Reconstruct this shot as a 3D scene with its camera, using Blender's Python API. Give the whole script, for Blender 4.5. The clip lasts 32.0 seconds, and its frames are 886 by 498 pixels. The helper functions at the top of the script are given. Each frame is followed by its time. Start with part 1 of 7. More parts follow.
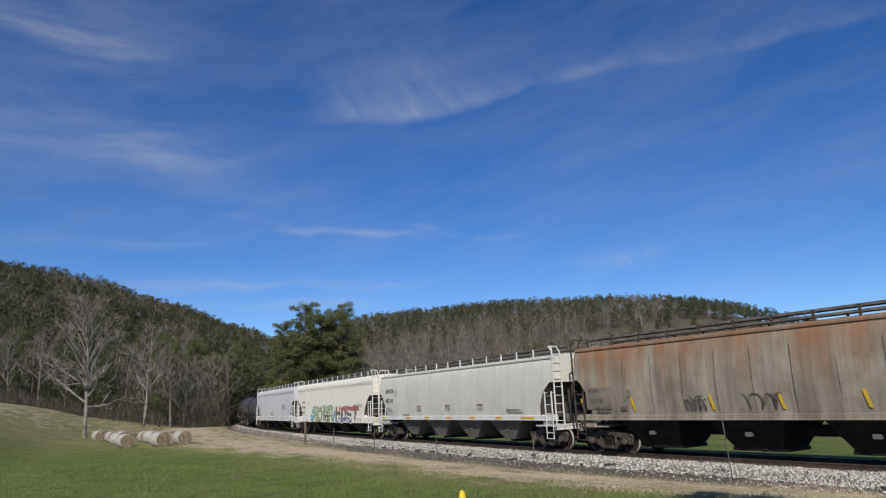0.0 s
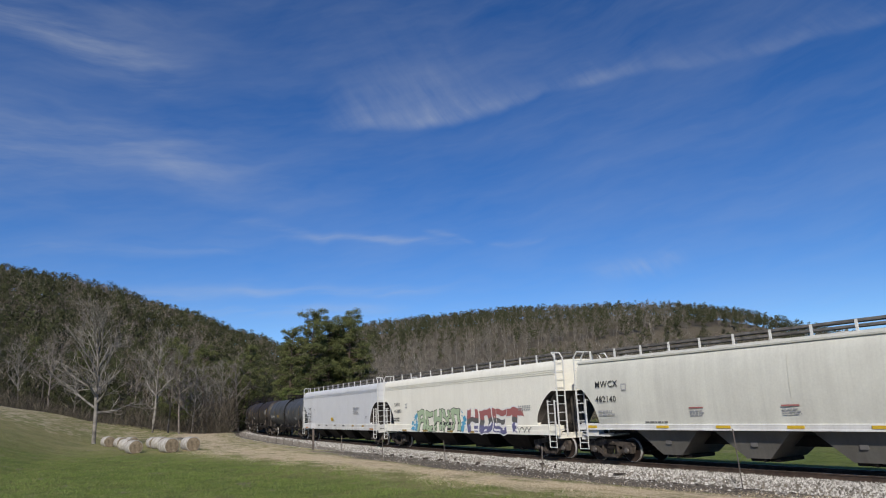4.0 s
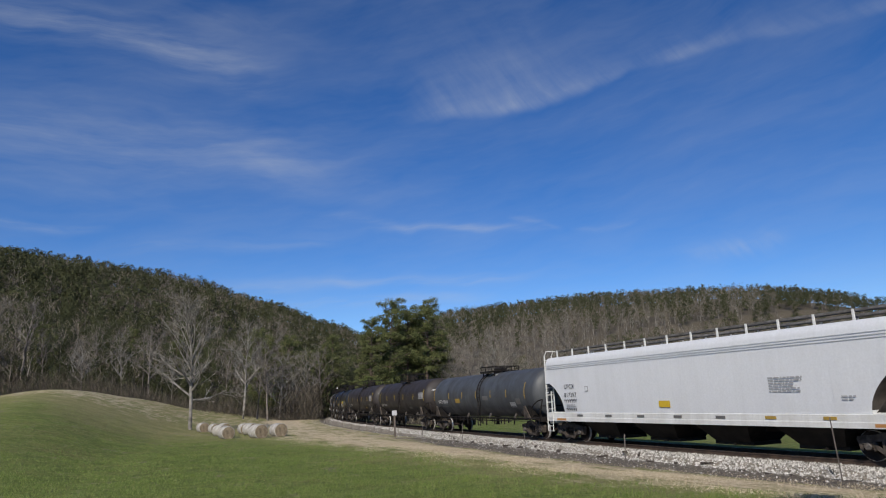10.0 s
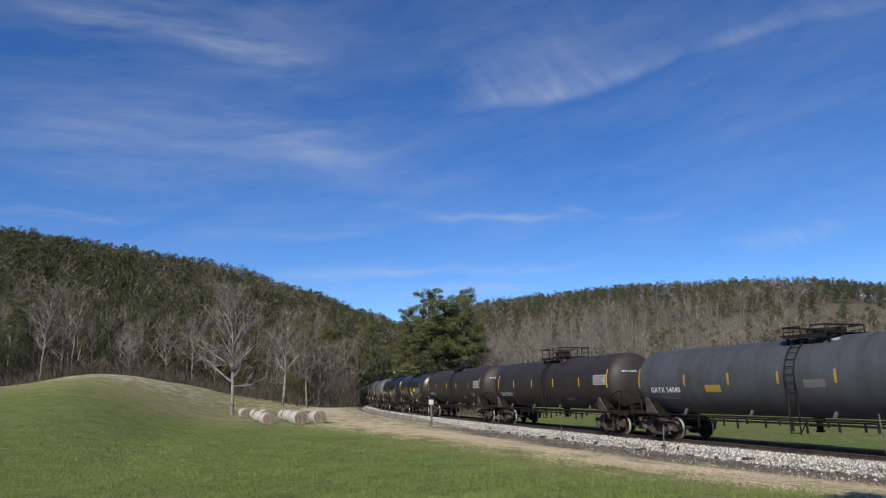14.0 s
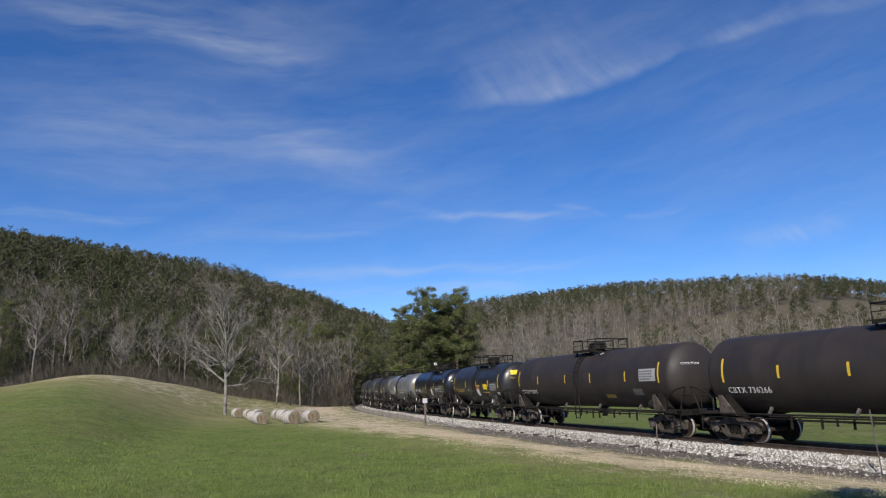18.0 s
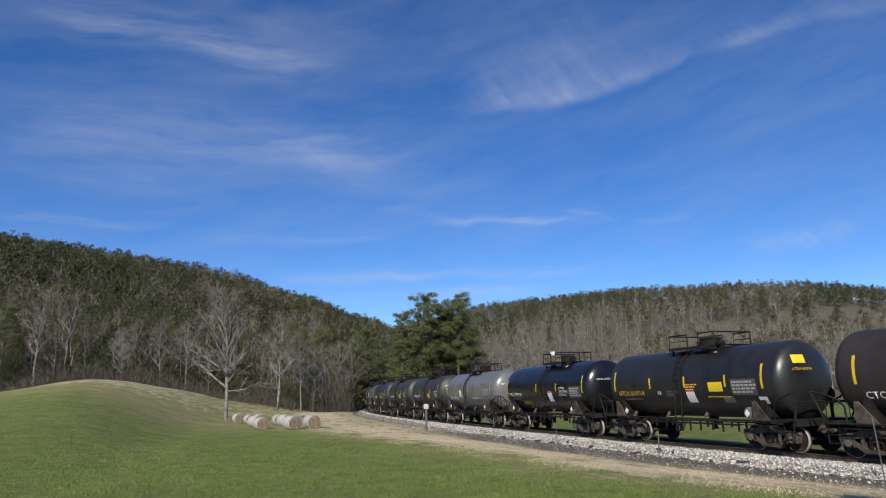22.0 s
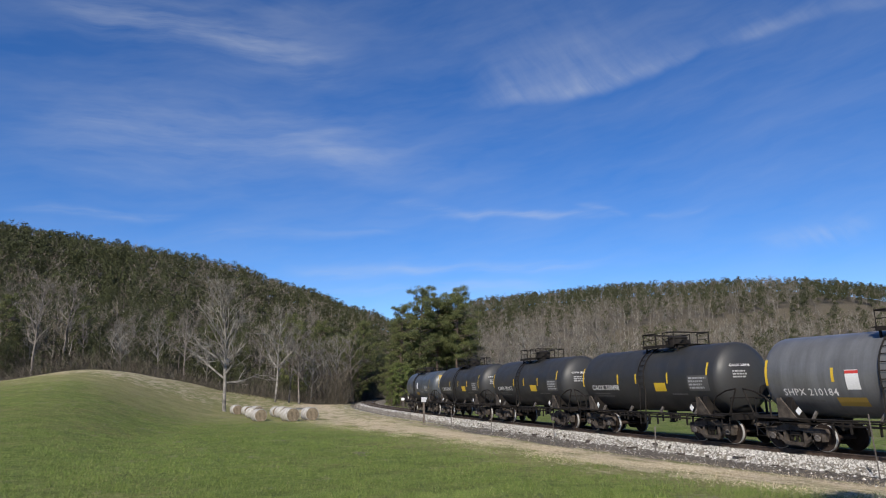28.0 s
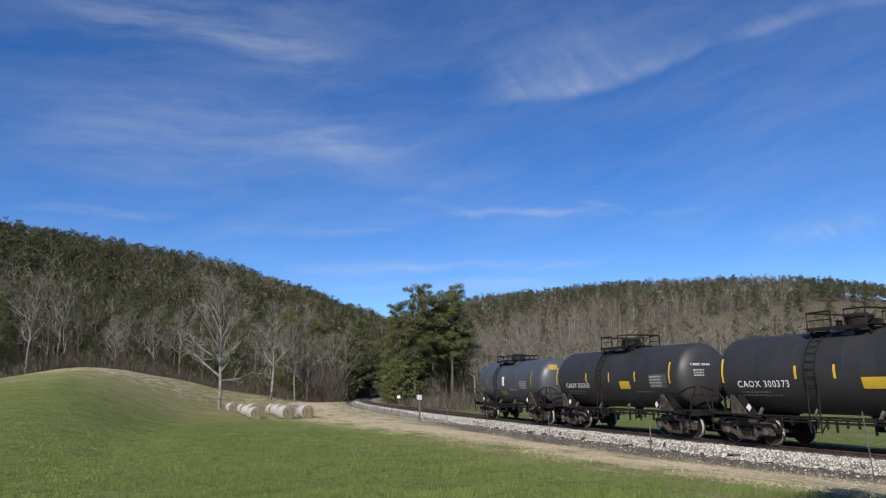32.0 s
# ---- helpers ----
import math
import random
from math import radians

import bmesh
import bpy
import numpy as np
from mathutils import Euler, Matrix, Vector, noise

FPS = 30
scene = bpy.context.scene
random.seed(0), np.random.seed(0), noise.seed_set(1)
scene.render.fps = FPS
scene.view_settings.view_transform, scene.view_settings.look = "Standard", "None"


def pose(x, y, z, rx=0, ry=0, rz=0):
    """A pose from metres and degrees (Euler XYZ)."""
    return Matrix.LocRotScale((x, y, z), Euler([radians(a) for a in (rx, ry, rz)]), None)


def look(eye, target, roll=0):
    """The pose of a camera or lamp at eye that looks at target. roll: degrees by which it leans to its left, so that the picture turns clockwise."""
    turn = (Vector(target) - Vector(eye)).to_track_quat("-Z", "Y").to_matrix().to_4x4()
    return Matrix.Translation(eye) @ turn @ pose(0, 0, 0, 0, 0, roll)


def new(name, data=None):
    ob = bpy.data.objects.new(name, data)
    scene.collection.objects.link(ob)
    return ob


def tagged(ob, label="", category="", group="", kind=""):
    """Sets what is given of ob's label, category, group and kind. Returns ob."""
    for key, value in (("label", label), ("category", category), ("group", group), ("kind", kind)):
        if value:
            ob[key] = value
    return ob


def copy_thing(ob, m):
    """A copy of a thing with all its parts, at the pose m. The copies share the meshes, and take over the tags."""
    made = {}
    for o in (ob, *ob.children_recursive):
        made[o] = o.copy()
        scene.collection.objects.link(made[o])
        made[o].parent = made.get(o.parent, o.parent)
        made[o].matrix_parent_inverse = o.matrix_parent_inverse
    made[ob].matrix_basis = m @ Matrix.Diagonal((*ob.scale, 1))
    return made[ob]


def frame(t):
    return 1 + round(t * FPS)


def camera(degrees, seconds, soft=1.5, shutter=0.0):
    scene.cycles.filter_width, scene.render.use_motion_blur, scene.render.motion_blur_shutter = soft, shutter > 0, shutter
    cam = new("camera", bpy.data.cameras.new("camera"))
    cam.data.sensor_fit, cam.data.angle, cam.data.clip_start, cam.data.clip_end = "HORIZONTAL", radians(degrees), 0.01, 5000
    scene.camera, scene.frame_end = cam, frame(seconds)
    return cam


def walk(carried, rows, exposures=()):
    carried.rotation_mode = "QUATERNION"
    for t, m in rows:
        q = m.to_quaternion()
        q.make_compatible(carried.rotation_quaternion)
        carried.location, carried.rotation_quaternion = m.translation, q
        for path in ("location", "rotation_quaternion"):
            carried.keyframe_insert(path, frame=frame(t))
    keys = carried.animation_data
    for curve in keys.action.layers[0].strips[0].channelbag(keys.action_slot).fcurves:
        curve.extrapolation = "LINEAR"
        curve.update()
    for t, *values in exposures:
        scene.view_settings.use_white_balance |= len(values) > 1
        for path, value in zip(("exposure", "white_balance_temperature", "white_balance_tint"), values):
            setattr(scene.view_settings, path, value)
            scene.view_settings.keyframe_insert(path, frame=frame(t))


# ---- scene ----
# ---------------------------------------------------------------- camera
PATH = [
    (0.0, 102.898, 2.256, -9.826),
    (0.5, 103.098, 2.025, -9.659),
    (1.0, 103.078, 1.763, -9.530),
    (1.5, 102.776, 1.506, -9.037),
    (2.0, 102.716, 1.292, -9.254),
    (2.5, 102.765, 1.417, -9.389),
    (3.0, 102.995, 1.822, -9.299),
    (3.5, 103.264, 2.045, -9.045),
    (5.5, 103.775, 1.815, -9.900),
    (6.0, 103.657, 1.961, -9.938),
    (6.5, 103.502, 1.918, -9.488),
    (7.0, 103.403, 1.933, -8.040),
    (7.5, 103.378, 1.724, -5.899),
    (8.0, 103.295, 1.486, -4.925),
    (8.5, 103.126, 1.666, -4.208),
    (9.0, 103.019, 1.891, -3.664),
    (9.5, 102.879, 1.924, -3.151),
    (10.0, 102.704, 2.019, -2.552),
    (10.5, 102.533, 1.925, -1.924),
    (11.0, 102.413, 1.829, -1.307),
    (11.5, 102.223, 1.895, -0.780),
    (12.0, 102.154, 1.944, -0.301),
    (12.5, 102.156, 1.601, 0.039),
    (13.0, 102.114, 1.445, 0.310),
    (13.5, 102.077, 1.153, 0.485),
    (14.0, 101.948, 1.131, 0.518),
    (14.5, 101.856, 1.141, 0.507),
    (16.5, 101.806, 0.977, 0.194),
    (17.0, 101.847, 1.002, 0.136),
    (17.5, 101.868, 1.214, 0.045),
    (18.0, 101.817, 1.486, -0.004),
    (18.5, 101.864, 1.035, -0.147),
    (19.0, 101.844, 0.936, -0.111),
    (19.5, 101.923, 0.926, -0.074),
    (20.0, 102.024, 1.005, 0.036),
    (20.5, 102.142, 1.289, 0.069),
    (21.0, 102.253, 1.278, 0.065),
    (21.5, 102.329, 1.302, 0.064),
    (22.0, 102.289, 1.328, 0.092),
    (22.5, 102.174, 1.199, -0.005),
    (23.0, 101.975, 1.205, 0.002),
    (23.5, 101.823, 1.268, -0.004),
    (24.0, 101.724, 1.227, 0.002),
    (24.5, 101.687, 0.990, -0.033),
    (25.0, 101.580, 1.006, 0.027),
    (25.5, 101.537, 0.902, -0.011),
    (27.5, 101.718, 0.853, -0.047),
    (28.0, 101.739, 0.810, -0.098),
    (28.5, 101.693, 0.788, -0.148),
    (29.0, 101.577, 1.022, -0.124),
    (29.5, 101.554, 1.022, -0.170),
    (30.0, 101.550, 0.790, -0.296),
    (30.5, 101.556, 0.705, -0.377),
    (31.0, 101.536, 0.626, -0.449),
    (31.5, 101.516, 0.638, -0.482),
    (32.0, 101.547, 0.822, -0.452),
]

cam = camera(67.2, 32.0, soft=1.1)
walk(cam, [(t, pose(-0.012 if t in (2.0, 2.5) else 0, 0, 2.25 if t < 2.6 else 2.295, a, b, c)) for t, a, b, c in PATH], exposures=[(0.0, -0.07), (9.0, -0.11), (13.0, 0.13), (20.0, 0.20), (32.0, 0.22)])

# ---------------------------------------------------------------- sky and sun
SUN_AZ, SUN_EL = 196.0, 34.0          # compass bearing from +y, clockwise; height


def make_sky():
    world = bpy.data.worlds.new("world")
    scene.world = world
    world.use_nodes = True
    nt = world.node_tree
    sky = nt.nodes.new("ShaderNodeTexSky")
    sky.sky_type, sky.sun_disc = "NISHITA", False
    sky.sun_elevation, sky.sun_rotation = radians(SUN_EL), radians(SUN_AZ)
    sky.air_density, sky.dust_density, sky.ozone_density, sky.altitude = 1.0, 0.0, 4.5, 2200
    bg = nt.nodes["Background"]
    bg.inputs["Strength"].default_value = 0.116
    hs = nt.nodes.new("ShaderNodeHueSaturation")
    hs.inputs["Saturation"].default_value = 1.22
    hs.inputs["Hue"].default_value = 0.509
    nt.links.new(sky.outputs[0], hs.inputs["Color"])
    nt.links.new(hs.outputs[0], bg.inputs["Color"])
    lamp = bpy.data.lights.new("sun", "SUN")
    lamp.energy, lamp.angle, lamp.color = 4.8, radians(0.53), (1.0, 0.93, 0.82)
    sun = new("sun", lamp)
    a, e = radians(SUN_AZ), radians(SUN_EL)
    to_sun = Vector((math.sin(a) * math.cos(e), math.cos(a) * math.cos(e), math.sin(e)))
    sun.matrix_basis = look(to_sun * 100, (0, 0, 0))


make_sky()


# ---------------------------------------------------------------- materials
def N(nt, kind, **values):
    n = nt.nodes.new(kind)
    for k, v in values.items():
        if k in n.inputs:
            n.inputs[k].default_value = v
    return n


def ramp(nt, src, stops):
    r = nt.nodes.new("ShaderNodeValToRGB")
    while len(r.color_ramp.elements) < len(stops):
        r.color_ramp.elements.new(0.5)
    for el, (pos, col) in zip(r.color_ramp.elements, stops):
        el.position = pos
        el.color = (*col, 1) if len(col) == 3 else col
    nt.links.new(src, r.inputs[0])
    return r.outputs[0]


def mixc(nt, fac, a, b, mode="MIX"):
    m = nt.nodes.new("ShaderNodeMix")
    m.data_type, m.blend_type = "RGBA", mode
    for sock, v in ((m.inputs[0], fac), (m.inputs[6], a), (m.inputs[7], b)):
        if isinstance(v, bpy.types.NodeSocket):
            nt.links.new(v, sock)
        elif isinstance(v, (int, float)):
            sock.default_value = v
        else:
            sock.default_value = (*v, 1)
    return m.outputs[2]


def math2(nt, op, a, b=0.0, c=0.0):
    m = nt.nodes.new("ShaderNodeMath")
    m.operation = op
    for sock, v in zip(m.inputs, (a, b, c)):
        if isinstance(v, bpy.types.NodeSocket):
            nt.links.new(v, sock)
        else:
            sock.default_value = v
    return m.outputs[0]


def noise_of(nt, vec, scale, detail=4.0, rough=0.55, stretch=None):
    if stretch:
        mp = nt.nodes.new("ShaderNodeMapping")
        mp.inputs["Scale"].default_value = stretch
        nt.links.new(vec, mp.inputs["Vector"])
        vec = mp.outputs[0]
    n = N(nt, "ShaderNodeTexNoise", Scale=scale, Detail=detail, Roughness=rough)
    nt.links.new(vec, n.inputs["Vector"])
    return n.outputs["Fac"]


def base_mat(name, rough=0.6, metal=0.0, spec=0.5):
    m = bpy.data.materials.new(name)
    m.use_nodes = True
    nt = m.node_tree
    b = nt.nodes["Principled BSDF"]
    b.inputs["Roughness"].default_value = rough
    b.inputs["Metallic"].default_value = metal
    b.inputs["Specular IOR Level"].default_value = spec
    co = nt.nodes.new("ShaderNodeTexCoord")
    return m, nt, b, co


def bump(nt, b, height, strength, dist):
    bp = N(nt, "ShaderNodeBump", Strength=strength, Distance=dist)
    nt.links.new(height, bp.inputs["Height"])
    nt.links.new(bp.outputs[0], b.inputs["Normal"])


def worn(name, col, col2, scale=3.0, rough=0.6, metal=0.0, grain=30.0, rel=0.15, spec=0.5):
    """A surface of one stuff: two tones in patches, fine grain, slight relief."""
    m, nt, b, co = base_mat(name, rough, metal, spec)
    v = co.outputs["Object"]
    big = noise_of(nt, v, scale, 5)
    fine = noise_of(nt, v, grain, 3)
    c = ramp(nt, big, [(0.35, col), (0.7, col2)])
    c = mixc(nt, 0.25, c, ramp(nt, fine, [(0.3, (0.3, 0.3, 0.3)), (0.7, (1, 1, 1))]), "MULTIPLY")
    nt.links.new(c, b.inputs["Base Color"])
    bump(nt, b, fine, rel, 0.01)
    return m


def paint(name, col, dirt, dirt_amount=0.35, rough=0.5, rust=None, rust_amount=0.0, spec=0.5):
    """Weathered car paint: dust patches, vertical run-off streaks, grime, optional rust."""
    m, nt, b, co = base_mat(name, rough, 0.0, spec)
    v = co.outputs["Object"]
    streak = noise_of(nt, v, 1.0, 5, 0.6, (2.6, 0.3, 0.22))
    thin = noise_of(nt, v, 1.0, 4, 0.6, (9.0, 1.0, 0.35))
    patch = noise_of(nt, v, 0.9, 5)
    fine = noise_of(nt, v, 14, 4)
    d1 = ramp(nt, streak, [(0.42, (0, 0, 0)), (0.72, (1, 1, 1))])
    d2 = ramp(nt, patch, [(0.4, (0, 0, 0)), (0.75, (1, 1, 1))])
    d3 = ramp(nt, thin, [(0.55, (0, 0, 0)), (0.72, (1, 1, 1))])
    c = mixc(nt, math2(nt, "MULTIPLY", d1, dirt_amount), col, dirt)
    c = mixc(nt, math2(nt, "MULTIPLY", d2, dirt_amount * 0.7), c, dirt)
    c = mixc(nt, math2(nt, "MULTIPLY", d3, dirt_amount * 0.22), c, tuple(x * 0.5 for x in dirt))
    if rust:
        sep = nt.nodes.new("ShaderNodeSeparateXYZ")
        nt.links.new(v, sep.inputs[0])
        up = math2(nt, "MULTIPLY_ADD", sep.outputs[2], 0.33, -0.75)
        run = noise_of(nt, v, 1.0, 6, 0.6, (1.5, 0.3, 0.14))
        r = ramp(nt, math2(nt, "ADD", math2(nt, "MULTIPLY", up, 0.5), run), [(0.6, (0, 0, 0)), (0.85, (1, 1, 1))])
        c = mixc(nt, math2(nt, "MULTIPLY", r, rust_amount), c, rust)
        spots = ramp(nt, noise_of(nt, v, 2.2, 6, 0.7), [(0.58, (0, 0, 0)), (0.7, (1, 1, 1))])
        c = mixc(nt, math2(nt, "MULTIPLY", spots, rust_amount * 0.6), c, tuple(x * 0.55 for x in rust))
    c = mixc(nt, 0.16, c, ramp(nt, fine, [(0.3, (0.45, 0.45, 0.45)), (0.7, (1, 1, 1))]), "MULTIPLY")
    nt.links.new(c, b.inputs["Base Color"])
    rr = ramp(nt, patch, [(0.3, (rough * 0.8,) * 3), (0.75, (min(1, rough * 1.3),) * 3)])
    nt.links.new(rr, b.inputs["Roughness"])
    bump(nt, b, fine, 0.08, 0.01)
    return m


def plain(name, col, rough=0.6):
    m, nt, b, co = base_mat(name, rough)
    fine = noise_of(nt, co.outputs["Object"], 25, 3)
    nt.links.new(mixc(nt, 0.3, col, ramp(nt, fine, [(0.3, (0.5, 0.5, 0.5)), (0.7, (1, 1, 1))]), "MULTIPLY"), b.inputs["Base Color"])
    return m


def ground_material():
    m, nt, b, co = base_mat("ground_cover", 0.9, 0, 0.15)
    v = co.outputs["Object"]
    att = nt.nodes.new("ShaderNodeAttribute")
    att.attribute_name = "cover"
    sep = nt.nodes.new("ShaderNodeSeparateColor")
    nt.links.new(att.outputs["Color"], sep.inputs[0])
    big = noise_of(nt, v, 0.06, 5)
    mid = noise_of(nt, v, 0.5, 6, 0.65)
    fine = noise_of(nt, v, 7.0, 6, 0.7)
    blades = noise_of(nt, v, 30.0, 3, 0.7)
    green = ramp(nt, fine, [(0.25, (0.082, 0.122, 0.024)), (0.5, (0.172, 0.222, 0.05)), (0.8, (0.29, 0.33, 0.098))])
    olive = ramp(nt, fine, [(0.25, (0.15, 0.145, 0.05)), (0.55, (0.25, 0.235, 0.09)), (0.8, (0.37, 0.33, 0.155))])
    patchy = noise_of(nt, v, 0.22, 6, 0.7)
    grass = mixc(nt, ramp(nt, math2(nt, "ADD", math2(nt, "MULTIPLY", big, 0.45), math2(nt, "MULTIPLY", patchy, 0.55)), [(0.46, (0, 0, 0)), (0.64, (0.9, 0.9, 0.9))]), green, olive)
    tuft = noise_of(nt, v, 2.2, 5, 0.75)
    grass = mixc(nt, 0.75, grass, ramp(nt, tuft, [(0.36, (0.42, 0.46, 0.36)), (0.58, (1.0, 1.0, 1.0))]), "MULTIPLY")
    grass = mixc(nt, 0.5, grass, ramp(nt, mid, [(0.38, (0.55, 0.6, 0.5)), (0.6, (1.0, 1.0, 1.0))]), "MULTIPLY")
    straw = ramp(nt, fine, [(0.25, (0.30, 0.225, 0.13)), (0.5, (0.58, 0.475, 0.315)), (0.75, (0.80, 0.69, 0.505))])
    dirt = ramp(nt, fine, [(0.3, (0.05, 0.04, 0.031)), (0.5, (0.12, 0.10, 0.08)), (0.75, (0.28, 0.245, 0.205))])
    grit = ramp(nt, noise_of(nt, v, 19.0, 3, 0.6), [(0.56, (0, 0, 0)), (0.64, (1, 1, 1))])
    dirt = mixc(nt, math2(nt, "MULTIPLY", grit, 0.5), dirt, (0.40, 0.37, 0.32))
    litter = ramp(nt, fine, [(0.2, (0.05, 0.042, 0.03)), (0.55, (0.105, 0.09, 0.068)), (0.8, (0.175, 0.152, 0.118))])
    ln = nt.nodes.new("ShaderNodeAttribute")
    ln.attribute_name = "line"
    drawn = noise_of(nt, ln.outputs["Vector"], 1.0, 5, 0.65, (0.22, 1.3, 1.0))
    wob = math2(nt, "ADD", math2(nt, "MULTIPLY_ADD", mid, 1.5, -0.75), math2(nt, "MULTIPLY_ADD", fine, 0.9, -0.45))
    wob = math2(nt, "ADD", wob, math2(nt, "MULTIPLY_ADD", drawn, 1.9, -0.95))

    def edge(ch, lo=0.3, hi=0.75):
        return ramp(nt, math2(nt, "ADD", ch, wob), [(lo, (0, 0, 0)), (hi, (1, 1, 1))])
    sere = ramp(nt, fine, [(0.25, (0.19, 0.165, 0.07)), (0.5, (0.33, 0.285, 0.135)), (0.8, (0.46, 0.40, 0.22))])
    dry = math2(nt, "MULTIPLY", att.outputs["Alpha"], ramp(nt, math2(nt, "ADD", math2(nt, "MULTIPLY", mid, 0.5), math2(nt, "MULTIPLY", patchy, 0.5)), [(0.36, (0.35, 0.35, 0.35)), (0.62, (1, 1, 1))]))
    grass = mixc(nt, dry, grass, sere)
    c = mixc(nt, edge(sep.outputs[0]), grass, straw)
    c = mixc(nt, edge(sep.outputs[1], 0.35, 0.7), c, dirt)
    c = mixc(nt, edge(sep.outputs[2]), c, litter)
    c = mixc(nt, 0.25, c, ramp(nt, blades, [(0.3, (0.35, 0.35, 0.35)), (0.65, (1, 1, 1))]), "MULTIPLY")
    nt.links.new(c, b.inputs["Base Color"])
    bump(nt, b, math2(nt, "ADD", fine, math2(nt, "MULTIPLY", blades, 0.6)), 0.7, 0.12)
    return m


def island_mat(name, stops, rough=0.8, trans=0.0, spec=0.2):
    """Tone by piece (random per island), for leaves, stones, blades."""
    m, nt, b, co = base_mat(name, rough, 0, spec)
    geo = nt.nodes.new("ShaderNodeNewGeometry")
    c = ramp(nt, geo.outputs["Random Per Island"], stops)
    big = noise_of(nt, co.outputs["Object"], 0.12, 3)
    c = mixc(nt, 0.5, c, ramp(nt, big, [(0.35, (0.55, 0.55, 0.55)), (0.65, (1, 1, 1))]), "MULTIPLY")
    nt.links.new(c, b.inputs["Base Color"])
    return m


M_GROUND = ground_material()
M_BALLAST = island_mat("crushed_limestone", [(0.0, (0.10, 0.09, 0.075)), (0.25, (0.26, 0.24, 0.21)), (0.6, (0.50, 0.475, 0.43)), (1.0, (0.78, 0.755, 0.70))])
M_BED = worn("ballast_bed", (0.14, 0.118, 0.09), (0.27, 0.235, 0.185), 2.5, 0.95, 0, 18, 0.8)
M_RAIL = worn("rusty_rail", (0.05, 0.034, 0.025), (0.105, 0.07, 0.05), 4, 0.7, 0.3)
M_RAILTOP = worn("polished_rail_head", (0.25, 0.22, 0.2), (0.4, 0.37, 0.34), 4, 0.5, 0.6)
M_TIE = worn("creosoted_wood", (0.035, 0.026, 0.02), (0.09, 0.07, 0.055), 3, 0.9)
M_POST = worn("weathered_post", (0.07, 0.055, 0.045), (0.16, 0.13, 0.11), 4, 0.9)
M_STAKE = worn("rusty_stake", (0.10, 0.085, 0.075), (0.2, 0.17, 0.15), 4, 0.8, 0.2)
M_SIGN = plain("sign_face", (0.42, 0.42, 0.43), 0.5)
M_BLACK = worn("black_underframe", (0.009, 0.008, 0.0075), (0.026, 0.021, 0.018), 2, 0.75, spec=0.2)
M_TRUCK = worn("truck_iron", (0.03, 0.025, 0.021), (0.115, 0.094, 0.078), 4, 0.85, spec=0.2)
M_WHEEL = worn("wheel_iron", (0.02, 0.014, 0.011), (0.05, 0.035, 0.028), 3, 0.8, 0.0, spec=0.2)
M_CAP = worn("bearing_cap_iron", (0.06, 0.053, 0.047), (0.17, 0.15, 0.135), 8, 0.7)
M_TREAD = worn("polished_tread", (0.42, 0.41, 0.40), (0.6, 0.59, 0.57), 4, 0.5, 0.3)
M_GRATE = worn("galvanised_grating", (0.10, 0.092, 0.083), (0.22, 0.205, 0.19), 4, 0.7, 0.3)
M_YELLOW = plain("reflective_yellow", (0.60, 0.40, 0.03), 0.45)
M_LEMON = plain("yellow_panel", (0.75, 0.55, 0.02), 0.45)
M_MUSTARD = plain("faded_yellow", (0.34, 0.22, 0.04), 0.6)
M_WHITE = plain("white_paint", (0.75, 0.74, 0.72), 0.5)
M_PALE = plain("pale_stencil", (0.34, 0.34, 0.34), 0.6)
M_DIM = plain("dim_stencil", (0.13, 0.125, 0.12), 0.6)
M_PLATE = plain("faded_data_panel", (0.075, 0.073, 0.07), 0.65)
M_INK = plain("black_stencil", (0.02, 0.02, 0.022), 0.6)
M_GOLD = plain("gold_stencil", (0.62, 0.40, 0.05), 0.5)
M_RED = plain("red_band", (0.55, 0.05, 0.04), 0.5)
M_ORANGE = plain("orange_wood", (0.42, 0.20, 0.06), 0.7)

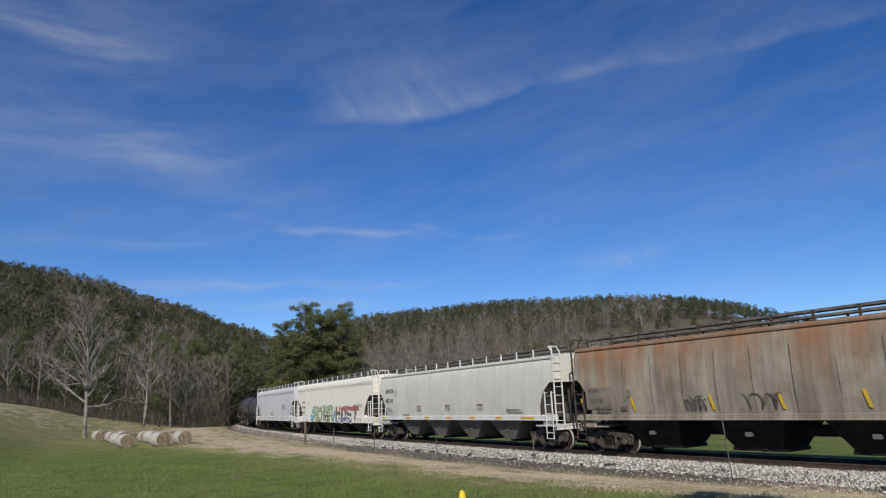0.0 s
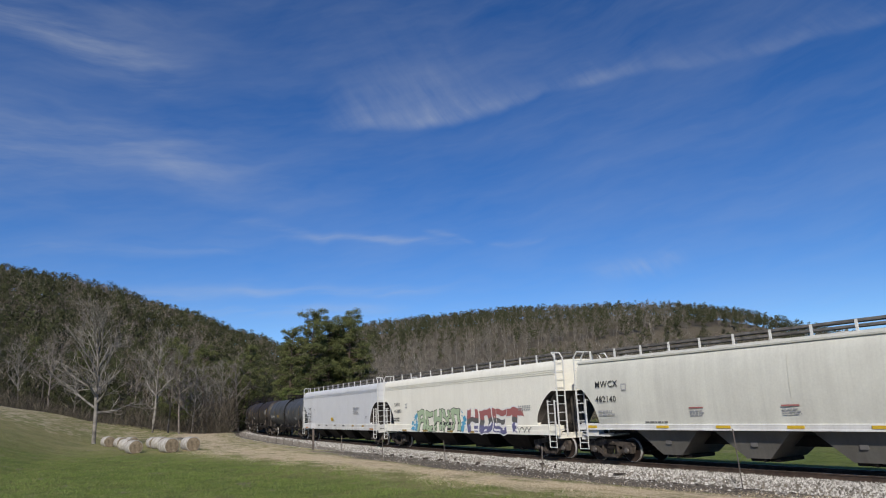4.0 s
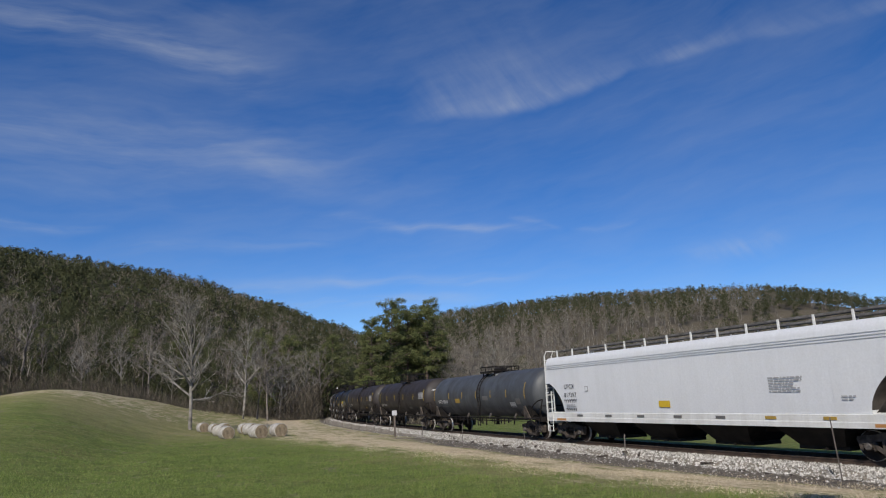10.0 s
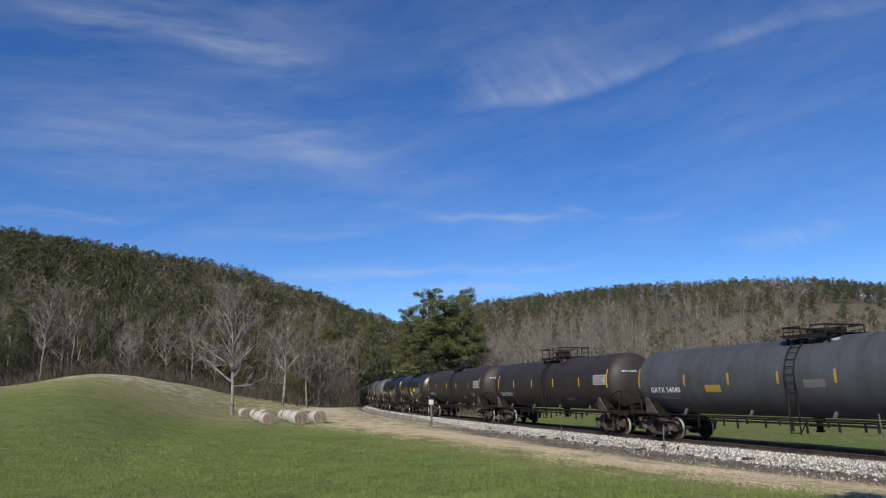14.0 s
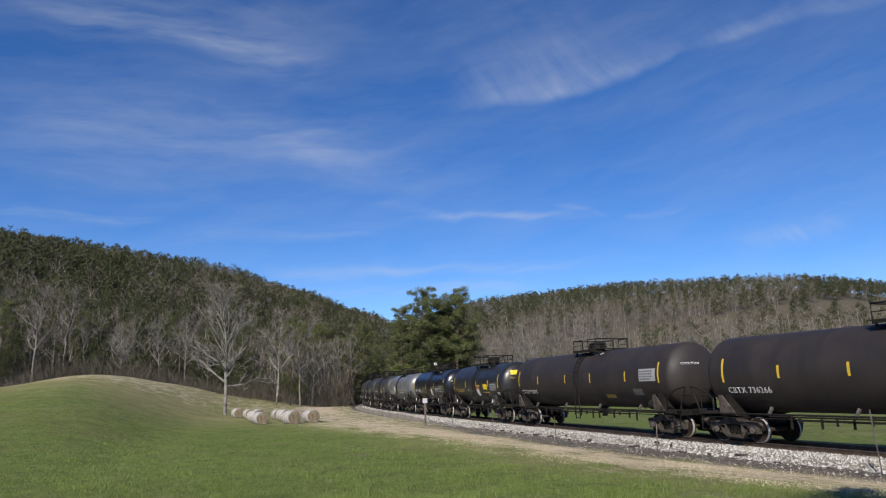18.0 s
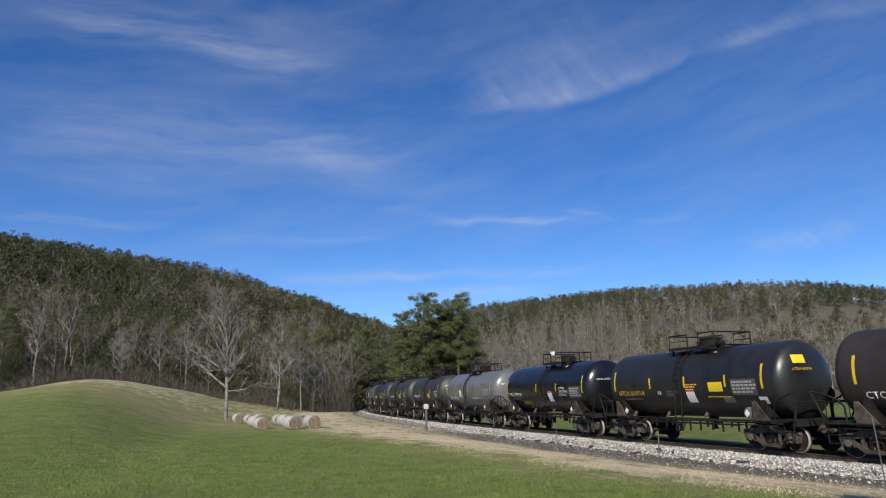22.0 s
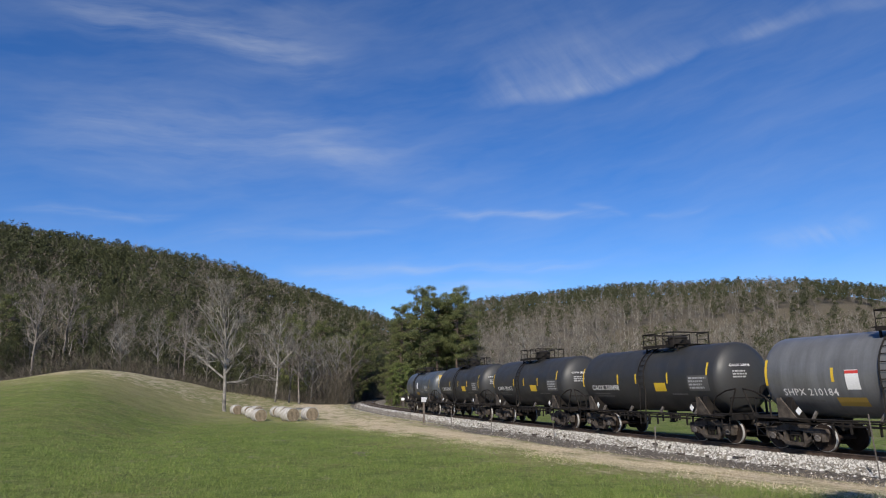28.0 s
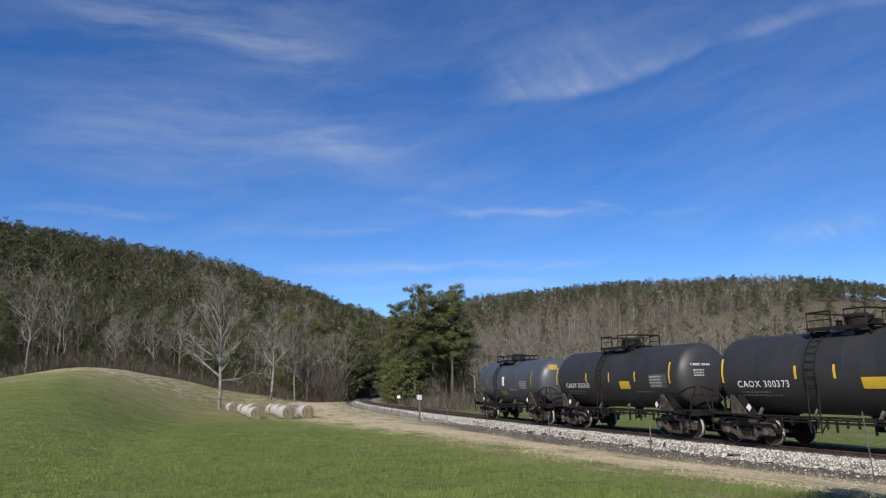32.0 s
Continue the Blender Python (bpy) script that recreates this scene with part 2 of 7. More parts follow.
# ---------------------------------------------------------------- building helpers
class Mesh:
    """Collects vertices and faces for one part."""

    def __init__(self):
        self.v, self.f = [], []

    def add(self, verts, faces):
        o = len(self.v)
        self.v += [tuple(p) for p in verts]
        self.f += [tuple(i + o for i in f) for f in faces]
        return self

    def box(self, x0, x1, y0, y1, z0, z1, bev=0.0):
        if bev <= 0:
            v = [(x, y, z) for z in (z0, z1) for y in (y0, y1) for x in (x0, x1)]
            return self.add(v, [(0, 2, 3, 1), (4, 5, 7, 6), (0, 1, 5, 4), (2, 6, 7, 3), (0, 4, 6, 2), (1, 3, 7, 5)])
        pr = [(x0 + bev, z0), (x1 - bev, z0), (x1, z0 + bev), (x1, z1 - bev), (x1 - bev, z1), (x0 + bev, z1), (x0, z1 - bev), (x0, z0 + bev)]
        return self.prism(pr, y0, y1)

    def prism(self, poly, y0, y1):
        """A polygon of (x, z), extruded along y."""
        n = len(poly)
        v = [(x, y0, z) for x, z in poly] + [(x, y1, z) for x, z in poly]
        f = [tuple(range(n)), tuple(range(2 * n - 1, n - 1, -1))]
        f += [(i, i + n, (i + 1) % n + n, (i + 1) % n) for i in range(n)]
        return self.add(v, f)

    def prism_x(self, poly, x0, x1):
        """A polygon of (y, z), extruded along x."""
        n = len(poly)
        v = [(x0, y, z) for y, z in poly] + [(x1, y, z) for y, z in poly]
        f = [tuple(range(n)), tuple(range(2 * n - 1, n - 1, -1))]
        f += [(i, (i + 1) % n, (i + 1) % n + n, i + n) for i in range(n)]
        return self.add(v, f)

    def tube(self, pts, r, n=6, r_end=None):
        pts = [Vector(p) for p in pts]
        r_end = r if r_end is None else r_end
        rings = []
        for i, p in enumerate(pts):
            d = (pts[min(i + 1, len(pts) - 1)] - pts[max(i - 1, 0)]).normalized()
            a = d.cross(Vector((0, 0, 1)))
            if a.length < 0.05:
                a = d.cross(Vector((1, 0, 0)))
            a.normalize()
            b = a.cross(d)
            rr = r + (r_end - r) * i / max(1, len(pts) - 1)
            rings.append([p + a * (math.cos(2 * math.pi * k / n) * rr) + b * (math.sin(2 * math.pi * k / n) * rr) for k in range(n)])
        v = [q for ring in rings for q in ring]
        f = [(i * n + k, i * n + (k + 1) % n, (i + 1) * n + (k + 1) % n, (i + 1) * n + k) for i in range(len(pts) - 1) for k in range(n)]
        f += [tuple(range(n - 1, -1, -1)), tuple(range((len(pts) - 1) * n, len(pts) * n))]
        return self.add(v, f)

    def lathe(self, prof, axis="y", n=24, at=(0, 0, 0)):
        """Profile of (radius, along) turned round an axis."""
        v = []
        for r, a in prof:
            for k in range(n):
                c, s = math.cos(2 * math.pi * k / n) * r, math.sin(2 * math.pi * k / n) * r
                q = {"y": (c, a, s), "x": (a, c, s), "z": (c, s, a)}[axis]
                v.append((q[0] + at[0], q[1] + at[1], q[2] + at[2]))
        f = [(i * n + k, i * n + (k + 1) % n, (i + 1) * n + (k + 1) % n, (i + 1) * n + k) for i in range(len(prof) - 1) for k in range(n)]
        f += [tuple(range(n)), tuple(range((len(prof) - 1) * n, len(prof) * n))]
        return self.add(v, f)

    def data(self, name, material, smooth=None):
        me = bpy.data.meshes.new(name)
        me.from_pydata(self.v, [], self.f)
        me.materials.append(material)
        me.validate()
        bm = bmesh.new()
        bm.from_mesh(me)
        bmesh.ops.recalc_face_normals(bm, faces=bm.faces)
        bm.to_mesh(me)
        bm.free()
        if smooth:
            me.shade_smooth()
            me.set_sharp_from_angle(angle=radians(smooth))
        return me


def part(name, m, material, parent, label="", smooth=None, at=None):
    me = m.data(name, material, smooth) if isinstance(m, Mesh) else m
    ob = new(name, me)
    ob.parent = parent
    if at is not None:
        ob.matrix_basis = at
    if label:
        tagged(ob, label)
    return ob


def thing(name, label, category, group="", kind=""):
    return tagged(new(name), label, category, group, kind)


def whole(name, me, material, label, category, group="", kind="", smooth=None):
    me = me.data(name, material, smooth) if isinstance(me, Mesh) else me
    return tagged(new(name, me), label, category, group, kind)


def bulk(name, verts, faces, material):
    """A mesh from numpy arrays of vertices and equal-sized faces."""
    me = bpy.data.meshes.new(name)
    verts, faces = np.asarray(verts, np.float32), np.asarray(faces, np.int32)
    k = faces.shape[1]
    me.vertices.add(len(verts))
    me.vertices.foreach_set("co", verts.ravel())
    me.loops.add(faces.size)
    me.loops.foreach_set("vertex_index", faces.ravel())
    me.polygons.add(len(faces))
    me.polygons.foreach_set("loop_start", np.arange(0, faces.size, k, dtype=np.int32))
    me.polygons.foreach_set("loop_total", np.full(len(faces), k, np.int32))
    me.update(calc_edges=True)
    me.materials.append(material)
    return me


# ---------------------------------------------------------------- the line of the track
S0, S1, DS = -240.0, 300.0, 0.5
KNOT_S = [-240, -60, -20, 0, 10, 40, 70, 100, 130, 160, 200, 300]
KNOT_K = [0.0, -0.002, -0.0060, -0.0080, -0.00622, -0.00110, -0.00212, -0.00383, -0.00552, -0.00721, -0.00889, -0.006]
SGRID = np.arange(S0, S1, DS)
_k = np.interp(SGRID, KNOT_S, KNOT_K)
_th = np.cumsum(_k) * DS
_i0 = int(-S0 / DS)
TH = _th - _th[_i0] + radians(118.836)
TX = np.cumsum(np.cos(TH)) * DS
TY = np.cumsum(np.sin(TH)) * DS
TX, TY = TX - TX[_i0] + 20.518, TY - TY[_i0] + 9.059


def line_at(s, e=0.0):
    """Place and heading at s metres along the line, e metres to the camera's side."""
    x, y, th = np.interp(s, SGRID, TX), np.interp(s, SGRID, TY), np.interp(s, SGRID, TH)
    return x - e * np.sin(th), y + e * np.cos(th), th


def line_se(x, y):
    """Distance along and from the line, for arrays of places."""
    x, y = np.atleast_1d(np.asarray(x, float)), np.atleast_1d(np.asarray(y, float))
    s, e = np.empty(len(x)), np.empty(len(x))
    tx, ty, th, sg = TX[::4], TY[::4], TH[::4], SGRID[::4]
    for i in range(0, len(x), 20000):
        q = slice(i, i + 20000)
        d = (x[q, None] - tx) ** 2 + (y[q, None] - ty) ** 2
        j = d.argmin(1)
        dx, dy = x[q] - tx[j], y[q] - ty[j]
        s[q] = sg[j] + dx * np.cos(th[j]) + dy * np.sin(th[j])
        e[q] = -dx * np.sin(th[j]) + dy * np.cos(th[j])
    return s, e


# ---------------------------------------------------------------- ground
def smooth01(a, b, x):
    t = np.clip((x - a) / (b - a), 0, 1)
    return t * t * (3 - 2 * t)


def hash_noise(x, y, f, seed=0.0):
    return (np.sin(x * f + 1.7 * np.sin(y * f * 0.7 + seed)) + np.sin(y * f * 1.13 + 1.3 * np.sin(x * f * 0.9 + seed * 2.1))) * 0.5


RIDGE_AZ = [-180, -120, -80, -50, -33.8, -27, -19.5, -16.8, -11.2, -8.4, -5.5, -4.3, -0.6, 3.5, 11, 14.8, 18.9, 25.3, 30.3, 34.4, 37.7, 46, 60, 90, 130, 180]
RIDGE_EL = [0.02, 0.06, 0.14, 0.20, 0.219, 0.2035, 0.1885, 0.180, 0.156, 0.1315, 0.115, 0.1035, 0.1185, 0.1345, 0.144, 0.1485, 0.149, 0.1429, 0.1314, 0.1166, 0.0984, 0.07, 0.05, 0.03, 0.02, 0.02]
RIDGE_R_AZ = [-180, -60, -34, -16, -6, -3, 5, 20, 40, 70, 180]
RIDGE_R = [900, 420, 330, 330, 420, 520, 480, 470, 500, 700, 900]
FOOT_R = [400, 130, 128, 150, 200, 260, 180, 165, 190, 300, 400]
TREE_H = 11.0


CREST_AZ = [-60, -45, -38, -32.7, -29.3, -27.4, -25.5, -21.5, -19.8, -17.2, -13.7, -10, -6]
CREST_EL = [0.004, 0.006, 0.009, 0.0161, 0.0285, 0.0314, 0.0291, 0.016, 0.0096, -0.0018, -0.0051, -0.0085, -0.010]
CREST_R = [90, 90, 90, 92, 95, 99, 106, 121, 127, 133, 138, 138, 138]
CREST_R0 = [14, 14, 15, 17, 21, 24, 29, 44, 54, 70, 80, 85, 88]
CREST_GRID = np.arange(-70, 10, 0.5)


def eased(values, half=5):
    """The table above on an even grid, its corners rounded off."""
    q = np.interp(CREST_GRID, CREST_AZ, values)
    w = np.hanning(2 * half + 3)[1:-1]
    return np.convolve(np.pad(q, half, "edge"), w / w.sum(), "valid")


CREST_EL_S, CREST_R_S, CREST_R0_S = eased(CREST_EL, 3), eased(CREST_R, 9), eased(CREST_R0, 9)


def ground_z(x, y, se=None):
    x, y = np.atleast_1d(np.asarray(x, float)), np.atleast_1d(np.asarray(y, float))
    s, e = line_se(x, y) if se is None else se
    r = np.hypot(x, y)
    az = np.degrees(np.arctan2(x, y))
    toe = -0.30 - 0.10 * smooth01(30, 65, s)
    z = toe + np.where(e > 0, 0.13 * smooth01(4, 9, e) * (1 - smooth01(28, 55, r)), -0.2 * smooth01(3, 8, -e))
    z += 0.84 * np.exp(-(r / 11.5) ** 2)                                  # the bank on which the camera stands
    c, c0 = np.interp(az, CREST_GRID, CREST_R_S), np.interp(az, CREST_GRID, CREST_R0_S)
    crest = 2.27 + np.interp(az, CREST_GRID, CREST_EL_S) * c
    rise = smooth01(c0, c + 6, r) * smooth01(7, 24, e) * smooth01(-100, -60, az) * (1 - smooth01(-8, -2, az))
    z = z + (crest - z) * rise                                            # grassy knoll, and the rise towards the woods
    foot, top = np.interp(az, RIDGE_R_AZ, FOOT_R), np.interp(az, RIDGE_R_AZ, RIDGE_R)
    hgt = np.maximum(np.interp(az, RIDGE_AZ, RIDGE_EL) * top + 2.27 - TREE_H, 2)
    u = (r - foot) / (top - foot)
    up = np.where(u < 1, smooth01(0, 1.0, u) * 0.55 + 0.45 * np.clip(u, 0, 1), 1 - 0.6 * smooth01(1.0, 3.2, u))
    cut = smooth01(7, 26, np.abs(e))
    z += (hgt - np.maximum(z, 0)) * up * cut * (1 + 0.05 * hash_noise(x, y, 0.03))
    z += 0.05 * hash_noise(x, y, 0.35) * smooth01(6, 12, np.abs(e))
    near = 1 - smooth01(2.8, 3.6, np.abs(e))                              # level bed beneath the track
    return z * (1 - near) + near * (toe - 0.12)


def make_ground():
    fine = np.arange(-46, 52.01, 0.35)
    rest = np.concatenate([fine, np.arange(56, 312, 4.0)])
    az = np.radians(rest)
    rad = np.concatenate([[0.004, 0.5, 1, 2, 3.5, 5, 6.5, 8, 9.5], np.arange(11, 40, 0.35), 40 * 1.016 ** np.arange(0, 280)])
    rad = np.append(rad[rad < 3600], 3600)
    A, R = np.meshgrid(az, rad)
    x, y = (R * np.sin(A)).ravel() + 0.07, (R * np.cos(A)).ravel() - 0.11
    s, e = line_se(x, y)
    z = ground_z(x, y, (s, e))
    n, m = len(rest), len(rad)
    i, j = np.meshgrid(np.arange(m - 1), np.arange(n), indexing="ij")
    a, b = (i * n + j).ravel(), (i * n + (j + 1) % n).ravel()
    faces = np.stack([a, a + n, b + n, b], 1)
    me = bulk("ground", np.stack([x, y, z], 1), faces, M_GROUND)
    r = np.hypot(x, y)
    azd = np.degrees(np.arctan2(x, y))
    # straw along the line, dirt beside the ballast, leaf litter in the woods
    e0 = np.interp(s, [10, 16, 20, 35], [4.6, 5.3, 5.7, 5.6]) + 0.35 * hash_noise(x, y, 0.33, 2.0)
    e1 = np.interp(s, [10, 16, 26, 40, 60], [7.4, 8.3, 8.7, 10.0, 12.5]) + 0.4 * hash_noise(x, y, 0.27)
    straw = smooth01(e0 - 1.3, e0 + 1.2, e) * (1 - smooth01(e1 - 3.0, e1 + 2.8, e))
    straw *= 0.85 - 0.2 * smooth01(30, 60, s) * (1 - smooth01(80, 95, r))
    straw = np.maximum(straw, 0.52 * smooth01(26, 42, s) * smooth01(1.9, 2.5, e) * (1 - smooth01(e0, e1 + 2.0, e)))
    straw = np.maximum(straw, 0.33 * smooth01(72, 104, r) * smooth01(3, 6, e))
    knoll = np.exp(-((azd + 26) / 9.5) ** 2) * smooth01(58, 92, r)
    straw = np.maximum(straw, 0.52 * knoll * smooth01(74, 94, r) * smooth01(10, 20, e))
    sere = np.clip(1.0 * knoll * smooth01(10, 20, e) + 0.85 * smooth01(48, 80, r) * np.exp(-((azd + 15) / 9.0) ** 2) + 0.8 * smooth01(e1 + 5.0, e1 - 1.0, e) * (e > 2) + 0.06, 0, 0.92)
    dirt = smooth01(2.0, 2.4, e) * (1 - smooth01(e0 - 1.0, e0 + 1.0, e)) * (1 - 0.8 * smooth01(36, 60, r))
    dirt = np.maximum(dirt, 1 - smooth01(2.6, 3.4, np.abs(e)))
    foot = np.interp(azd, RIDGE_R_AZ, FOOT_R)
    copse = smooth01(3.4, 4.6, -e) * smooth01(66, 84, s) * (1 - smooth01(2.0, 5.0, azd))
    litter = np.maximum(np.maximum(smooth01(-8, 10, r - foot), 0.9 * copse), smooth01(126, 134, r) * (azd < -3) * (azd > -120))
    col = me.color_attributes.new("cover", "FLOAT_COLOR", "POINT")
    col.data.foreach_set("color", np.stack([straw, dirt, litter, sere], 1).astype(np.float32).ravel())
    line = me.attributes.new("line", "FLOAT_VECTOR", "POINT")
    line.data.foreach_set("vector", np.stack([s, e, np.zeros(len(x))], 1).astype(np.float32).ravel())
    me.shade_smooth()
    tagged(new("ground", me), "green winter pasture with straw strips and wooded hill slopes", "ground", kind="structure")


make_ground()


def make_track():
    ss = np.arange(-60, 230, 1.0)
    prof = [(-3.2, -0.66), (-2.4, -0.26), (-1.5, -0.19), (1.5, -0.19), (1.9, -0.22), (2.45, -0.56)]
    v, f = [], []
    for s in ss:
        for e, z in prof:
            x, y, th = line_at(s, e)
            v.append((x, y, z))
    n = len(prof)
    for i in range(len(ss) - 1):
        f += [(i * n + k, i * n + k + 1, (i + 1) * n + k + 1, (i + 1) * n + k) for k in range(n - 1)]
    bed = whole("ballast_bed", Mesh().add(v, f), M_BED, "bed of pale crushed limestone under the rails", "ballast", kind="structure")
    # loose stones on the shoulder
    rng = np.random.default_rng(5)
    cnt = 60000
    s = 4 + 106 * rng.random(cnt) ** 1.9
    e = 0.85 + (1.5 - 0.75 * smooth01(40, 80, s)) * rng.random(cnt) + 0.12 * hash_noise(s, s * 0.3, 2.1)
    stray = rng.random(cnt) < 0.09
    e[stray] += rng.random(stray.sum()) ** 1.6 * 3.2
    farside = rng.random(cnt) < 0.12
    e[farside] *= -1
    x, y, _ = line_at(s, e)
    z = np.interp(e, [-3.2, -2.4, -1.5, 1.5, 1.9, 2.45], [-0.66, -0.26, -0.19, -0.19, -0.22, -0.56])
    out = e > 2.1
    z[out] = np.maximum(z[out], ground_z(x[out], y[out]))
    size = (0.018 + 0.042 * rng.random(cnt) ** 1.8) * np.where(stray, 0.75, 1.0)
    shape = np.array([(1, 0, -0.35), (0, 1, -0.35), (-1, 0, -0.35), (0, -1, -0.35), (0, 0, 0.8)])
    tri = np.array([(0, 1, 4), (1, 2, 4), (2, 3, 4), (3, 0, 4)])
    jit = shape[None] * (0.6 + 0.8 * rng.random((cnt, 5, 1))) * size[:, None, None]
    a = rng.random(cnt) * 6.283
    ca, sa = np.cos(a)[:, None], np.sin(a)[:, None]
    vx = jit[..., 0] * ca - jit[..., 1] * sa + x[:, None]
    vy = jit[..., 0] * sa + jit[..., 1] * ca + y[:, None]
    vz = jit[..., 2] + z[:, None] + size[:, None] * 0.35
    verts = np.stack([vx, vy, vz], -1).reshape(-1, 3)
    faces = (tri[None] + 5 * np.arange(cnt)[:, None, None]).reshape(-1, 3)
    tagged(new("ballast_stones", bulk("ballast_stones", verts, faces, M_BALLAST)), "loose pale crushed limestone along the track", "gravel", kind="stuff")
    # rails
    track = thing("railway_track", "single curved track of rusty rails on dark wooden ties", "track", kind="structure")
    sec = [(-0.07, -0.17), (0.07, -0.17), (0.07, -0.155), (0.012, -0.13), (0.012, -0.045), (0.036, -0.035), (0.036, -0.004), (0.028, 0.0), (-0.028, 0.0), (-0.036, -0.004), (-0.036, -0.035), (-0.012, -0.045), (-0.012, -0.13), (-0.07, -0.155)]
    for side in (0.7535, -0.7535):
        m, head = Mesh(), Mesh()
        v, hv = [], []
        for s in ss:
            for de, z in sec:
                x, y, th = line_at(s, side + de)
                v.append((x, y, z))
            for de in (-0.026, 0.026):
                x, y, th = line_at(s, side + de)
                hv.append((x, y, 0.002))
        k = len(sec)
        m.add(v, [(i * k + q, i * k + (q + 1) % k, (i + 1) * k + (q + 1) % k, (i + 1) * k + q) for i in range(len(ss) - 1) for q in range(k)])
        head.add(hv, [(2 * i, 2 * i + 1, 2 * i + 3, 2 * i + 2) for i in range(len(ss) - 1)])
        rail = part("rail", m, M_RAIL, track)
        part("rail_head", head, M_RAILTOP, rail, "polished running surface")
    tie = Mesh().box(-0.115, 0.115, -1.3, 1.3, -0.175, 0.0, 0.012).data("tie", M_TIE)
    rng = random.Random(8)
    for i in range(240):
        s = 2 + i * 0.56
        x, y, th = line_at(s)
        part("tie", tie, M_TIE, track, at=pose(x, y, -0.165 + rng.uniform(-0.012, 0.0), 0, rng.uniform(-1, 1), math.degrees(th) + rng.uniform(-1.5, 1.5)))


make_track()

# ---------------------------------------------------------------- train
# Each car: local +x is the way it rolls, -y the camera's side, z = 0 the rail head.
_cache = {}


def shared(key, build):
    if key not in _cache:
        _cache[key] = build()
    return _cache[key]


def mesh_sideframe():
    m = Mesh()
    m.prism([(-1.22, 0.62), (-1.17, 0.75), (-0.62, 0.80), (-0.42, 0.87), (0.42, 0.87), (0.62, 0.80), (1.17, 0.75), (1.22, 0.62), (1.0, 0.57), (0.5, 0.61), (0.36, 0.66), (-0.36, 0.66), (-0.5, 0.61), (-1.0, 0.57)], -0.11, 0.11)
    m.prism([(-0.95, 0.57), (-0.46, 0.24), (-0.36, 0.14), (0.36, 0.14), (0.46, 0.24), (0.95, 0.57), (0.74, 0.58), (0.42, 0.37), (0.30, 0.29), (-0.30, 0.29), (-0.42, 0.37), (-0.74, 0.58)], -0.10, 0.10)
    for q in (-1, 1):
        m.prism([(q * 0.66, 0.60), (q * 0.64, 0.36), (q * 0.72, 0.31), (q * 0.77, 0.57)], -0.10, 0.10)
        m.prism([(q * 1.02, 0.57), (q * 1.04, 0.33), (q * 1.13, 0.35), (q * 1.20, 0.64)], -0.10, 0.10)
        m.box(q * 0.40 - 0.045, q * 0.40 + 0.045, -0.115, 0.115, 0.25, 0.70, 0.015)
        m.box(q * 0.89 - 0.16, q * 0.89 + 0.16, -0.13, 0.13, 0.52, 0.66, 0.025)
        m.box(q * 0.2 - 0.06, q * 0.2 + 0.06, -0.15, 0.0, 0.70, 0.80, 0.02)
    m.box(-0.34, 0.34, -0.14, 0.14, 0.18, 0.27, 0.02)
    return m.data("side_frame", M_TRUCK)


def mesh_springs():
    coil = [q for k in range(5) for q in ((0.05, 0.33 + k * 0.045), (0.075, 0.345 + k * 0.045), (0.075, 0.36 + k * 0.045))]
    return Mesh().lathe(coil + [(0.05, 0.56)], "z", 8).data("spring", M_BLACK)


def mesh_bolster():
    m = Mesh()
    m.prism_x([(-1.1, 0.50), (-0.9, 0.44), (0.9, 0.44), (1.1, 0.50), (1.1, 0.62), (0.3, 0.76), (-0.3, 0.76), (-1.1, 0.62)], -0.2, 0.2)
    m.lathe([(0.2, 0.74), (0.2, 0.86)], "z", 16)
    for s in (-1, 1):
        m.box(-0.62 * s - 0.04, -0.62 * s + 0.04, -0.7, 0.7, 0.40, 0.47)
    return m.data("bolster", M_BLACK)


def thing_part(name, car):
    ob = new(name)
    ob.parent = car
    return ob


def add_truck(car, x):
    truck = new("truck", shared("bolster", mesh_bolster))
    truck.parent = car
    truck.matrix_basis = pose(x, 0, 0)
    tagged(truck, "rusty cast-iron railway truck")
    sets = []
    for y in (-1.0, 1.0):
        part("side_frame", shared("sf", mesh_sideframe), None, truck, at=pose(0, y * 1.03, 0))
        for q in (-0.2, 0.0, 0.2):
            part("spring", shared("spr", mesh_springs), None, truck, at=pose(q, y * 1.02, -0.03))
    for ax in (-0.89, 0.89):
        # axle with both wheels turns as one
        ws = new("wheelset", shared("wset", mesh_wheelset))
        ws.parent = truck
        ws.matrix_basis = pose(ax, 0, 0.457)
        sets.append(ws)
    return truck, sets


